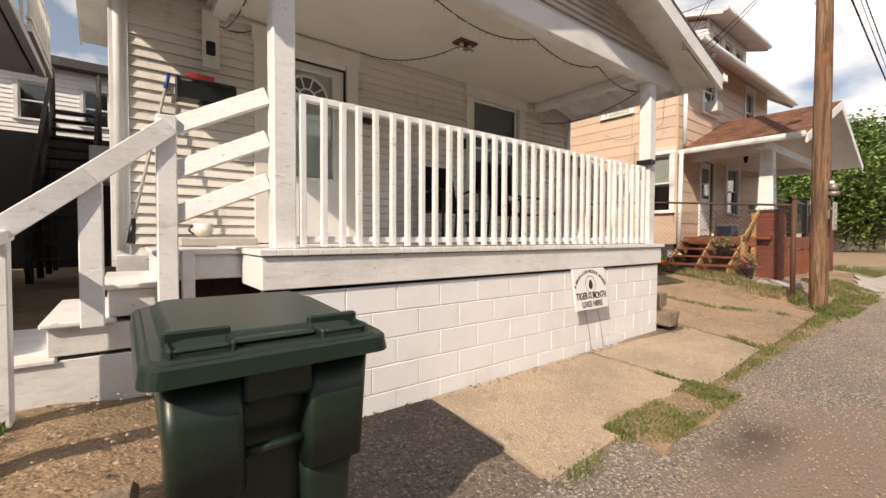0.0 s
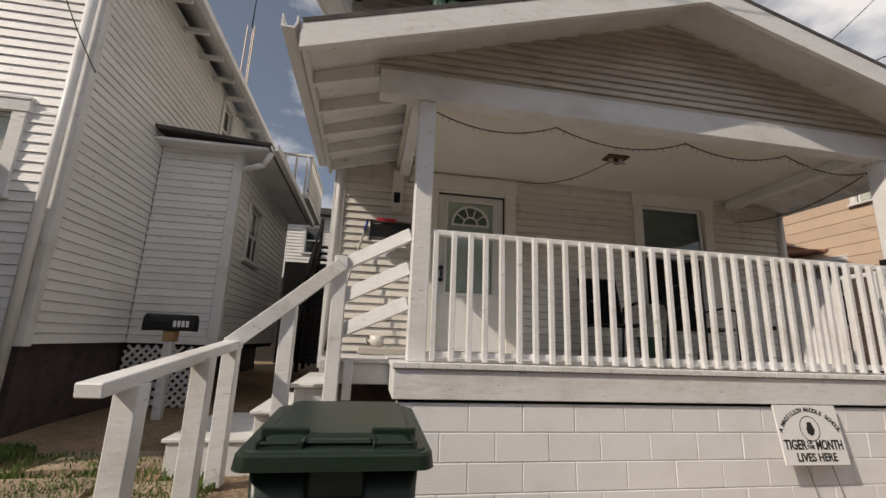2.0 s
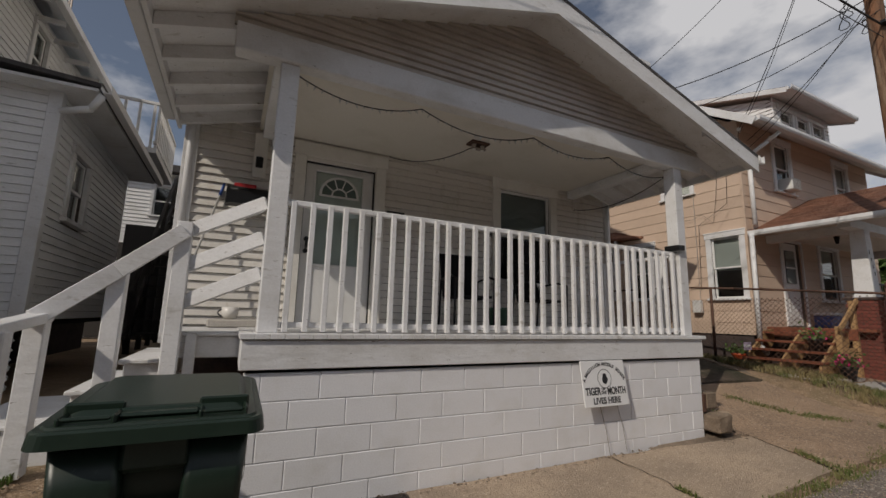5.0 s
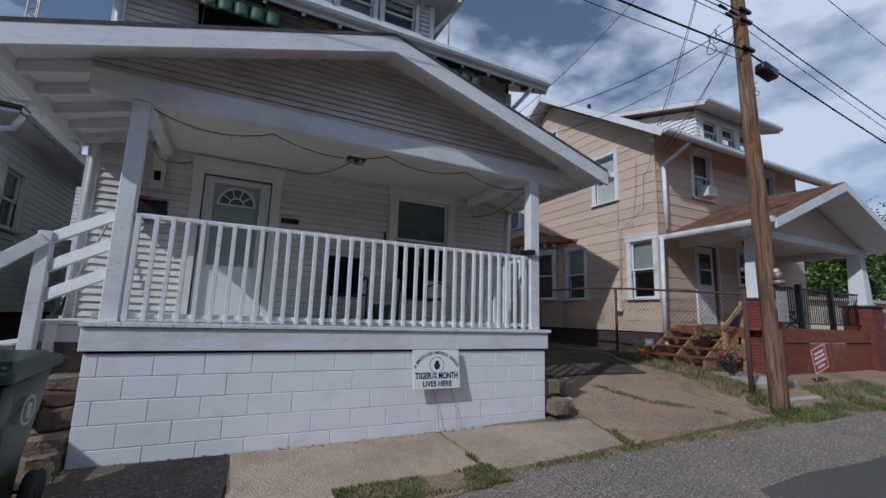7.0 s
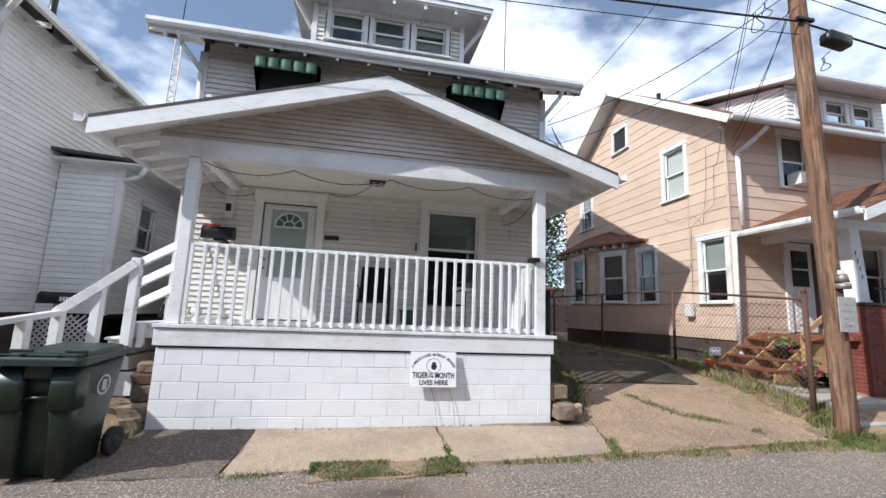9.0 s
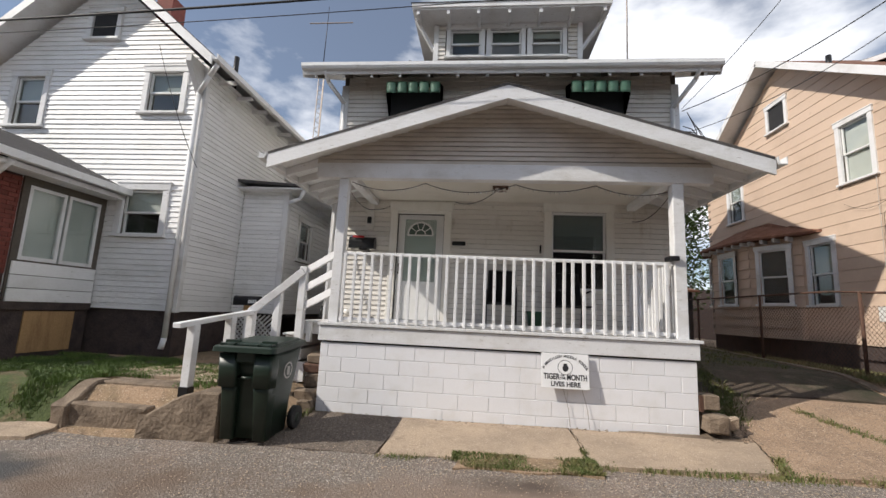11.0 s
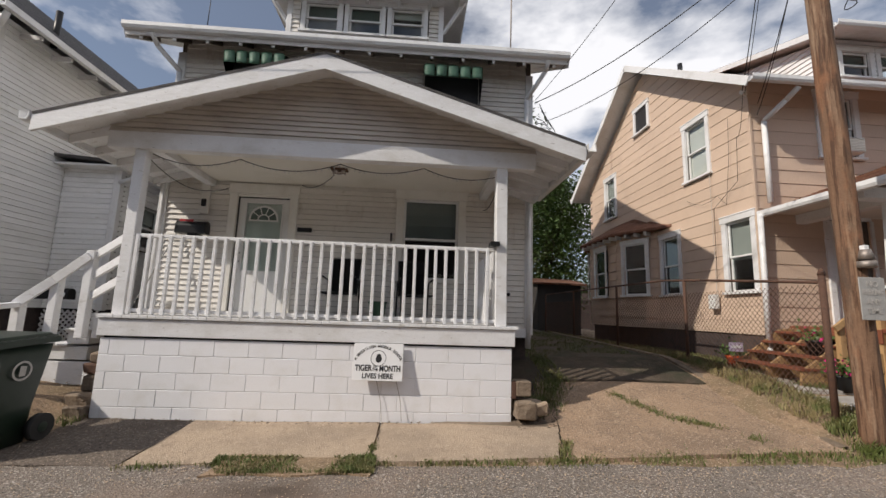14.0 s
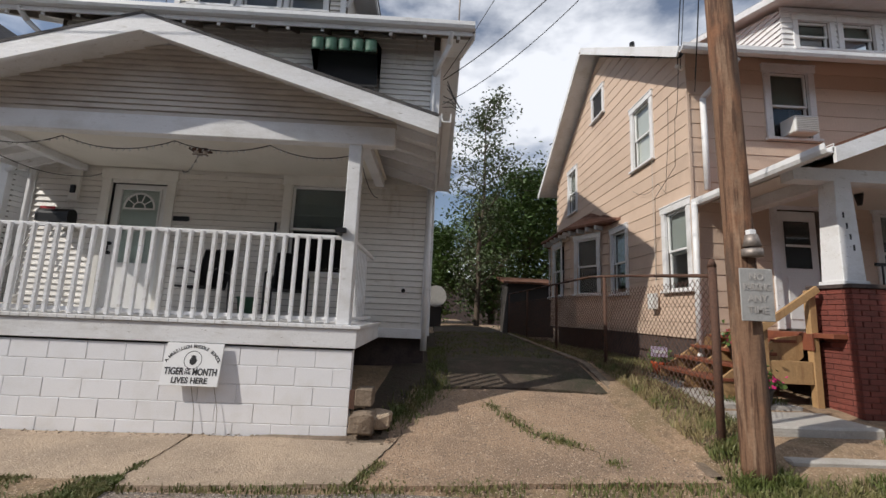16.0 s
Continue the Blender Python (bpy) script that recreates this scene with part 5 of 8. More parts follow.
c1 = taper_column(11.03, 0.42, 1.77, 3.12, 0.30, 0.23, tan)
taper_column(15.72, 0.4, 1.79, 3.12, 0.36, 0.27, tan)
for k, (dx, z) in enumerate(((-0.05, 2.62), (-0.02, 2.48), (0.01, 2.34), (0.04, 2.20))):
    box("number_bar", (11.02 + dx, 0.268 + (z - 1.8) * 0.026, z), (11.045 + dx, 0.29 + (z - 1.8) * 0.026, z + 0.075), M_INK, c1, 0.002)
PTX0, PTX1, PTC, PTE, PTP, PTY = 10.22, 16.35, 13.3, 3.25, 4.5, -0.42
for xe in (PTX0, PTX1):
    slope_roof("porch_roof", [(xe, PTY, PTE), (PTC, PTY, PTP), (PTC, TY, PTP), (xe, TY, PTE)], 0.04, M_ROOF_B, tan, "brown shingled porch roof")
    slope_roof("porch_roof_deck", [(xe, PTY + 0.01, PTE - 0.046), (PTC, PTY + 0.01, PTP - 0.046), (PTC, TY, PTP - 0.046), (xe, TY, PTE - 0.046)], 0.02, M_WHITE, tan)
    poly_prism("rake_board", [(xe, PTE - 0.02), (PTC, PTP - 0.02), (PTC, PTP - 0.22), (xe, PTE - 0.20)], PTY - 0.02, PTY + 0.02, M_WHITE, tan)
gutter((PTX0 - 0.05, TY - 0.05, 3.22), (PTX0 - 0.05, PTY, 3.22), tan)
poly_prism("porch_gable", [(10.75, 3.27), (15.85, 3.27), (PTC, 4.3)], 0.34, 0.42, M_TAN, tan)
box("porch_beam", (10.4, 0.32, 3.11), (16.2, 0.52, 3.28), M_WHITE, tan)
box("porch_beam", (10.93, 0.52, 3.08), (11.13, TY, 3.255), M_WHITE, tan)
box("porch_beam", (15.6, 0.52, 3.08), (15.8, TY, 3.255), M_WHITE, tan)
box("porch_ceiling", (10.5, 0.5, 3.258), (16.1, TY, 3.27), M_CEIL, tan, 0)
# shingle courses on the near porch slope
sh = [o for o in tan.children if o.name.startswith("porch_roof") and "deck" not in o.name][0]
n_s = Vector((-(PTP - PTE), 0, PTC - PTX0)).normalized()
d_s = Vector((PTC - PTX0, 0, PTP - PTE)).normalized()
SH = {}
for r in range(22):
    y = PTY + 0.0
    k = 0
    while y < TY - 0.05:
        w = min(random.choice((0.2, 0.26, 0.32)), TY - y)
        me = SH.get(round(w, 2))
        if me is None:
            me = bpy.data.meshes.new("shingle")
            me.from_pydata([(0, 0.002, 0.002), (0, w - 0.003, 0.002), (0.17, w - 0.003, 0.004), (0.17, 0.002, 0.004), (0, 0.002, 0.012), (0, w - 0.003, 0.012)], [], [(4, 5, 2, 3), (0, 1, 5, 4), (0, 4, 3), (1, 2, 5)])
            me.materials.append(M_ROOF_B)
            SH[round(w, 2)] = me
        o = new("shingle", me)
        o.parent = sh
        p = Vector((PTX0, y, PTE)) + d_s * (r * 0.148) + n_s * 0.001
        mm = Matrix((d_s, Vector((0, 1, 0)), n_s)).transposed().to_4x4()
        mm.translation = p
        o.matrix_basis = mm
        y += w
# lattice skirt under the deck
bm = bmesh.new()
for k in range(-9, 53):
    for s in (1, -1):
        x = 11.4 + k * 0.09
        p, q = Vector((x, 0.23 - 0.008 * s, 0.1)), Vector((x + s * 0.72, 0.23 - 0.008 * s, 0.84))
        lo_, hi_ = (11.39, 15.38)
        t0, t1 = 0.0, 1.0
        for lim, sgn in ((lo_, 1), (hi_, -1)):
            fa, fb = sgn * (p.x - lim), sgn * (q.x - lim)
            if fa < 0 and fb < 0:
                t0, t1 = 1, 0
            elif fa < 0:
                t0 = max(t0, fa / (fa - fb))
            elif fb < 0:
                t1 = min(t1, fa / (fa - fb))
        if t1 - t0 > 0.02:
            m, n = bar_matrix(p.lerp(q, t0), p.lerp(q, t1), (0, 1, 0))
            add_box(bm, (0, -0.016, -0.004), (n, 0.016, 0.004), 0, m)
part("lattice_skirt", bm, M_REDWOOD, tan, "dark red lattice panels below the deck")
box("lattice_post", (13.3, 0.18, 0.0), (13.43, 0.215, 0.86), M_REDWOOD, tan)
# black deck railing
pr = box("deck_railing", (11.385, 0.33, 2.03), (15.4, 0.36, 2.07), M_BLACK, tan, 0.003, "black metal deck railing")
box("bottom_rail", (11.385, 0.33, 1.26), (15.4, 0.36, 1.29), M_BLACK, pr, 0.003)
for k in range(40):
    x = 11.47 + k * 0.0985
    box("baluster", (x, 0.337, 1.29), (x + 0.014, 0.351, 2.03), M_BLACK, pr, 0)
for x in (12.5, 13.93):
    box("newel", (x, 0.3, 1.16), (x + 0.10, 0.4, 2.16), M_BLACK, pr, 0.004)
# wooden steps to the deck, with handrail
for k in range(4):
    z = 0.55 + k * 0.17
    x = 9.42 + k * 0.27
    box("step_tread", (x, 0.62, z - 0.04), (x + 0.30, 1.95, z), M_REDWOOD, tan, 0.004)
for y in (0.66, 1.28, 1.92):
    poly_prism("step_stringer", [(9.42, 0.2), (9.46, 0.5), (10.3, 1.08), (10.62, 1.12), (10.62, 0.85), (9.85, 0.2)], y - 0.02, y + 0.02, M_NEWWOOD, tan)
hr = bar("step_handrail", (9.88, 0.49, 1.14), (10.74, 0.49, 1.72), 0.04, 0.09, M_NEWWOOD, tan, label="new yellow pine stair handrail")
box("post", (9.98, 0.515, 0.1), (10.07, 0.60, 1.20), M_NEWWOOD, hr)
box("post", (10.64, 0.515, 0.1), (10.73, 0.6, 1.70), M_NEWWOOD, hr)
box("cross_board", (10.075, 0.53, 0.52), (10.635, 0.57, 0.80), M_NEWWOOD, hr)

# ---- the white neighbour house ----
nb = root("neighbour_house", (-5.2, 5.0, 0.3), "tall white clapboard house with a side extension", "house")
NX0, NX1, NY, NYB, NZ0, NZE, NXC, NPK = -7.45, -2.97, 1.2, 9.5, 1.05, 5.62, -5.2, 7.55
NF, NR = Matrix.Translation((0, NY, 0)), side_matrix(NX1, 1)
n_f = [(-4.12, -3.45, 4.72, 5.52), (-4.25, -3.5, 2.38, 3.2), (-6.9, -6.3, 4.45, 5.45)]
n_at = (-5.5, -4.98, 6.25, 6.8)
nf = wall("wall", NF, NX0 + 0.02, NX1 - 0.02, NZ0, NZE, n_f, M_SIDING_L, nb)
siding(NF, NX0 + 0.05, NX1 - 0.08, NZ0, NZE, 0.098, [LOOSE(h) for h in n_f], M_SIDING_L, nf, lap=0.011)
ng = poly_prism("gable", [(NX0, NZE), (NX1, NZE), (NXC, NPK - 0.05)], 1.22, 1.35, M_SIDING_L, nb)
siding(NF, NX0, NX1, NZE + 0.002, NPK - 0.1, 0.098, [LOOSE(n_at)], M_SIDING_L, ng, lap=0.011, span=lambda z: (NXC - (NPK - z) / 0.86, NXC + (NPK - z) / 0.86))
n_s_h = [(4.6, 5.05, 4.55, 5.4)]
ns = wall("wall", NR, NY + 0.03, NYB, NZ0, NZE, n_s_h, M_SIDING_L, nb)
siding(NR, NY + 0.04, NYB, NZ0, NZE, 0.098, [LOOSE(h) for h in n_s_h], M_SIDING_L, ns, lap=0.011)
wall("wall", side_matrix(NX0, -1), -NYB, -NY - 0.15, NZ0, NZE, [], M_SIDING_L, nb)
box("foundation", (NX0 + 0.04, NY + 0.05, -0.1), (NX1 - 0.05, NYB, NZ0), M_FOUND, nb)
box("back_wall", (NX0, NYB, NZ0), (NX1, NYB + 0.15, NZE), M_SIDING_L, nb)
box("upper_floor", (NX0 + 0.2, NY + 0.2, 3.75), (NX1 - 0.2, NYB, 3.85), M_DARK, nb)
box("partition", (NX0 + 0.2, NY + 2.0, NZ0), (NX1 - 0.2, NY + 2.1, NZE), M_DARK, nb)
window(NF, *n_f[0], nb, M_WHITE, (M_BLIND, 0.45), casing=0.11)
window(NF, *n_f[1], nb, M_WHITE, (M_CURTAIN, 0.5), casing=0.12)
window(NF, *n_f[2], nb, M_WHITE, (M_BLIND, 0.45), casing=0.11)
window(Matrix.Translation((0, -0.012, 0)) @ NF, *n_at, nb, M_WHITE, None, casing=0.09)
box("attic_backing", (n_at[0], NY - 0.002, n_at[2]), (n_at[1], NY + 0.006, n_at[3]), M_DARK, nb, 0)
window(NR, *n_s_h[0], nb, M_WHITE, (M_BLIND, 0.5), casing=0.09)
box("corner_board", (NX1 - 0.1, NY - 0.035, NZ0 - 0.02), (NX1 + 0.03, NY + 0.06, NZE), M_WHITE, nb)
nez = 5.58
for s in (1, -1):
    xe = NXC + s * 2.62
    zp = nez + 0.86 * 2.62
    slope_roof("roof", [(xe, 0.72, nez), (NXC, 0.72, zp), (NXC, NYB + 0.3, zp), (xe, NYB + 0.3, nez)], 0.05, M_ROOF_D, nb, "dark shingled roof")
    slope_roof("roof_deck", [(xe, 0.73, nez - 0.06), (NXC, 0.73, zp - 0.06), (NXC, NYB + 0.3, zp - 0.06), (xe, NYB + 0.3, nez - 0.06)], 0.02, M_WHITE, nb)
    poly_prism("rake_board", [(xe, nez - 0.02), (NXC, zp - 0.02), (NXC, zp - 0.24), (xe, nez - 0.2)], 0.70, 0.74, M_WHITE, nb)
gutter((NXC + 2.66, NYB, nez - 0.05), (NXC + 2.66, 0.72, nez - 0.05), nb, 0.11, 0.1)
for k in range(14):
    y = NY + 0.3 + k * 0.6
    box("rafter_tail", (NX1, y, nez - 0.14), (NXC + 2.58, y + 0.05, nez - 0.06), M_WHITE, nb)
for xa in (NX1 - 0.1,):
    poly_prism("bracket", [(0, 4.95), (0.42, 5.5), (0.42, 5.62), (0, 5.62)], -0.05, 0.05, M_WHITE, nb, Matrix.Translation((xa, NY, 0)) @ Matrix.Rotation(radians(-90), 4, "Z"))
downspout([(NXC + 2.64, 0.85, nez - 0.12), (-2.75, 0.95, 5.3), (-3.03, 1.1, 5.05), (-3.03, 1.1, 0.6), (-3.04, 1.06, 0.42)], nb, 0.045)
tube("vent_pipe", (-3.4, 2.6, 6.0), (-3.4, 2.6, 6.75), 0.055, M_BLACK, nb)
box("chimney", (-5.2, 2.2, 6.8), (-4.8, 2.6, 8.0), M_BRICK, nb, 0.01, "red brick chimney")
# extension
EXF, EXR = Matrix.Translation((0, 2.78, 0)), side_matrix(-1.94, 1)
ex_h = [(3.45, 4.05, 2.30, 3.15)]
ef = wall("extension_wall", EXF, NX1, -1.94, NZ0, 3.72, [], M_SIDING_L, nb)
siding(EXF, NX1 + 0.02, -2.02, NZ0, 3.72, 0.098, [], M_SIDING_L, ef, lap=0.011)
er = wall("extension_wall", EXR, 2.81, 6.2, NZ0, 3.72, ex_h, M_SIDING_L, nb)
siding(EXR, 2.84, 6.2, NZ0, 3.72, 0.098, [LOOSE(h) for h in ex_h], M_SIDING_L, er, lap=0.011)
box("extension_back", (NX1, 6.2, NZ0), (-1.94, 6.3, 3.72), M_SIDING_L, nb)
window(EXR, *ex_h[0], nb, M_WHITE, (M_BLIND, 0.4), casing=0.10)
box("corner_board", (-2.04, 2.75, NZ0 - 0.02), (-1.91, 2.86, 3.72), M_WHITE, nb)
slope_roof("extension_roof", [(-1.51, 2.50, 3.76), (-1.51, 6.5, 3.76), (NX1, 6.5, 4.0), (NX1, 2.50, 3.86)], 0.05, M_ROOF_D, nb)
box("extension_soffit", (NX1, 2.52, 3.66), (-1.55, 6.45, 3.70), M_WHITE, nb)
gutter((-1.47, 6.5, 3.70), (-1.47, 2.50, 3.70), nb, 0.11, 0.1)
downspout([(-1.51, 2.56, 3.64), (-1.6, 2.58, 3.46), (-1.9, 2.72, 3.42)], nb, 0.04)
box("extension_floor", (NX1, 2.83, 0.98), (-1.97, 6.2, 1.05), M_DARK, nb)
bm = bmesh.new()
for k in range(-6, 13):
    for s in (1, -1):
        x = NX1 + 0.05 + k * 0.10
        p, q = Vector((x, 2.81 - 0.006 * s, 0.3)), Vector((x + s * 0.72, 2.81 - 0.006 * s, 1.02))
        t0, t1 = 0.0, 1.0
        for lim, sgn in ((NX1, 1), (-1.97, -1)):
            fa, fb = sgn * (p.x - lim), sgn * (q.x - lim)
            if fa < 0 and fb < 0:
                t0, t1 = 1, 0
            elif fa < 0:
                t0 = max(t0, fa / (fa - fb))
            elif fb < 0:
                t1 = min(t1, fa / (fa - fb))
        if t1 - t0 > 0.02:
            m, n = bar_matrix(p.lerp(q, t0), p.lerp(q, t1), (0, 1, 0))
            add_box(bm, (0, -0.017, -0.004), (n, 0.017, 0.004), 0, m)
part("lattice_skirt", bm, M_WHITE, nb, "white diagonal lattice skirt")
box("roof_deck_floor", (-2.95, 5.6, 4.02), (-1.45, 7.8, 4.12), M_WHITE, nb)
dk = box("roof_deck_railing", (-1.52, 5.6, 4.95), (-1.46, 7.8, 5.0), M_WHITE, nb, label="white balcony railing above the extension")
box("bottom_rail", (-1.52, 5.6, 4.2), (-1.46, 7.8, 4.25), M_WHITE, dk)
for k in range(12):
    box("baluster", (-1.51, 5.65 + k * 0.19, 4.12), (-1.47, 5.69 + k * 0.19, 4.96), M_WHITE, dk, 0)
for k in range(7):
    box("baluster", (-2.9 + k * 0.22, 5.6, 4.12), (-2.86 + k * 0.22, 5.64, 4.96), M_WHITE, dk, 0)
box("end_rail", (-2.95, 5.59, 4.95), (-1.46, 5.65, 5.0), M_WHITE, dk)
# enclosed front porch
NPX = -4.56
npw = wall("porch_wall", side_matrix(NPX, 1), -0.2, NY, 1.12, 3.0, [(-0.1, 1.1, 1.74, 2.88)], M_SIDING_L, nb)
for k in range(3):
    box("panel_board", (NPX - 0.01, -0.18, 1.12 + k * 0.2), (NPX + 0.015, NY - 0.03, 1.31 + k * 0.2), M_SIDING_L, npw, 0.004)
bm = bmesh.new()
for a, b in ((-0.1, 0.48), (0.52, 1.1)):
    for lo, hi in (((a, 0.02, 1.74), (a + 0.05, 0.07, 2.88)), ((b - 0.05, 0.02, 1.74), (b, 0.07, 2.88)), ((a + 0.05, 0.02, 1.74), (b - 0.05, 0.07, 1.8)), ((a + 0.05, 0.02, 2.83), (b - 0.05, 0.07, 2.88))):
        add_box(bm, lo, hi, 0, side_matrix(NPX, 1))
pwin = part("porch_window", bm, M_WHITE, nb)
bm = bmesh.new()
add_box(bm, (-0.1, 0.04, 1.74), (1.1, 0.046, 2.88), 0, side_matrix(NPX, 1))
part("pane", bm, M_GLASS, pwin)
bm = bmesh.new()
add_box(bm, (-0.1, 0.09, 1.74), (1.1, 0.095, 2.88), 0, side_matrix(NPX, 1))
part("curtain", bm, M_CURTAIN, pwin)
box("porch_floor", (-8.4, -0.45, 1.0), (NPX, NY, 1.12), M_FOUND, nb)
box("porch_front", (-8.4, -0.2, 1.12), (NPX - 0.05, -0.1, 3.0), M_SIDING_L, nb)
box("porch_base", (-8.3, -0.4, -0.1), (NPX - 0.05, NY, 1.0), M_FOUND, nb)
box("plywood_panel", (NPX - 0.055, 0.15, 0.35), (NPX - 0.03, 0.95, 0.98), M_NEWWOOD, nb, 0.002, "orange plywood sheet closing a gap")
brick_pier(-5.15, -4.62, -0.58, -0.04, 0.0, 3.0, nb, "brick_column")
slope_roof("porch_roof", [(-4.20, -1.0, 3.2), (-4.20, NY, 3.2), (-6.10, NY, 4.05), (-6.10, -1.0, 4.05)], 0.05, M_ROOF_D, nb)
slope_roof("porch_roof", [(-8.00, NY, 3.2), (-8.00, -1.0, 3.2), (-6.10, -1.0, 4.05), (-6.10, NY, 4.05)], 0.05, M_ROOF_D, nb)
box("porch_soffit", (-7.95, -0.95, 3.0), (-4.25, NY, 3.08), M_WHITE, nb)
poly_prism("porch_gable", [(-7.90, 3.08), (-4.30, 3.08), (-6.10, 3.95)], -0.92, -0.84, M_SIDING_L, nb)
gutter((-4.17, NY, 3.14), (-4.17, -1.0, 3.14), nb, 0.12, 0.11)
downspout([(-4.20, -0.7, 3.08), (-4.55, -0.66, 2.83), (-4.55, -0.66, 0.35), (-4.40, -0.8, 0.2)], nb, 0.045)


nb.scale = (1.06, 1.05, 1.05)
nb.location = (-5.2 * 1.06 - 0.17, 5.0 * 1.05 + 0.18, 0.3 * 1.05 - 0.07)


# ---- wheelie bin ----
def rounded_ring(bm, x0, x1, y0, y1, z, r, n=4, tilt=0.0):
    out = []
    for cx, cy, a0 in ((x1 - r, y1 - r, 0), (x0 + r, y1 - r, 90), (x0 + r, y0 + r, 180), (x1 - r, y0 + r, 270)):
        for k in range(n + 1):
            a = radians(a0 + 90 * k / n)
            y = cy + r * math.sin(a)
            out.append(bm.verts.new((cx + r * math.cos(a), y, z + tilt * (y - y0))))
    return out


def loft(bm, rings, cap0=True, cap1=True):
    for a, b in zip(rings, rings[1:]):
        for i in range(len(a)):
            j = (i + 1) % len(a)
            bm.faces.new((a[i], a[j], b[j], b[i])).smooth = True
    if cap0:
        bm.faces.new(rings[0][::-1])
    if cap1:
        bm.faces.new(rings[-1])


binz = gz(-0.3, -1.0) + 0.01
wb = root("wheelie_bin", (-0.31, -0.95, binz), "dark green plastic wheelie bin with closed lid", "bin")
bm = bmesh.new()
loft(bm, [rounded_ring(bm, -0.55, -0.08, -1.13, -0.70, binz, 0.04), rounded_ring(bm, -0.56, -0.07, -1.15, -0.68, binz + 0.35, 0.04), rounded_ring(bm, -0.60, -0.03, -1.19, -0.65, binz + 0.70, 0.04), rounded_ring(bm, -0.62, -0.01, -1.25, -0.62, binz + 0.96, 0.04)])
body = part("body", bm, M_BIN, wb)
for xa, xb in ((-0.565, -0.42), (-0.21, -0.065)):
    bm = bmesh.new()
    loft(bm, [rounded_ring(bm, xa, xb, -1.19, -1.05, binz - 0.005, 0.03), rounded_ring(bm, xa - 0.01, xb + 0.01, -1.235, -1.05, binz + 0.5, 0.03), rounded_ring(bm, xa - 0.02, xb + 0.02, -1.25, -1.05, binz + 0.58, 0.03)])
    part("front_column", bm, M_BIN, body)
bm = bmesh.new()
loft(bm, [rounded_ring(bm, -0.60, -0.40, -1.27, -1.1, binz + 0.56, 0.03), rounded_ring(bm, -0.615, -0.41, -1.285, -1.1, binz + 0.92, 0.03)])
part("shoulder", bm, M_BIN, body)
bm = bmesh.new()
loft(bm, [rounded_ring(bm, -0.23, -0.03, -1.27, -1.1, binz + 0.56, 0.03), rounded_ring(bm, -0.22, -0.015, -1.285, -1.1, binz + 0.92, 0.03)])
part("shoulder", bm, M_BIN, body)
box("top_band", (-0.42, -1.285, binz + 0.82), (-0.2, -1.15, binz + 0.95), M_BIN, body, 0.02)
tube("lift_bar", (-0.42, -1.23, binz + 0.66), (-0.2, -1.23, binz + 0.66), 0.016, M_BIN, body)
bm = bmesh.new()
T = 0.06
LID = [(-0.640, 0.010, -1.320, -0.60, 0.940, 0.045), (-0.668, 0.038, -1.348, -0.58, 0.942, 0.055), (-0.662, 0.032, -1.342, -0.58, 0.990, 0.055), (-0.654, 0.024, -1.334, -0.585, 0.998, 0.055),
       (-0.640, 0.010, -1.318, -0.595, 0.998, 0.05), (-0.634, 0.004, -1.312, -0.598, 1.006, 0.05), (-0.605, -0.025, -1.235, -0.61, 1.008, 0.04), (-0.585, -0.045, -1.205, -0.62, 1.036, 0.04), (-0.575, -0.055, -1.192, -0.625, 1.040, 0.04)]
loft(bm, [rounded_ring(bm, x0, x1, y0, y1, binz + z, r, 6, T) for x0, x1, y0, y1, z, r in LID])
for f in bm.faces:
    f.smooth = False
lid = part("lid", bm, M_BIN, wb, "flat green lid with raised middle and two grips")
box("lid_ridge", (-0.44, -1.262, binz + 1.008), (-0.19, -1.2, binz + 1.028), M_BIN, lid, 0.009)
for xa in (-0.60, -0.19):
    for k, (lo, hi) in enumerate((((xa, -1.30, 1.0), (xa + 0.014, -1.18, 1.032)), ((xa + 0.15, -1.30, 1.0), (xa + 0.164, -1.18, 1.036)), ((xa + 0.014, -1.30, 1.016), (xa + 0.15, -1.285, 1.032)), ((xa - 0.005, -1.205, 1.012), (xa + 0.169, -1.175, 1.062)))):
        box("grip", (lo[0], lo[1], lo[2] + binz), (hi[0], hi[1], hi[2] + binz), M_BIN, lid, 0.007)
tube("hinge", (-0.60, -0.60, binz + 1.03), (-0.03, -0.60, binz + 1.03), 0.022, M_BIN, wb)
tube("axle", (-0.62, -0.66, binz + 0.13), (0.0, -0.66, binz + 0.13), 0.012, M_BLACK, wb)
for xa in (-0.64, -0.035):
    w_ = tube("wheel", (xa, -0.66, binz + 0.13), (xa + 0.06, -0.66, binz + 0.13), 0.13, M_TYRE, wb, n=20)
    tube("hub", (xa - 0.005, -0.66, binz + 0.13), (xa + 0.065, -0.66, binz + 0.13), 0.05, M_BIN, w_, n=12)
bm = bmesh.new()
for x_, s in ((-0.004, 1),):
    for r0, r1 in ((0.075, 0.095),):
        for i in range(24):
            a, b = math.tau * i / 24, math.tau * (i + 1) / 24
            q = [bm.verts.new((x_ + 0.008 - 0.03 * (0.96 - 0.72 - r * math.sin(c)), -0.93 + r * math.cos(c), binz + 0.72 + r * math.sin(c))) for c, r in ((a, r0), (b, r0), (b, r1), (a, r1))]
            bm.faces.new(q)
    q = [bm.verts.new((x_ + 0.003, -0.93 + dy, binz + 0.72 + dz)) for dy, dz in ((-0.03, -0.05), (0.03, -0.05), (0.035, 0.04), (-0.025, 0.05))]
    bm.faces.new(q)
part("emblem", bm, M_SIGNGREY, body, "round pale grey emblem")
wb.scale = (1.03, 1.1, 0.985)
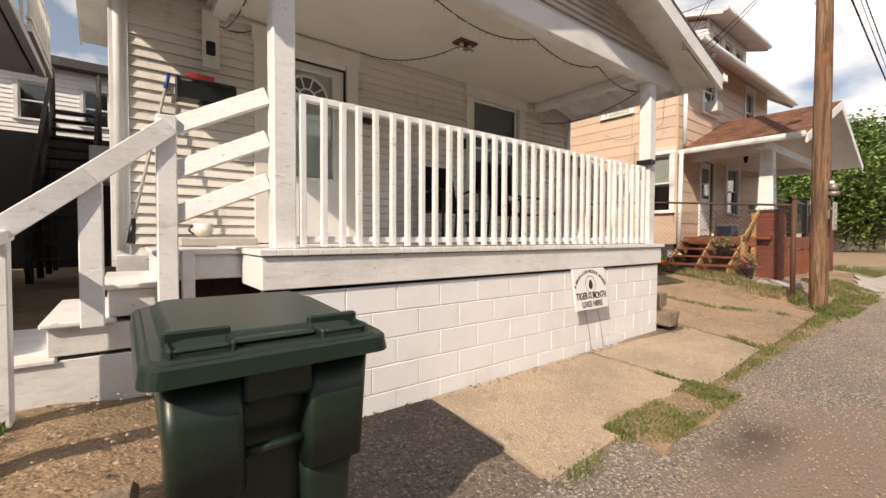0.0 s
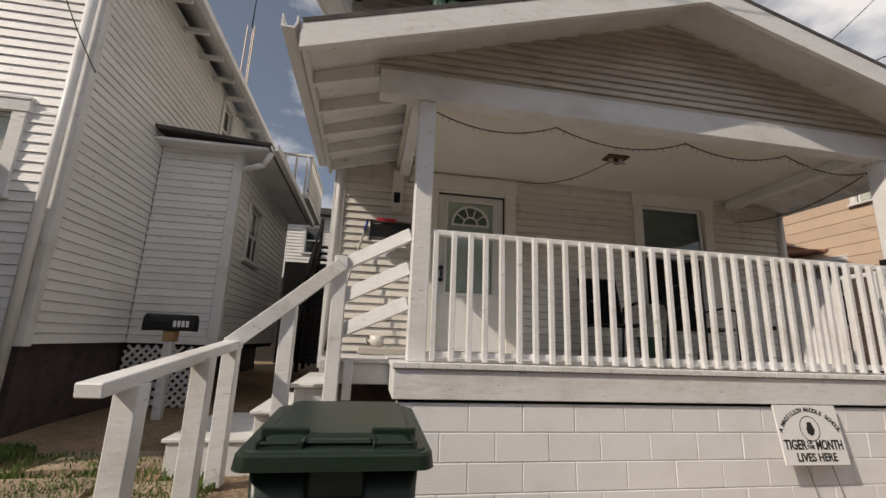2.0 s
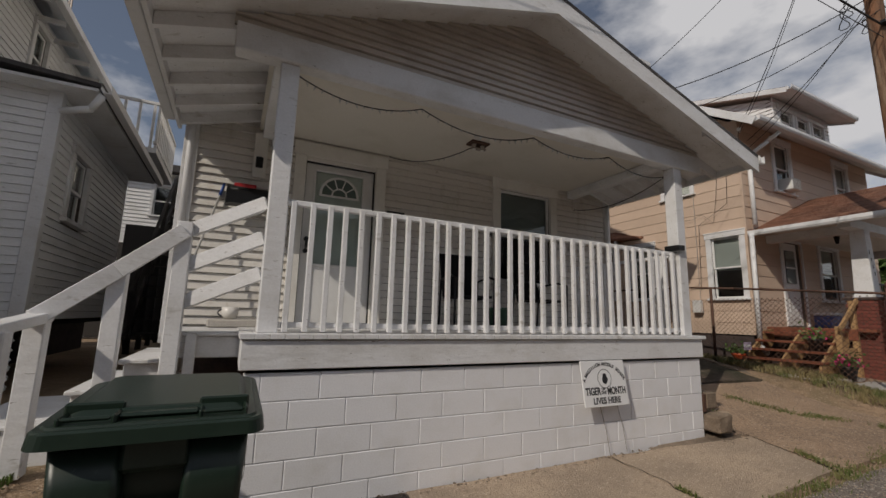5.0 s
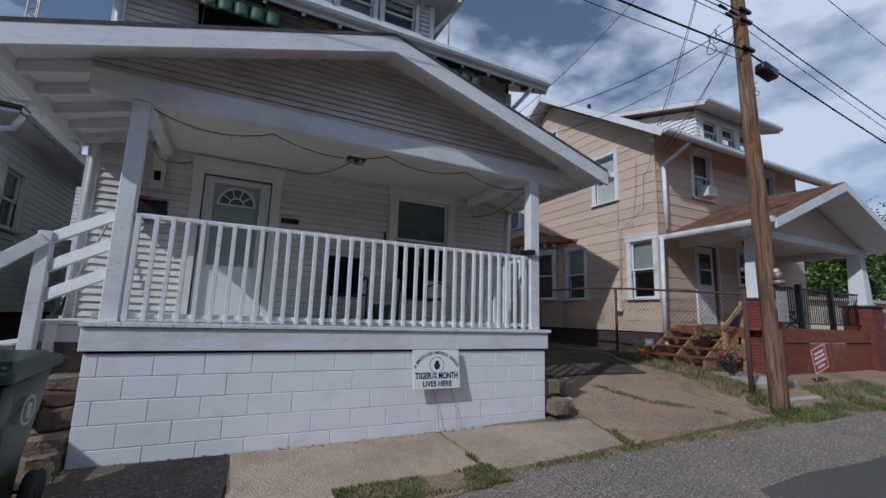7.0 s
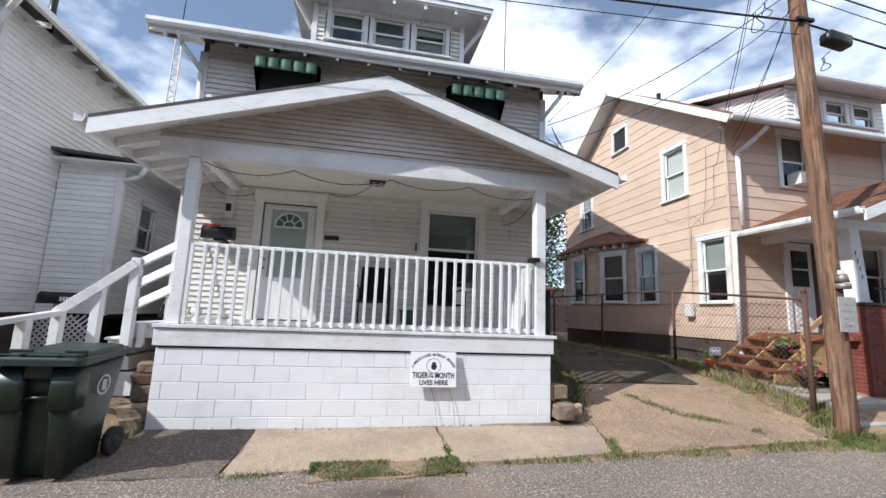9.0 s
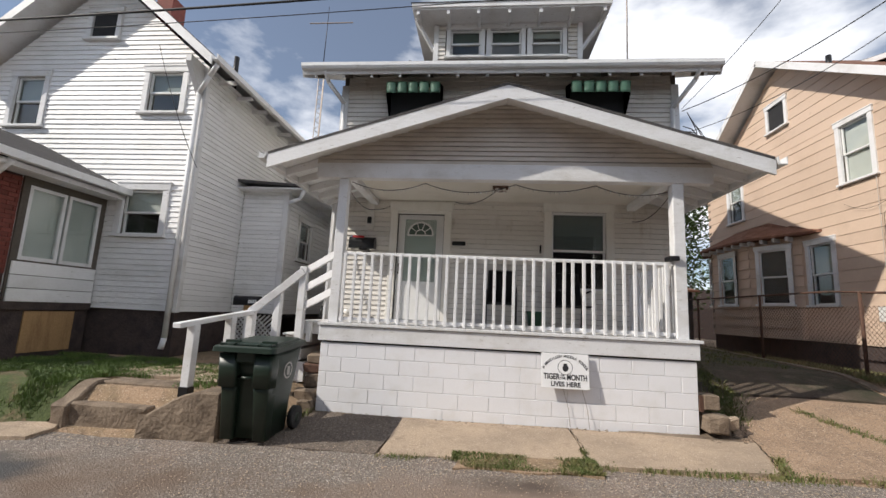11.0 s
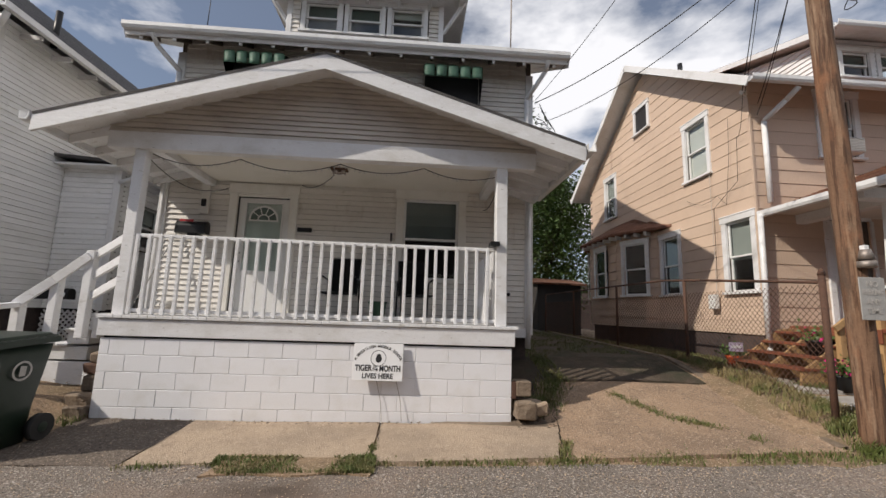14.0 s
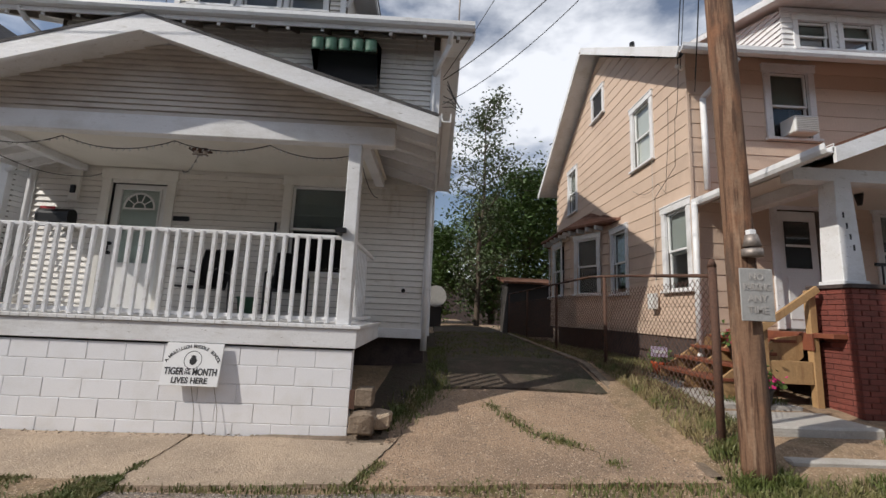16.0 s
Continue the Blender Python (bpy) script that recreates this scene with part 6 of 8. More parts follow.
wb.location.y -= 0.03


# ---- sign on the porch wall ----
def text_mesh(name, body_, size, m, material, parent, width=None):
    cu = bpy.data.curves.new(name, "FONT")
    cu.body, cu.size, cu.extrude, cu.align_x, cu.align_y = body_, size, 0.001, "CENTER", "CENTER"
    cu.offset = size * 0.025
    cu.materials.append(material)
    ob = new(name, cu)
    ob.parent = parent
    ob.matrix_parent_inverse = Matrix.Identity(4)
    ob.matrix_basis = m
    if width:
        bpy.context.view_layer.update()
        ob.matrix_basis = m @ Matrix.Diagonal((width / max(ob.dimensions.x, 0.01), 1, 1, 1))
    return ob


SM = Matrix.Translation((3.31, -0.075, 0.57)) @ Matrix.Rotation(radians(-8), 4, "X")
bm = bmesh.new()
add_box(bm, (-0.3, -0.006, -0.22), (0.3, 0.006, 0.22), 0.003)
sign = part("school_sign", bm, M_SIGN)
sign.matrix_basis = SM
tagged(sign, "white board sign with black lettering on the porch wall", "sign")


def at(x, z, a=0.0):
    return Matrix.Translation((x, -0.008, z)) @ Matrix.Rotation(radians(90), 4, "X") @ Matrix.Rotation(radians(a), 4, "Z")


text_mesh("lettering", "TIGER", 0.098, at(-0.175, -0.075), M_INK, sign, 0.205)
text_mesh("lettering", "OF", 0.038, at(-0.035, -0.055), M_INK, sign)
text_mesh("lettering", "THE", 0.038, at(-0.035, -0.09), M_INK, sign)
text_mesh("lettering", "MONTH", 0.098, at(0.145, -0.078), M_INK, sign, 0.25)
text_mesh("lettering", "LIVES HERE", 0.082, at(0.0, -0.165), M_INK, sign, 0.37)
arc = "A MASSILLON MIDDLE SCHOOL"
for i, ch in enumerate(arc):
    if ch != " ":
        a = radians(152 - 124 * i / (len(arc) - 1))
        text_mesh("letter", ch, 0.046, at(0.31 * math.cos(a), -0.10 + 0.285 * math.sin(a), math.degrees(a) - 90), M_INK, sign)
bm = bmesh.new()
for i in range(32):
    a, b = math.tau * i / 32, math.tau * (i + 1) / 32
    bm.faces.new([bm.verts.new((r * math.cos(c), -0.0075, 0.045 + r * math.sin(c))) for c, r in ((a, 0.088), (b, 0.088), (b, 0.094), (a, 0.094))])
part("ring", bm, M_INK).parent = sign
bm = bmesh.new()
blob = [(0.0, 0.05), (0.025, 0.045), (0.03, 0.02), (0.045, -0.005), (0.03, -0.04), (0.0, -0.055), (-0.03, -0.035), (-0.035, 0.0), (-0.02, 0.025), (-0.022, 0.042)]
bm.faces.new([bm.verts.new((u, -0.0075, 0.045 + v)) for u, v in blob])
part("emblem", bm, M_INK).parent = sign
for u in (-0.04, 0.2):
    cable("sign_wire", [(3.33 + u, -0.02, 0.36), (3.40 + u, -0.03, 0.1), (3.42 + u, -0.05, gz(3.4, -0.05) + 0.03)], 0.003, M_GALV, None, "thin bent wire stake below the wall sign", "wire")

# ---- porch furniture and fittings ----
def chair(x, y, turn):
    c = root("patio_chair", (0, 0, 0), "black metal patio chair with a dark sling seat", "chair", "porch chairs")
    for s in (-1, 1):
        bm = bmesh.new()
        path = [(s * 0.26, -0.26, 0.0), (s * 0.26, -0.27, 0.62), (s * 0.26, -0.10, 0.66), (s * 0.26, 0.22, 0.62), (s * 0.26, 0.28, 0.0)]
        bm.free()
        tube("leg", path[0], path[1], 0.014, M_BLACK, c, None, 8)
        tube("leg", path[3], path[4], 0.014, M_BLACK, c, None, 8)
        bm = bmesh.new()
        for p, q in zip(path[1:], path[2:4]):
            add_tube(bm, p, q, 0.014, None, 8)
        part("armrest", bm, M_BLACK, c)
        bm = bmesh.new()
        for p, q in (((s * 0.235, -0.24, 0.40), (s * 0.235, 0.18, 0.38)), ((s * 0.235, 0.18, 0.38), (s * 0.235, 0.36, 0.98))):
            add_tube(bm, p, q, 0.013, None, 8)
        part("side_rail", bm, M_BLACK, c)
    for y0, z0 in ((-0.24, 0.40), (0.36, 0.98)):
        tube("cross_bar", (-0.24, y0, z0), (0.24, y0, z0), 0.013, M_BLACK, c)
    bm = bmesh.new()
    prof = [(-0.24, 0.405), (-0.1, 0.385), (0.05, 0.375), (0.16, 0.385), (0.2, 0.42), (0.25, 0.6), (0.3, 0.78), (0.355, 0.97)]
    a = [bm.verts.new((-0.225, p, z)) for p, z in prof]
    b = [bm.verts.new((0.225, p, z)) for p, z in prof]
    for i in range(len(prof) - 1):
        bm.faces.new((a[i], b[i], b[i + 1], a[i + 1])).smooth = True
    bmesh.ops.solidify(bm, geom=bm.faces[:], thickness=0.008)
    part("sling", bm, M_SLING, c)
    c.matrix_basis = pose(x, y, 1.04, 0, 0, turn)
    return c


chair(2.52, 1.38, -6)
chair(3.72, 1.42, 10)
tb = root("plastic_tub", (3.12, 1.55, 1.04), "dull green plastic tub on the porch floor", "tub")
bm = bmesh.new()
rg = []
for z, r in ((1.04, 0.11), (1.30, 0.14), (1.31, 0.155), (1.33, 0.155), (1.33, 0.135), (1.08, 0.10)):
    rg.append([bm.verts.new((3.12 + r * math.cos(i * math.tau / 16), 1.55 + r * math.sin(i * math.tau / 16), z)) for i in range(16)])
loft(bm, rg)
part("tub", bm, M_OLIVE, tb)

mbx = root("mailbox", (-0.05, 1.85, 2.33), "black metal mailbox with a red flag on the porch wall", "mailbox")


def mailbox_shell(parent, x0, x1, y0, y1, z0, h, along="x", mat_=M_BLACK):
    bm = bmesh.new()
    n = 8
    w = (y1 - y0)
    prof = [(y0, z0), (y0, z0 + h - w / 2)] + [(y0 + w / 2 - w / 2 * math.cos(math.pi * i / n), z0 + h - w / 2 + w / 2 * math.sin(math.pi * i / n)) for i in range(1, n)] + [(y1, z0 + h - w / 2), (y1, z0)]
    a = [bm.verts.new((x0, y, z)) for y, z in prof]
    b = [bm.verts.new((x1, y, z)) for y, z in prof]
    for i in range(len(prof)):
        j = (i + 1) % len(prof)
        bm.faces.new((a[i], a[j], b[j], b[i])).smooth = 1 < i < len(prof) - 3
    bm.faces.new(a[::-1])
    bm.faces.new(b)
    sh_ = part("shell", bm, mat_, parent)
    bm = bmesh.new()
    yc, zc = (y0 + y1) / 2, z0 + h / 2
    d0 = [bm.verts.new((x0 - 0.012, yc + (y - yc) * 1.05, zc + (z - zc) * 1.05)) for y, z in prof]
    d1 = [bm.verts.new((x0 + 0.015, yc + (y - yc) * 1.05, zc + (z - zc) * 1.05)) for y, z in prof]
    for i in range(len(prof)):
        j = (i + 1) % len(prof)
        bm.faces.new((d0[i], d0[j], d1[j], d1[i]))
    bm.faces.new(d0[::-1])
    bm.faces.new(d1)
    part("door", bm, mat_, parent)
    return sh_


mailbox_shell(mbx, -0.28, 0.19, 1.72, 1.90, 2.36, 0.21)
box("flag", (-0.22, 1.706, 2.545), (0.0, 1.716, 2.585), M_REDP, mbx, 0.003, "red flag")
box("bracket", (-0.10, 1.74, 2.32), (0.05, 2.06, 2.36), M_BLACK, mbx)
tagged(box("number_plaque", (1.62, 1.965, 2.50), (1.87, 1.995, 2.575), M_BLACK, None, 0.004), "small dark plaque beside the front door", "plaque")
tagged(box("door_hook", (3.24, 1.95, 2.40), (3.27, 1.99, 2.55), M_BLACK, None, 0.004), "small black hook beside the window", "hook")
tagged(box("wall_lamp", (-0.03, 1.92, 2.87), (0.05, 1.99, 3.0), M_BLACK, None, 0.01), "small black lamp on the porch wall", "lamp")
box("wall_pipe_box", (-0.06, 1.95, 2.75), (0.09, 1.99, 3.3), M_TRIM, house)
tagged(tube("vent_cap", (5.36, 2.01, 1.54), (5.36, 1.95, 1.54), 0.032, M_BLACK), "small black round vent on the clapboards", "vent")
# ceiling lamp without its shade
cl = root("ceiling_lamp", (2.46, 1.03, 3.35), "bare ceiling lamp base with its shade missing", "lamp")
box("base_plate", (2.33, 0.95, 3.33), (2.59, 1.11, 3.355), M_RUST, cl, 0.006)
for dx in (-0.06, 0.06):
    tube("socket", (2.46 + dx, 1.03, 3.33), (2.46 + dx, 1.03, 3.26), 0.028, M_CERAM, cl, 0.022)
box("strap", (2.36, 1.0, 3.27), (2.56, 1.06, 3.285), M_GALV, cl, 0.003)


def light_string(pts_list, label):
    allp = []
    for p, q, d in pts_list:
        allp += sag(p, q, d, 16)[: -1]
    allp.append(pts_list[-1][1])
    st = cable("light_string", allp, 0.0055, M_WIRE, None, label, "string lights")
    bm = bmesh.new()
    add_tube(bm, (0, 0, -0.006), (0, 0, -0.040), 0.009, 0.005, 6)
    me = bpy.data.meshes.new("bulb")
    bm.to_mesh(me)
    bm.free()
    me.materials.append(M_BULB)
    acc = 0
    for a, b in zip(allp, allp[1:]):
        acc += (Vector(b) - Vector(a)).length
        if acc > 0.06:
            acc = 0
            o = new("bulb", me)
            o.parent = st
            o.location = b
            o.rotation_euler = (random.uniform(-0.8, 0.8), random.uniform(-0.8, 0.8), 0)


HOOKS = [(0.2, 0.16, 3.13), (1.32, 0.165, 3.125), (2.64, 0.165, 3.13), (3.77, 0.165, 3.135), (4.85, 0.165, 3.09)]
light_string([(a, b, d) for a, b, d in zip(HOOKS, HOOKS[1:], (0.12, 0.13, 0.1, 0.11))], "dark string of small lights sagging below the porch beam")
light_string([((0.1, 0.2, 3.12), (0.12, 1.9, 3.14), 0.14), ((0.12, 1.9, 3.14), (0.5, 2.03, 3.33), 0.05), ((0.5, 2.03, 3.33), (1.05, 2.03, 3.36), 0.06), ((1.05, 2.03, 3.36), (1.62, 2.03, 3.36), 0.06), ((1.62, 2.03, 3.36), (2.4, 1.1, 3.31), 0.12)], "dark string of small lights along the porch wall")
cable("light_string", sag((4.85, 0.2, 3.1), (4.87, 1.9, 3.02), 0.14), 0.006, M_WIRE, None, "dark string of lights along the porch side beam", "string lights")
# broom, slab and cup by the steps
br = root("broom", (-0.55, 1.7, 1.05), "broom with a thin dark handle leaning on the wall", "broom")
tube("handle", (-0.62, 1.55, 1.25), (-0.33, 2.03, 2.62), 0.012, M_SIGNGREY, br)
tube("grip", (-0.36, 1.98, 2.48), (-0.325, 2.04, 2.66), 0.016, M_BLUE, br)
tube("head", (-0.64, 1.52, 1.06), (-0.62, 1.55, 1.26), 0.03, M_BLACK, br, 0.016)
tagged(box("stone_slab", (-0.32, 1.35, 1.035), (0.28, 1.75, 1.11), M_WALKC, None, 0.012), "pale stone slab lying on the landing", "slab")
cup = root("cup", (-0.13, 1.5, 1.11), "white ceramic cup standing on a slab", "cup")
bm = bmesh.new()
rg = []
for z, r in ((1.112, 0.05), (1.16, 0.075), (1.23, 0.08), (1.23, 0.072), (1.13, 0.045)):
    rg.append([bm.verts.new((-0.13 + r * math.cos(i * math.tau / 16), 1.5 + r * math.sin(i * math.tau / 16), z)) for i in range(16)])
loft(bm, rg)
part("bowl", bm, M_CERAM, cup)
bm = bmesh.new()
hp = [(-0.205 - 0.035 * math.sin(math.pi * i / 6), 1.5, 1.14 + 0.07 * i / 6) for i in range(7)]
for p, q in zip(hp, hp[1:]):
    add_tube(bm, p, q, 0.008, None, 6)
part("handle", bm, M_BLACK, cup)

# ---- neighbour mailbox on a post ----
nm = root("mailbox", (-2.48, 2.37, gz(-2.48, 2.37)), "black metal mailbox on a wooden post", "mailbox")
mailbox_shell(nm, -2.75, -2.23, 2.28, 2.46, 1.2, 0.19)
box("post", (-2.53, 2.33, gz(-2.5, 2.37) - 0.05), (-2.44, 2.42, 1.08), M_WHITE, nm)
box("post_top", (-2.545, 2.31, 1.08), (-2.425, 2.44, 1.20), M_NEWWOOD, nm)
for k in range(4):
    box("number_bar", (-2.44 + k * 0.045, 2.274, 1.245), (-2.41 + k * 0.045, 2.279, 1.315), M_SIGN, nm, 0)

# ---- concrete steps and low wall at the street ----
def lumpy(name, lo, hi, material, label, category, amp=0.015, cuts=5, slope=None, kind=""):
    bm = bmesh.new()
    add_box(bm, lo, hi, 0.02)
    bmesh.ops.subdivide_edges(bm, edges=[e for e in bm.edges if e.calc_length() > 0.1], cuts=cuts, use_grid_fill=True)
    for v in bm.verts:
        if slope:
            v.co.z += slope(v.co)
        n = Vector((noise.noise(v.co * 5), noise.noise(v.co * 5 + Vector((9, 0, 0))), noise.noise(v.co * 5 + Vector((0, 9, 0)))))
        v.co += n * amp
    return tagged(part(name, bm, material), label, category, "", kind)


lumpy("retaining_wall", (-1.62, -1.16, -0.4), (-0.66, -0.82, 0.235), M_CURB, "low crumbling concrete retaining wall at the street", "wall", 0.02, 6, lambda c: -0.34 * clamp((-c.x - 0.95) / 0.67, 0, 1) ** 1.3 if c.z > 0 else 0)
lumpy("retaining_wall", (-2.78, -1.1, -0.4), (-2.56, -0.5, 0.2), M_CURB, "low crumbling concrete cheek wall beside steps", "wall", 0.02, 4, lambda c: -0.22 * smooth(-c.y, 0.7, 1.1) if c.z > 0 else 0)
lumpy("concrete_step", (-2.58, -1.05, -0.4), (-1.6, -0.62, 0.0), M_CURB, "worn concrete yard step", "step", 0.012)
lumpy("concrete_step", (-2.58, -0.66, -0.3), (-1.5, -0.35, 0.19), M_CURB, "worn concrete yard step", "step", 0.012)
for k, (x, y, a, b) in enumerate(((-2.3, 0.1, 0.9, 0.6), (-1.55, -0.05, 0.6, 0.7), (-2.0, 0.75, 1.0, 0.45), (-2.9, 0.3, 0.7, 0.35), (-3.4, -1.3, 1.6, 0.45))):
    patch("stepping_stone", [(x - a / 2, y - b / 2), (x + a / 2, y - b / 2 + 0.05), (x + a / 2 - 0.05, y + b / 2), (x - a / 2 + 0.06, y + b / 2 - 0.04)], 8, 6, 0.02 + (0.02 if k == 4 else 0), 0.07, M_CONC, "flat tan flagstone set in the grass", "stone", 0.05, 20 + k, "")
for k, (lo, hi, mt) in enumerate((((-0.22, -0.12, -0.28), (-0.02, 0.2, -0.02), M_CURB), ((-0.36, 0.05, -0.1), (-0.04, 0.4, 0.1), M_CURB), ((-0.28, 0.2, 0.1), (-0.03, 0.5, 0.3), M_BARK), ((-0.34, 0.25, 0.3), (-0.06, 0.5, 0.42), M_RUST), ((-0.3, 0.3, 0.42), (-0.05, 0.52, 0.56), M_CURB))):
    lumpy("rubble_stone", lo, hi, mt, "broken stone stacked beside the porch wall", "stone", 0.035, 3)
tagged(box("loose_block", (5.03, -0.02, 0.19), (5.22, 0.22, 0.37), M_CURB, None, 0.012, m=None), "brown concrete block on broken stones", "block")
lumpy("rubble_stone", (5.0, -0.16, -0.06), (5.24, 0.14, 0.15), M_CURB, "broken stone at the porch corner", "stone", 0.04, 3)
lumpy("rubble_stone", (5.22, -0.05, -0.02), (5.42, 0.25, 0.11), M_CONC, "broken concrete lump at the porch corner", "stone", 0.04, 3)
tagged(box("bracket_iron", (4.975, -0.01, 0.16), (5.03, 0.02, 0.36), M_RUST, None, 0.004), "rusty iron piece at the porch corner", "iron")
# walk with two steps at the tan house
lumpy("concrete_step", (9.12, -0.80, -0.3), (10.36, -0.36, 0.03), M_WALKC, "pale concrete walk step", "step", 0.006)
lumpy("concrete_step", (9.15, -0.38, -0.2), (10.5, 0.36, 0.225), M_WALKC, "pale concrete walk step", "step", 0.006)
patch("pavement", [(9.2, 0.365), (10.3, 0.365), (9.6, 2.2), (8.95, 2.2)], 8, 10, 0.02, 0.1, M_WALKC, "pale concrete garden walk", "pavement", 0.02, 31)

patch("soil", [(1.95, -1.48), (3.4, -1.46), (3.38, -1.06), (2.02, -1.04)], 24, 10, 0.018, 0.05, M_DIRT, "dark soil strip with grass at the slab edge", "soil", 0.08, 17)

# ---- utility pole ----
pole = root("utility_pole", (8.69, -0.94, -0.1), "weathered wooden utility pole with cables", "utility pole")
bm = bmesh.new()
rings = []
for k in range(40):
    z = -0.2 + k * 0.235
    r = 0.128 - 0.003 * k * 0.235
    rings.append([bm.verts.new((8.705 + (r + 0.010 * noise.noise((math.cos(a) * 3, math.sin(a) * 3, z * 0.35))) * math.cos(a) - 0.021 * z, -0.94 + (r + 0.010 * noise.noise((math.cos(a) * 3, math.sin(a) * 3, z * 0.35))) * math.sin(a), z)) for a in [i * math.tau / 28 for i in range(28)]])
loft(bm, rings)
part("shaft", bm, M_POLE, pole)
for z, dx in ((5.82, 0.0), (6.35, 0.0), (6.55, 0.0)):
    box("clamp", (8.54 - 0.14, -1.08, z), (8.54 + 0.15, -1.02, z + 0.05), M_BLACK, pole)
bm = bmesh.new()
loft(bm, [rounded_ring(bm, -0.05, 0.05, -0.05, 0.05, 0, 0.04), rounded_ring(bm, -0.10, 0.10, -0.10, 0.10, 0.06, 0.05), rounded_ring(bm, -0.10, 0.10, -0.10, 0.10, 0.42, 0.05), rounded_ring(bm, -0.04, 0.04, -0.04, 0.04, 0.5, 0.03)])
bmesh.ops.transform(bm, matrix=Matrix.Translation((8.92, -1.0, 5.66)) @ Matrix.Rotation(radians(96), 4, "Y"), verts=bm.verts[:])
part("splice_case", bm, M_BLACK, pole, "black cable splice case")
bm = bmesh.new()
add_box(bm, (8.50, -1.135, 1.26), (8.80, -1.125, 1.72), 0.004)
nps = part("parking_sign", bm, M_SIGNGREY)
box("bracket", (8.62, -1.125, 1.45), (8.68, -1.03, 1.6), M_GALV, nps)
tagged(nps, "faded grey metal parking sign on the pole", "sign")
for k, (w_, z) in enumerate((("NO", 1.69), ("PARKING", 1.60), ("ANY", 1.50), ("TIME", 1.40))):
    text_mesh("lettering", w_, 0.085, Matrix.Translation((8.65, -1.139, z - 0.045)) @ Matrix.Rotation(radians(90), 4, "X"), M_FADED, nps, 0.24 if w_ == "PARKING" else None)
mt = root("pole_fitting", (8.66, -1.1, 1.85), "grey metal fitting strapped to the pole", "fitting")
tube("collar", (8.66, -1.1, 1.83), (8.66, -1.1, 1.90), 0.085, M_GALV, mt, n=14)
tube("dome", (8.66, -1.1, 1.92), (8.66, -1.1, 2.03), 0.075, M_GALV, mt, 0.05, n=14)
box("strap", (8.64, -1.11, 2.03), (8.70, -1.04, 2.08), M_SIGN, mt)


def line(p0, p1, drop, r=0.007, label="black overhead cable", n=16):
    cable("power_line", sag(p0, p1, drop, n), r, M_WIRE, None, label, "cable")


PT = (8.6, -0.75)
line((-36, -0.9, 5.9), (8.45, -1.02, 5.82), 0.95, 0.016, "thick black overhead cable strung from the pole", 40)
line((8.60, -1.02, 5.80), (60, -0.5, 6.0), 1.2, 0.016, "thick black overhead cable strung from the pole", 30)
line((-36, -0.9, 6.9), (8.45, -1.02, 6.45), 0.9, 0.009, "thin overhead line strung from the pole", 40)
line((-36, -0.7, 7.2), (8.45, -1.02, 6.55), 0.9, 0.009, "thin overhead line strung from the pole", 40)
line((8.60, -1.02, 6.45), (60, -0.5, 6.9), 1.3, 0.012, "overhead line strung from the pole", 30)
line((8.60, -1.02, 6.25), (60, -0.3, 6.5), 1.3, 0.007, "thin overhead line strung from the pole", 30)
line((8.50, -1.02, 6.3), (10.2, 1.85, 5.4), 0.12, 0.007, "service cable from pole to the tan house")
line((8.50, -1.02, 6.45), (10.22, 1.9, 5.2), 0.2, 0.006, "service cable from pole to the tan house")
line((8.52, -1.02, 9.6), (9.9, 1.85, 5.62), 0.3, 0.008, "service cable from pole to the tan house")
line((8.56, -1.02, 9.9), (9.95, 1.85, 5.58), 0.45, 0.006, "service cable from pole to the tan house")
line((8.50, -1.02, 9.2), (5.85, 2.0, 5.25), 0.3, 0.006, "service cable from pole to the white house")
line((-36, -0.8, 6.6), (8.45, -1.02, 6.35), 0.9, 0.006, "thin overhead line strung from the pole", 40)
line((-36, -0.9, 5.75), (8.45, -1.02, 5.6), 0.95, 0.006, "thin overhead line strung from the pole", 40)
for xk, zk, rk in ((8.05, 5.95, 0.16), (8.25, 6.2, 0.12), (8.9, 6.15, 0.12), (9.3, 5.45, 0.1)):
    cable("cable_loop", [(xk + rk * 0.6 * math.sin(math.tau * i / 14), -0.72 + 0.05 * math.sin(i), zk + rk * math.cos(math.tau * i / 14)) for i in range(14)] + [(xk + 0.1, -0.74, zk + rk + 0.12)], 0.007, M_WIRE, None, "slack loop of black cable at the pole", "cable")
for xk, zk in ((7.95, 6.43), (8.25, 6.435), (8.12, 6.34)):
    tagged(tube("splice", (xk - 0.1, -1.02, zk), (xk + 0.1, -1.02, zk), 0.028, M_BLACK, None, 0.02), "black splice sleeve on the overhead line", "splice")
tagged(tube("insulator", (10.02, 1.9, 5.6), (9.88, 1.84, 5.62), 0.03, M_CERAM, None, 0.045), "white ceramic insulator at the eave corner", "insulator")
cable("wall_cable", sag((9.92, 1.86, 5.6), (10.09, 2.3, 4.9), 0.25, 10) + [(10.09, 2.35, 4.0), (10.085, 3.05, 3.6), (10.085, 3.1, 2.0)], 0.005, M_WIRE, None, "service cable clipped down the tan siding", "cable")
line((8.50, -1.02, 6.4), (5.85, 2.0, 5.2), 0.25, 0.008, "service cable from pole to the white house")
line((8.50, -1.02, 6.1), (5.85, 2.0, 4.75), 0.35, 0.006, "service cable from pole to the white house")
line((-4.15, 1.1, 6.1), (-3.05, 1.12, 3.65), 0.15, 0.006, "drooping cable on the neighbour house wall")
line((-36, -1.0, 8.4), (8.50, -1.02, 8.35), 0.8, 0.007, "thin overhead line strung from the pole", 40)
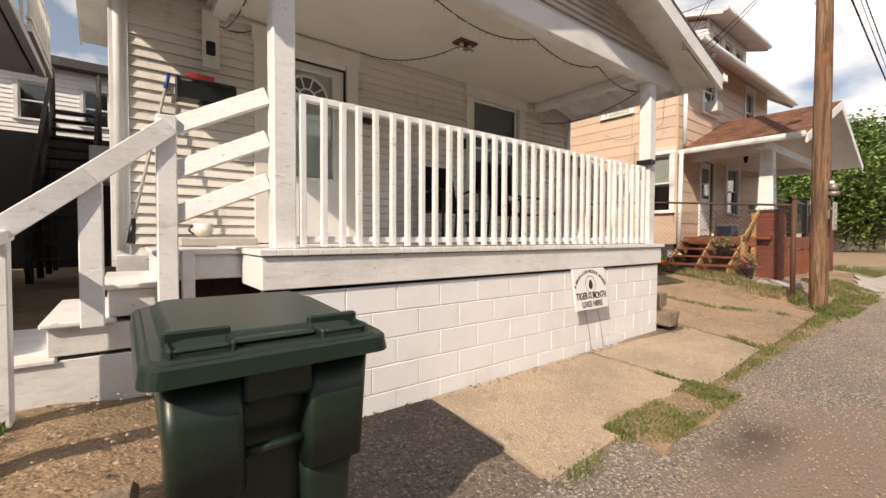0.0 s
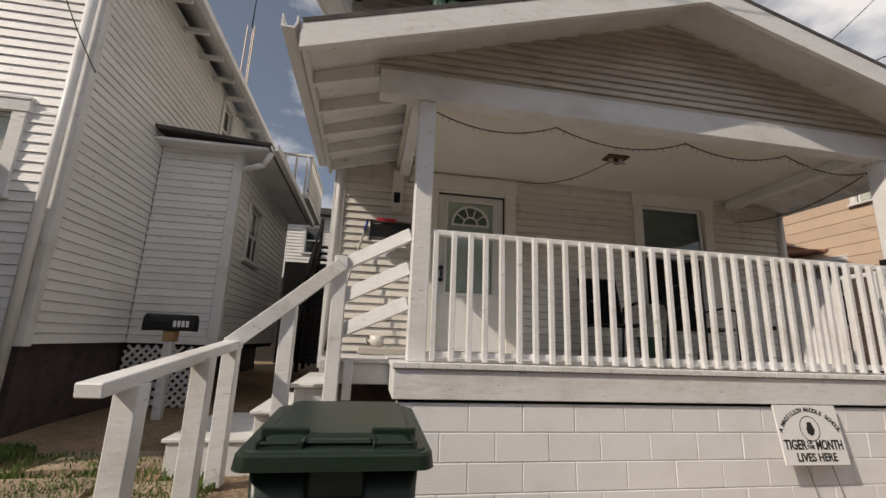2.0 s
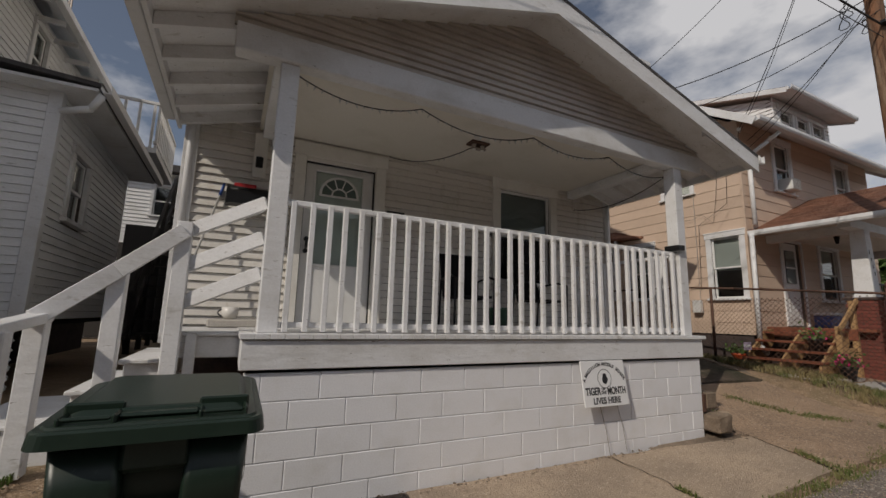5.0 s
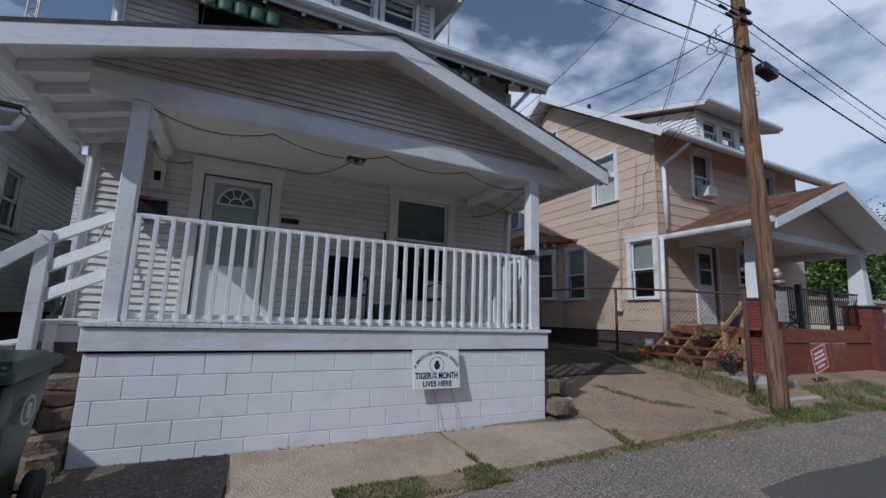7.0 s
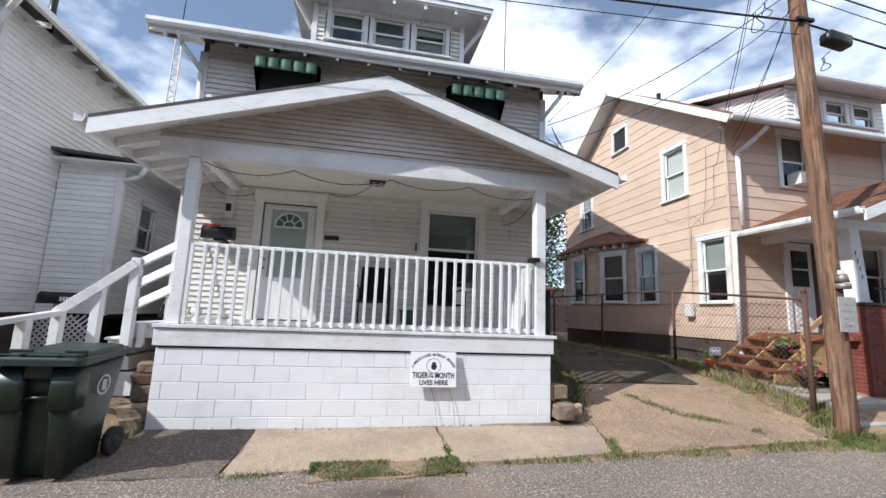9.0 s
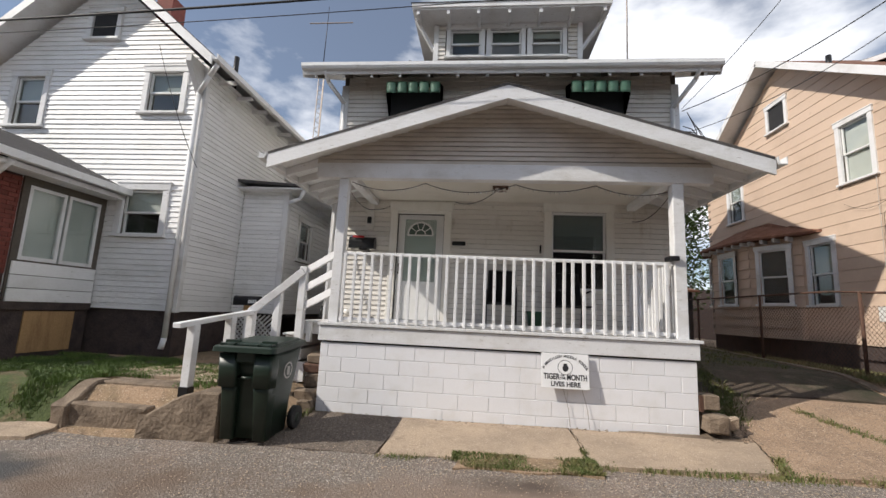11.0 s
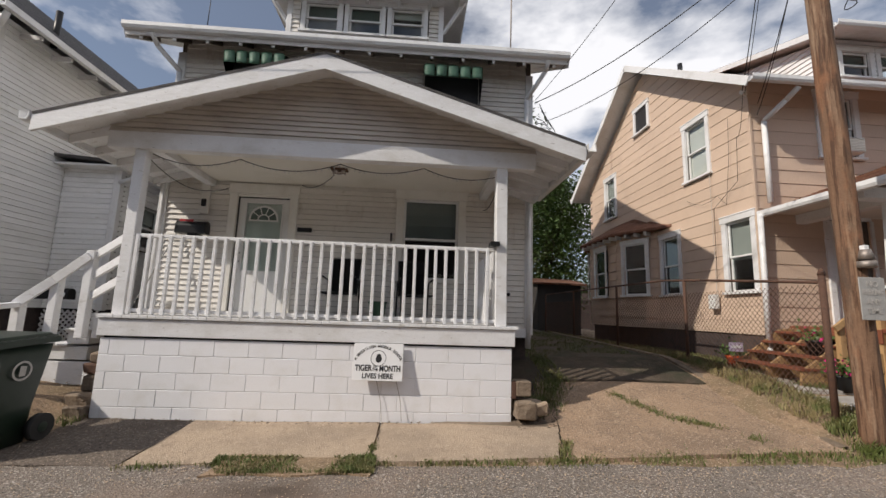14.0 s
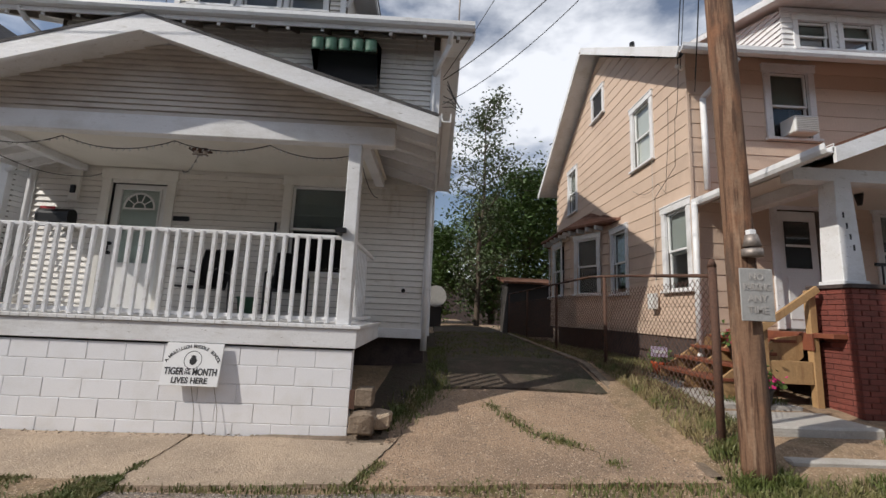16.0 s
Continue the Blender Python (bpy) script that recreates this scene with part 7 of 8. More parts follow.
line((8.50, -1.02, 8.35), (60, -0.75, 8.6), 0.8, 0.007, "thin overhead line strung from the pole", 30)
line((-10, -9, 9.5), (60, 4, 10.5), 1.2, 0.007, "thin high overhead line", 30)
line((-10, -9.8, 9.7), (60, 3.2, 10.7), 1.2, 0.007, "thin high overhead line", 30)
for k in range(3):
    cable("drip_loop", [(5.86, 2.0, 4.9 - 0.1 * k)] + [(5.92 + 0.16 * math.sin(math.pi * i / 8) * (1 + 0.3 * k), 1.95 - 0.06 * k, 4.9 - 0.1 * k - 0.28 * math.sin(math.pi * i / 8) + 0.25 * (i / 8)) for i in range(1, 9)], 0.008, M_WIRE, None, "looped service cable at the house corner", "cable")
cable("wall_cable", [(10.09, 2.5, 5.4), (10.1, 2.55, 4.6), (10.08, 2.6, 4.1), (10.1, 2.7, 3.6)] + [(10.1, 2.7 + 0.25 * i, 4.0 - 0.12 * i * (5 - i) * 0.3) for i in range(1, 6)], 0.004, M_WIRE, None, "loose cable on the tan siding", "cable")
cable("wall_cable", [(10.1, 3.15, 4.4), (10.1, 3.15, 1.7)], 0.005, M_FADED, None, "pale cable run down the tan siding", "cable")
tagged(box("meter_box", (10.0, 3.1, 1.45), (10.11, 3.3, 1.75), M_AC, None, 0.01), "small pale utility box on the tan wall", "utility box")
vine = root("bare_vine", (5.4, 2.06, 4.2), "dry leafless vine clinging to the clapboards", "vine")
rv_ = random.Random(5)
bm = bmesh.new()
for k in range(26):
    p = Vector((rv_.uniform(5.0, 5.65), 2.06, rv_.uniform(3.9, 4.4)))
    a = rv_.uniform(0.9, 2.2)
    for s in range(6):
        q = p + Vector((math.cos(a), 0, math.sin(a))) * rv_.uniform(0.06, 0.14)
        q.x = clamp(q.x, 4.75, 5.66)
        add_tube(bm, p, q, 0.004, 0.003, 4, False)
        p, a = q, a + rv_.uniform(-0.6, 0.6)
part("twigs", bm, M_BARK, vine)

# ---- chain-link fence ----
fence = root("chain_link_fence", (8.62, 4.0, 0.3), "rusty chain-link fence along the driveway", "fence")
FY0, FY1 = -0.61, 10.2


def fz(y):
    return clamp(gz(8.62, y), 0.12, 0.6)


for y in (FY0, 2.0, 4.6, 7.4, FY1):
    tube("fence_post", (8.62, y, fz(y) - 0.2), (8.62, y, fz(y) + (1.68 if y == FY0 else 1.42)), 0.038 if y == FY0 else 0.028, M_RUST, fence)
tube("post_cap", (8.62, FY0, fz(FY0) + 1.67), (8.62, FY0, fz(FY0) + 1.75), 0.045, M_RUST, fence, 0.02)
bm = bmesh.new()
ys = [FY0 + (FY1 - FY0) * i / 10 for i in range(11)]
for a, b in zip(ys, ys[1:]):
    add_tube(bm, (8.62, a, max(fz(a) + 1.42, 1.70)), (8.62, b, max(fz(b) + 1.42, 1.70)), 0.02, None, 8)
part("top_rail", bm, M_RUST, fence)
bm = bmesh.new()
pitch = 0.085
n = int((FY1 - FY0 + 1.3) / pitch)
for k in range(n):
    for s in (1, -1):
        y0 = FY0 - (1.3 if s > 0 else 0.0) + k * pitch
        p, q = Vector((8.62 + 0.004 * s, y0, 0.36)), Vector((8.62 + 0.004 * s, y0 + s * 1.3, 1.68))
        t0, t1 = 0.0, 1.0
        for lim, sgn in ((FY0, 1), (FY1, -1)):
            fa, fb = sgn * (p.y - lim), sgn * (q.y - lim)
            if fa < 0 and fb < 0:
                t0, t1 = 1, 0
            elif fa < 0:
                t0 = max(t0, fa / (fa - fb))
            elif fb < 0:
                t1 = min(t1, fa / (fa - fb))
        if t1 - t0 > 0.02:
            add_tube(bm, p.lerp(q, t0), p.lerp(q, t1), 0.0035, None, 3, False)
tagged(part("wire_mesh", bm, M_RUST, fence), kind="stuff")

# ---- small things at the tan house ----
def flower_pot(x, y, z, mat_, flowers, label):
    r = root("flower_pot", (x, y, z), label, "flower pot")
    bm = bmesh.new()
    rg = []
    for dz, rr in ((0, 0.09), (0.19, 0.125), (0.2, 0.14), (0.235, 0.14), (0.235, 0.12), (0.18, 0.11)):
        rg.append([bm.verts.new((x + rr * math.cos(i * math.tau / 16), y + rr * math.sin(i * math.tau / 16), z + dz)) for i in range(16)])
    loft(bm, rg)
    part("pot", bm, mat_, r)
    rn = random.Random(int(x * 100))
    for nm_, mt_, cnt, size in (("leaves", M_LEAF, 120, 0.05), ("blossoms", M_FLOWER, flowers, 0.045)):
        if not cnt:
            continue
        bm = bmesh.new()
        for _ in range(cnt):
            c = Vector((x + rn.gauss(0, 0.10), y + rn.gauss(0, 0.10), z + 0.24 + abs(rn.gauss(0, 0.09))))
            e = Euler((rn.uniform(0, 6), rn.uniform(0, 6), rn.uniform(0, 6))).to_matrix()
            bm.faces.new([bm.verts.new(c + e @ Vector(q) * size) for q in ((-0.5, 0, 0), (0, -0.7, 0.1), (0.5, 0, 0), (0, 0.7, 0.1))])
        part(nm_, bm, mt_, r)


flower_pot(9.52, 2.05, gz(9.52, 2.05) - 0.02, M_ORANGE, 0, "orange-red plastic flower pot beside the wooden steps")
flower_pot(9.85, 0.42, gz(9.85, 0.42) - 0.01, M_BLACK, 70, "dark pot with pink blossoms at the steps")
flower_pot(9.98, 0.9, 0.72, M_BLACK, 30, "dark pot with pink blossoms on a wooden step")
ys_ = root("yard_sign", (10.1, -1.0, 0.55), "tilted red yard sign with white bars on a wire stake", "yard sign")
YM = Matrix.Translation((10.1, -1.0, 0.55)) @ Matrix.Rotation(radians(-14), 4, "Y")
bm = bmesh.new()
add_box(bm, (-0.24, -0.004, -0.2), (0.24, 0.004, 0.2), 0, YM)
part("board", bm, M_REDP, ys_)
bm = bmesh.new()
for lo, hi in (((-0.24, -0.007, 0.185), (0.24, -0.0045, 0.2)), ((-0.24, -0.007, -0.2), (0.24, -0.0045, -0.185)), ((-0.24, -0.007, -0.185), (-0.228, -0.0045, 0.185)), ((0.228, -0.007, -0.185), (0.24, -0.0045, 0.185))):
    add_box(bm, lo, hi, 0, YM)
part("border", bm, M_SIGN, ys_)
for z, w_ in ((0.11, 0.16), (0.04, 0.18), (-0.04, 0.19), (-0.12, 0.12)):
    bm = bmesh.new()
    add_box(bm, (-w_, -0.007, z - 0.022), (w_, -0.0045, z + 0.018), 0, YM)
    part("text_bar", bm, M_SIGN, ys_)
for dx in (-0.12, 0.12):
    tube("stake", (10.02 + dx, -1.0, -0.05), (10.06 + dx, -1.0, 0.4), 0.005, M_GALV, ys_, n=6)
ys_.scale = (1.15, 1.15, 1.15)
ys_.location = (11.4, -0.38, 0.6)
ps = root("garden_sign", (9.34, 1.8, 0.4), "small lilac and white garden sign on a stake", "garden sign")
box("plate", (9.24, 1.79, 0.68), (9.5, 1.80, 0.84), mat("lilac_print", (0.5, 0.42, 0.55), 0.5, grain=(40, 0.1)), ps, 0.004)
tube("stake", (9.36, 1.80, 0.35), (9.36, 1.80, 0.70), 0.006, M_BLACK, ps, n=6)
box("text_bar", (9.28, 1.784, 0.74), (9.46, 1.789, 0.79), M_SIGN, ps, 0)
cool = root("cool_box", (12.9, 1.9, 1.16), "blue and white cool box on the porch deck", "cool box")
box("tub", (12.75, 1.7, 1.16), (13.35, 2.05, 1.46), M_BLUE, cool, 0.02)
box("lid", (12.73, 1.68, 1.46), (13.37, 2.07, 1.53), M_SIGN, cool, 0.015)
lc = root("lawn_chair", (13.9, 1.2, 1.16), "teal fabric folding chair on the porch", "chair")
box("seat", (13.65, 0.95, 1.55), (14.15, 1.4, 1.59), M_TEAL, lc, 0.01)
bar("backrest", (13.9, 1.4, 1.58), (13.9, 1.55, 2.08), 0.5, 0.03, M_TEAL, lc, up=(0, 1, 0))
for sx in (13.67, 14.13):
    bar("leg", (sx, 0.95, 1.16), (sx, 1.4, 1.56), 0.025, 0.025, M_BLACK, lc)
    bar("leg", (sx, 1.4, 1.16), (sx, 0.95, 1.56), 0.025, 0.025, M_BLACK, lc)
tagged(tube("porch_lamp", (12.2, 1.2, 3.25), (12.2, 1.2, 3.08), 0.06, M_BLACK, None, 0.03), "small dark pendant lamp below the porch ceiling", "lamp")

# ---- aerials ----
tw_ = root("aerial_mast", (-4.75, 9.9, 0.5), "thin steel lattice aerial mast behind the houses", "mast")
bm = bmesh.new()
for dx, dy in ((-0.14, 0), (0.14, 0), (0, 0.24)):
    add_tube(bm, (-4.75 + dx, 9.9 + dy, 0.4), (-4.75 + dx * 0.8, 9.9 + dy * 0.8, 11.2), 0.02, None, 5)
part("leg_frame", bm, M_GALV, tw_)
bm = bmesh.new()
for k in range(26):
    z = 0.6 + k * 0.41
    add_tube(bm, (-4.89, 9.9, z), (-4.61, 9.9, z + 0.2), 0.012, None, 4)
    add_tube(bm, (-4.61, 9.9, z + 0.2), (-4.89, 9.9, z + 0.41), 0.012, None, 4)
part("lacing", bm, M_GALV, tw_)
tube("whip", (-4.75, 9.95, 11.2), (-4.72, 9.95, 14.0), 0.02, M_BLACK, tw_, 0.01)
box("crossarm", (-5.5, 9.9, 13.2), (-3.6, 9.95, 13.23), M_GALV, tw_)
tagged(tube("roof_aerial", (6.25, 6.0, 8.3), (6.28, 6.0, 12.2), 0.022, M_GALV), "thin steel aerial pole on the roof", "aerial")
tagged(tube("roof_vent", (0.35, 3.2, 6.5), (0.35, 3.2, 7.05), 0.06, M_BLACK, None, 0.045), "short black vent pipe on the roof", "vent")


# ---- trees ----
def tree(name, base, height, spread, trunk_r, leaves, leaf_size, leaf_mat, label, seed, lean=0.0, low=0.25, cluster=0.28, limbs=26):
    rn = random.Random(seed)
    t = root(name, base, label, "tree")
    bm = bmesh.new()
    b = Vector(base)
    pts = [b + Vector((lean * k / 10 + rn.uniform(-0.06, 0.06) * k / 3, rn.uniform(-0.06, 0.06) * k / 3, height * 0.92 * k / 10)) for k in range(11)]
    for k in range(10):
        add_tube(bm, pts[k], pts[k + 1], trunk_r * (1 - k / 11), trunk_r * (1 - (k + 1) / 11), 8, False)
    tips = []
    for k in range(limbs):
        f = low + (0.97 - low) * (k + rn.random()) / limbs
        i = min(int(f * 10), 9)
        p = pts[i].lerp(pts[i + 1], f * 10 - i)
        a = rn.uniform(0, math.tau)
        reach = spread * (0.35 + 0.65 * math.sin(math.pi * clamp((f - low) / (1.02 - low) * 0.8 + 0.2, 0, 1))) * rn.uniform(0.6, 1.1)
        d = Vector((math.cos(a), math.sin(a), rn.uniform(0.3, 0.9))).normalized()
        r = trunk_r * 0.4 * (1 - f * 0.7)
        segs = 4
        for s in range(segs):
            q = p + d * (reach / segs)
            add_tube(bm, p, q, r * (1 - s / 5), r * (1 - (s + 1) / 5), 5, False)
            d = (d + Vector((rn.uniform(-0.3, 0.3), rn.uniform(-0.3, 0.3), rn.uniform(-0.1, 0.25)))).normalized()
            p = q
            tips.append((p.copy(), reach))
            e = p + Vector((rn.uniform(-1, 1), rn.uniform(-1, 1), rn.uniform(-0.3, 0.8))) * reach * 0.3
            add_tube(bm, p, e, r * 0.35, r * 0.15, 4, False)
            tips.append((e, reach))
    part("trunk", bm, M_BARK, t)
    v, f_ = [], []
    for _ in range(leaves):
        c, reach = rn.choice(tips)
        c = c + Vector((rn.gauss(0, 1), rn.gauss(0, 1), rn.gauss(0, 0.8))) * cluster * reach
        e = Euler((rn.uniform(-0.9, 0.9), rn.uniform(-0.9, 0.9), rn.uniform(0, 6.3))).to_matrix()
        s = leaf_size * rn.uniform(0.6, 1.3)
        i = len(v)
        v += [tuple(c + e @ Vector(q) * s) for q in ((-0.5, 0, 0), (0, -0.28, 0.06), (0.55, 0, -0.05), (0, 0.28, 0.06))]
        f_.append((i, i + 1, i + 2, i + 3))
    me = bpy.data.meshes.new("crown")
    me.from_pydata(v, [], f_)
    tagged(link_mesh("crown", me, leaf_mat, t), kind="stuff")


tree("thin_tree", (7.9, 14.0, 0.7), 11.6, 2.3, 0.13, 5200, 0.17, M_LEAF2, "tall thin tree with sparse silvery leaves behind the driveway", 3, 0.2, 0.12, 0.22, 34)
tree("leafy_tree", (10.6, 16.5, 0.7), 8.4, 2.9, 0.2, 17000, 0.2, M_LEAF, "dense green tree behind the tan house", 4, 0, 0.15, 0.3)
tree("leafy_tree", (6.3, 16.5, 0.6), 5.0, 2.0, 0.14, 8000, 0.19, M_LEAF, "low leafy tree at the end of the driveway", 9, 0, 0.1, 0.3)
tree("leafy_tree", (9.3, 19.0, 0.7), 7.0, 3.0, 0.2, 12000, 0.24, M_LEAF, "dense green tree far behind the driveway", 14, 0, 0.08, 0.35)
tree("street_tree", (53, 9.0, 0.2), 9.0, 4.6, 0.4, 32000, 0.36, M_LEAF3, "broad green tree beyond the street", 6, 0, 0.12, 0.26)
tree("street_tree", (58, 16, 0.2), 12.0, 7.0, 0.45, 36000, 0.4, M_LEAF3, "broad green tree beyond the street", 7, 0, 0.1, 0.26)

tree("street_tree", (51, 3.0, 0.2), 10.0, 5.6, 0.4, 36000, 0.36, M_LEAF3, "broad green tree beyond the street", 11, 0, 0.1, 0.26)

# ---- far buildings ----
fb = root("low_building", (46, 13, 0.2), "long low cream block building", "building")
FBM = Matrix.Translation((33, 9.5, 0)) @ Matrix.Rotation(radians(-9), 4, "Z")
bm = bmesh.new()
add_box(bm, (0, 0, -0.2), (42, 8, 3.0), 0, FBM)
part("wall", bm, M_CREAMB, fb)
bm = bmesh.new()
add_box(bm, (-0.3, -0.3, 3.0), (42.3, 8.3, 3.2), 0, FBM)
part("roof", bm, M_WALKC, fb)
for k in range(8):
    bm = bmesh.new()
    add_box(bm, (2.5 + k * 5, -0.04, 1.6), (4.6 + k * 5, 0.02, 2.4), 0, FBM)
    part("window", bm, M_BLINDG if k % 2 else M_SIGNGREY, fb)
rb = root("rear_building", (-3.0, 15.0, 0.5), "white clapboard building behind the yard", "building")
RBM = Matrix.Translation((0, 14.0, 0))
rbw = [(-2.95, -2.35, 4.45, 5.5), (-1.55, -0.95, 4.45, 5.5)]
rw_ = wall("wall", RBM, -8, 1.5, 0.3, 6.0, rbw, M_SIDING_L, rb)
siding(RBM, -8, 1.5, 3.4, 6.0, 0.13, [LOOSE(h) for h in rbw], M_SIDING_L, rw_)
for h in rbw:
    window(RBM, *h, rb, M_WHITE, None, casing=0.1)
box("lower_wall", (-8, 13.9, 0.3), (1.5, 14.0, 3.4), M_DARKWOOD, rb)
box("back_wall", (-8, 14.6, 3.0), (1.5, 14.7, 6.0), M_DARK, rb)
box("roof", (-8.3, 13.6, 6.0), (1.8, 20, 6.25), M_ROOF_D, rb)
bs = root("back_stairs", (-0.9, 9.5, 0.5), "dark wooden outdoor stairs behind the houses", "stairs")
for x in (-1.95, -1.1):
    bar("stringer", (x, 7.0, 0.5), (x, 11.0, 4.2), 0.06, 0.28, M_DARKWOOD, bs)
    bar("handrail", (x, 7.0, 1.5), (x, 11.0, 5.1), 0.06, 0.1, M_DARKWOOD, bs)
    for k in range(4):
        box("post", (x - 0.05, 7.2 + k * 1.2, 0.3), (x + 0.05, 7.3 + k * 1.2, 1.7 + k * 1.1), M_DARKWOOD, bs)
for k in range(14):
    box("tread", (-1.95, 7.1 + k * 0.28, 0.68 + k * 0.26), (-1.1, 7.4 + k * 0.28, 0.72 + k * 0.26), M_DARKWOOD, bs)
# Dark sheet added behind the stairs to hide the pale building.
box("back_fence", (-3.2, 11.9, 0.3), (0.0, 12.0, 3.7), M_DARKWOOD, bs)
wac = root("window_unit", (-0.95, 6.5, 2.2), "white framed window unit on the side wall", "window unit")
box("case", (-1.1, 6.2, 2.0), (-0.76, 6.7, 2.6), M_AC, wac, 0.02)
box("grille", (-1.105, 6.26, 2.06), (-1.1, 6.64, 2.54), M_DARK, wac, 0)
sd = root("garden_shed", (9.8, 13.0, 0.6), "brown garden shed with a low roof, walls coloured dark for shade", "shed")
# Dark wall colour paints the shade that lies on the shed.
box("wall", (9.0, 12.5, 0.4), (10.9, 14.2, 2.6), M_DARKWOOD, sd)
slope_roof("roof", [(8.8, 12.3, 2.6), (11.1, 12.3, 2.6), (11.1, 14.4, 2.95), (8.8, 14.4, 2.95)], 0.08, M_ROOF_B, sd)
gp = root("grey_tank", (6.0, 12.0, 0.5), "grey rounded tank at the end of the driveway", "tank")
tube("shell", (6.05, 13.0, 1.9), (6.05, 13.9, 1.9), 0.45, M_SIGNGREY, gp, n=16)
box("stand", (5.8, 13.1, 0.5), (6.3, 13.8, 1.6), M_DARKWOOD, gp)
# Plain walls added round the place to block low sky light.
for k, (x0_, y0_, x1_, y1_) in enumerate(((-45, -15, 62, -15.3), (-45.3, -15, -45, 30), (-45, 30, 62, 30.3))):
    tagged(box("backdrop", (x0_, min(y0_, y1_), -0.6), (x1_, max(y0_, y1_), 6.5 if k == 0 else 4.0), M_FOUND, None, 0), "plain dark wall added to close the far side and cut sky fill", "backdrop", "", "structure")

# ---- grass and weeds ----
def blades(name, areas, material, label, seed):
    """areas: rows (x0, y0, x1, y1, half width or None for a rectangle, count, height)."""
    rn = random.Random(seed)
    v, f = [], []
    for x0, y0, x1, y1, half, count, h in areas:
        for _ in range(count):
            if half is None:
                x, y = rn.uniform(x0, x1), rn.uniform(y0, y1)
                if noise.noise((x * 1.9, y * 1.9, seed)) < rn.uniform(-0.35, 0.15):
                    continue
            else:
                t = rn.random()
                if noise.noise((t * 7, seed, x0)) < -0.22:
                    continue
                x, y = x0 + (x1 - x0) * t + rn.gauss(0, half), y0 + (y1 - y0) * t + rn.gauss(0, half)
            z = gz(x, y) + 0.012
            hh, a, w = h * rn.uniform(0.4, 1.25), rn.uniform(0, math.tau), rn.uniform(0.0025, 0.006) + h * 0.012
            lx, ly = rn.gauss(0, 0.55) * hh, rn.gauss(0, 0.55) * hh
            c, s = math.cos(a) * w, math.sin(a) * w
            i = len(v)
            v += [(x - c, y - s, z - 0.02), (x + c, y + s, z - 0.02), (x + lx * 0.4 + c * 0.8, y + ly * 0.4 + s * 0.8, z + hh * 0.6), (x + lx * 0.4 - c * 0.8, y + ly * 0.4 - s * 0.8, z + hh * 0.6), (x + lx, y + ly, z + hh)]
            f += [(i, i + 1, i + 2, i + 3), (i + 3, i + 2, i + 4)]
    me = bpy.data.meshes.new(name)
    me.from_pydata(v, [], f)
    return tagged(link_mesh(name, me, material), label, "grass", "", "stuff")


blades("grass", [(1.95, -1.45, 3.42, -1.06, None, 9500, 0.034), (3.355, -1.15, 3.36, -0.72, 0.02, 260, 0.03)], M_GRASS, "short green grass growing at the slab edge", 1)
blades("grass", [(1.2, -1.28, 2.0, -1.24, 0.035, 200, 0.03), (3.4, -1.23, 5.2, -1.19, 0.05, 560, 0.022), (5.1, -1.17, 8.4, -1.12, 0.08, 1500, 0.026), (5.22, -1.15, 5.42, -0.7, 0.03, 300, 0.045)], M_GRASS, "ragged grass along the street edge", 2)
blades("grass", [(6.55, 0.65, 6.95, -0.05, 0.05, 380, 0.045), (6.95, -0.05, 7.4, -0.4, 0.06, 420, 0.04), (7.5, -0.72, 7.6, -0.75, 0.05, 140, 0.05), (5.45, 0.3, 5.9, 1.2, 0.12, 1100, 0.08), (5.3, 0.2, 5.6, 0.6, 0.1, 400, 0.07)], M_GRASS, "weeds growing from driveway cracks", 3)
blades("grass", [(8.4, -1.4, 11.2, -0.95, None, 5000, 0.05), (8.45, -1.1, 9.0, -0.6, None, 2600, 0.10), (10.3, -1.3, 13.0, -0.5, None, 4000, 0.05), (9.1, 0.4, 10.2, 0.9, None, 1500, 0.07)], M_GRASS, "uncut grass round the pole and walk", 4)
blades("dry_grass", [(8.45, -0.5, 9.1, 2.6, None, 5500, 0.085), (8.42, 2.5, 9.8, 9.5, None, 6000, 0.1)], M_DRYGR, "dry yellow grass along the fence", 5)
blades("grass", [(-7.8, -1.1, -2.8, 1.1, None, 70000, 0.05), (-2.8, -0.3, -1.6, 0.9, None, 4500, 0.035), (-1.6, -0.7, -1.15, 0.4, None, 1500, 0.035), (-7.5, -1.3, -2.8, -1.1, None, 3000, 0.03)], M_LAWN, "mown green lawn of the neighbour yard", 6)
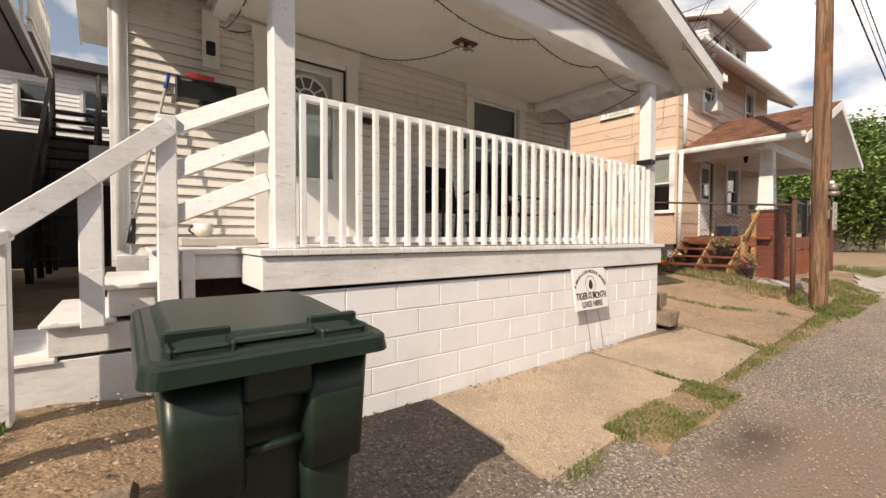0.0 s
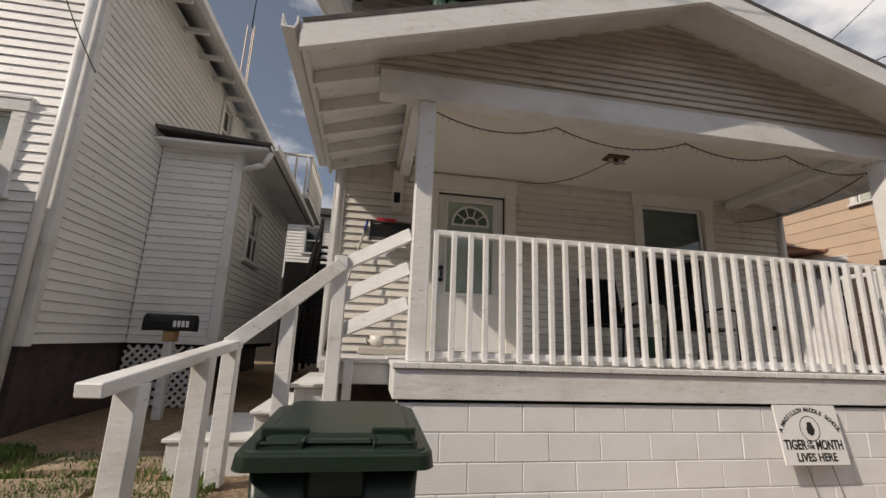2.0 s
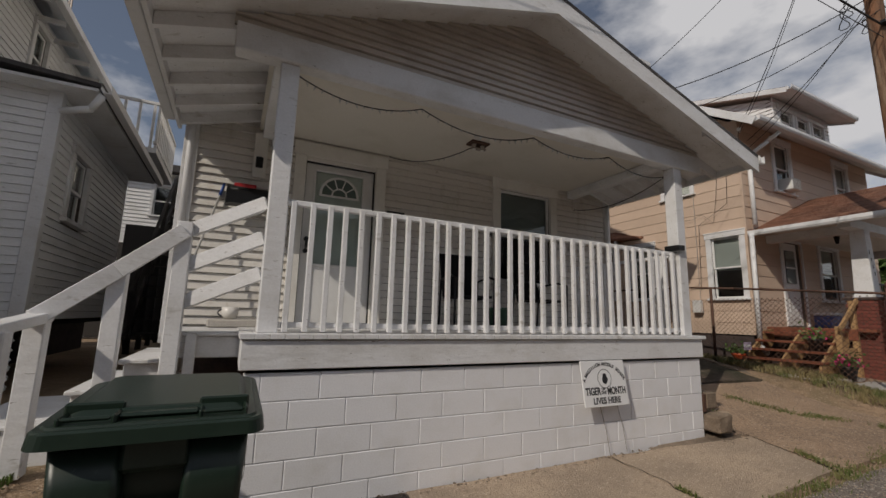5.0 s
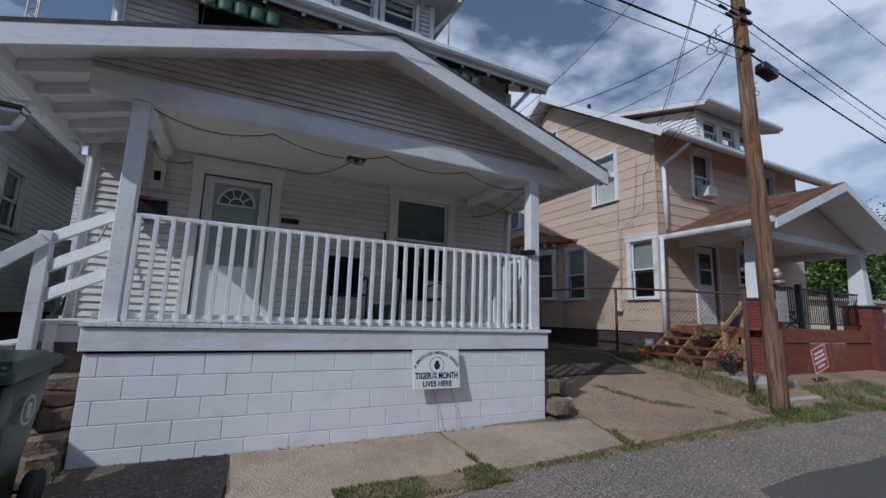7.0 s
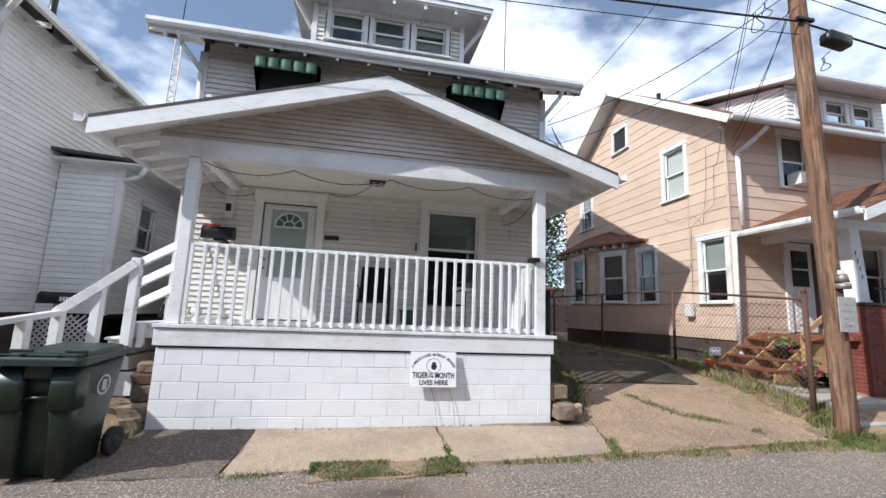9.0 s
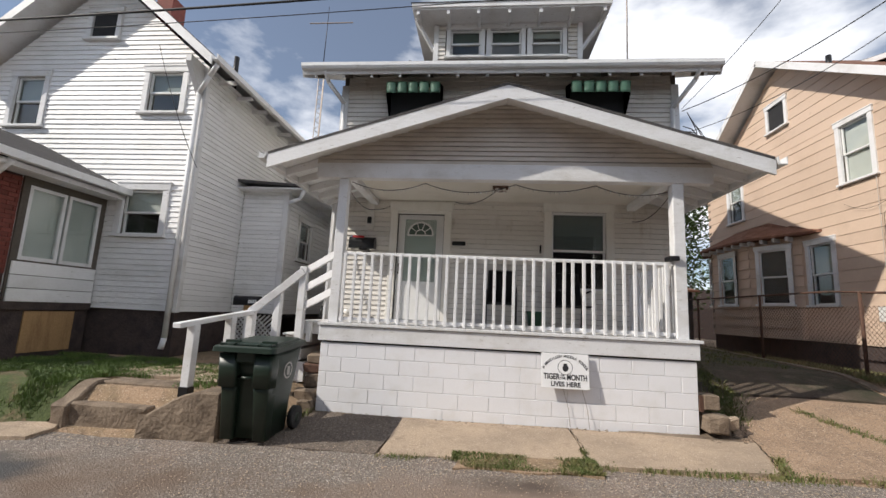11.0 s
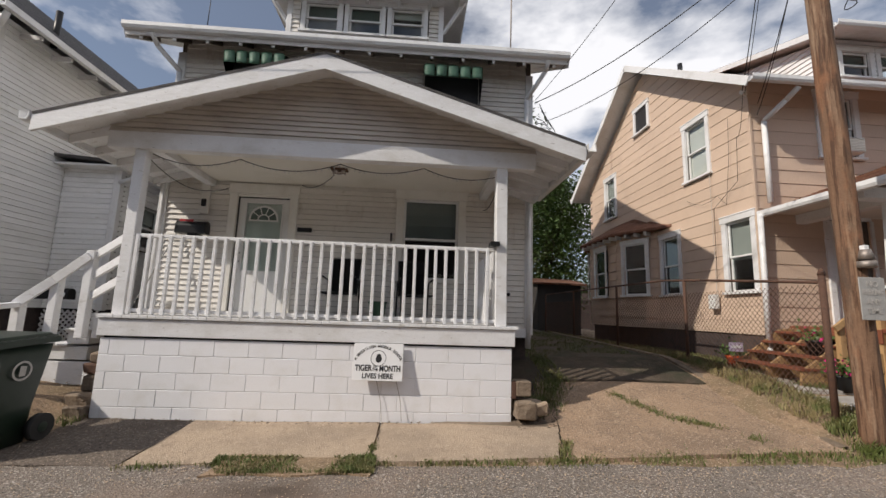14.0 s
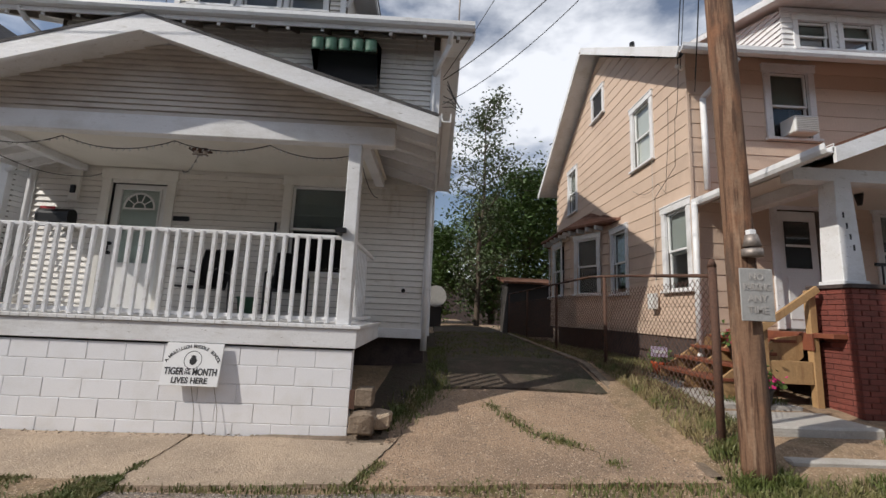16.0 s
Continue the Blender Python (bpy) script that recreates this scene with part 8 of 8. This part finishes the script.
blades("grass", [(6.0, 2.5, 8.2, 9.0, None, 6500, 0.06), (5.8, 1.0, 6.1, 4.0, None, 1800, 0.08), (8.8, 1.6, 10.2, 6.0, None, 6000, 0.08)], M_GRASS, "shaded grass in the rear driveway", 7)
blades("weeds", [(16.5, -0.6, 21.0, 0.8, None, 4000, 0.25), (-0.2, -0.3, 0.0, 0.1, None, 120, 0.07)], M_GRASS, "tall weeds at the gravel edge", 8)


def pebbles(name, areas, material, label, seed):
    rn = random.Random(seed)
    v, f = [], []
    for x0, y0, x1, y1, count, size in areas:
        for _ in range(count):
            x, y, r = rn.uniform(x0, x1), rn.uniform(y0, y1), size * rn.uniform(0.3, 1.2) ** 1.6
            z, a, i = gz(x, y) + 0.012, rn.uniform(0, math.tau), len(v)
            for k in range(5):
                q = a + math.tau * k / 5
                rr = r * rn.uniform(0.7, 1.15)
                v.append((x + rr * math.cos(q), y + rr * math.sin(q), z - 0.002 + r * rn.uniform(0, 0.25)))
            v.append((x + r * rn.uniform(-0.3, 0.3), y + r * rn.uniform(-0.3, 0.3), z + r * rn.uniform(0.4, 0.75)))
            f += [(i + k, i + (k + 1) % 5, i + 5) for k in range(5)]
    me = bpy.data.meshes.new(name)
    me.from_pydata(v, [], f)
    return tagged(link_mesh(name, me, material), label, "gravel", "", "stuff")


pebbles("gravel", [(-1.5, -0.8, -0.1, 0.4, 300, 0.012), (-0.6, -1.2, 1.2, -0.05, 260, 0.008), (-6, -1.5, 1.3, -1.1, 900, 0.009), (1.2, -1.6, 8.4, -1.15, 1300, 0.010), (5.4, -1.05, 8.2, 1.0, 5200, 0.0075), (-1.0, -2.9, 8.4, -1.5, 6500, 0.0075), (1.25, -1.1, 5.2, -0.1, 500, 0.006), (8.5, -1.9, 14, -1.2, 1200, 0.014)], M_CONC, "loose pale stones scattered along the street edge", 21)
pebbles("mortar_crumbs", [(0.0, -0.09, 4.95, -0.005, 260, 0.016), (5.0, -0.3, 5.6, 0.3, 80, 0.022)], M_CURB, "crumbled concrete bits at the foot of the porch wall", 22)
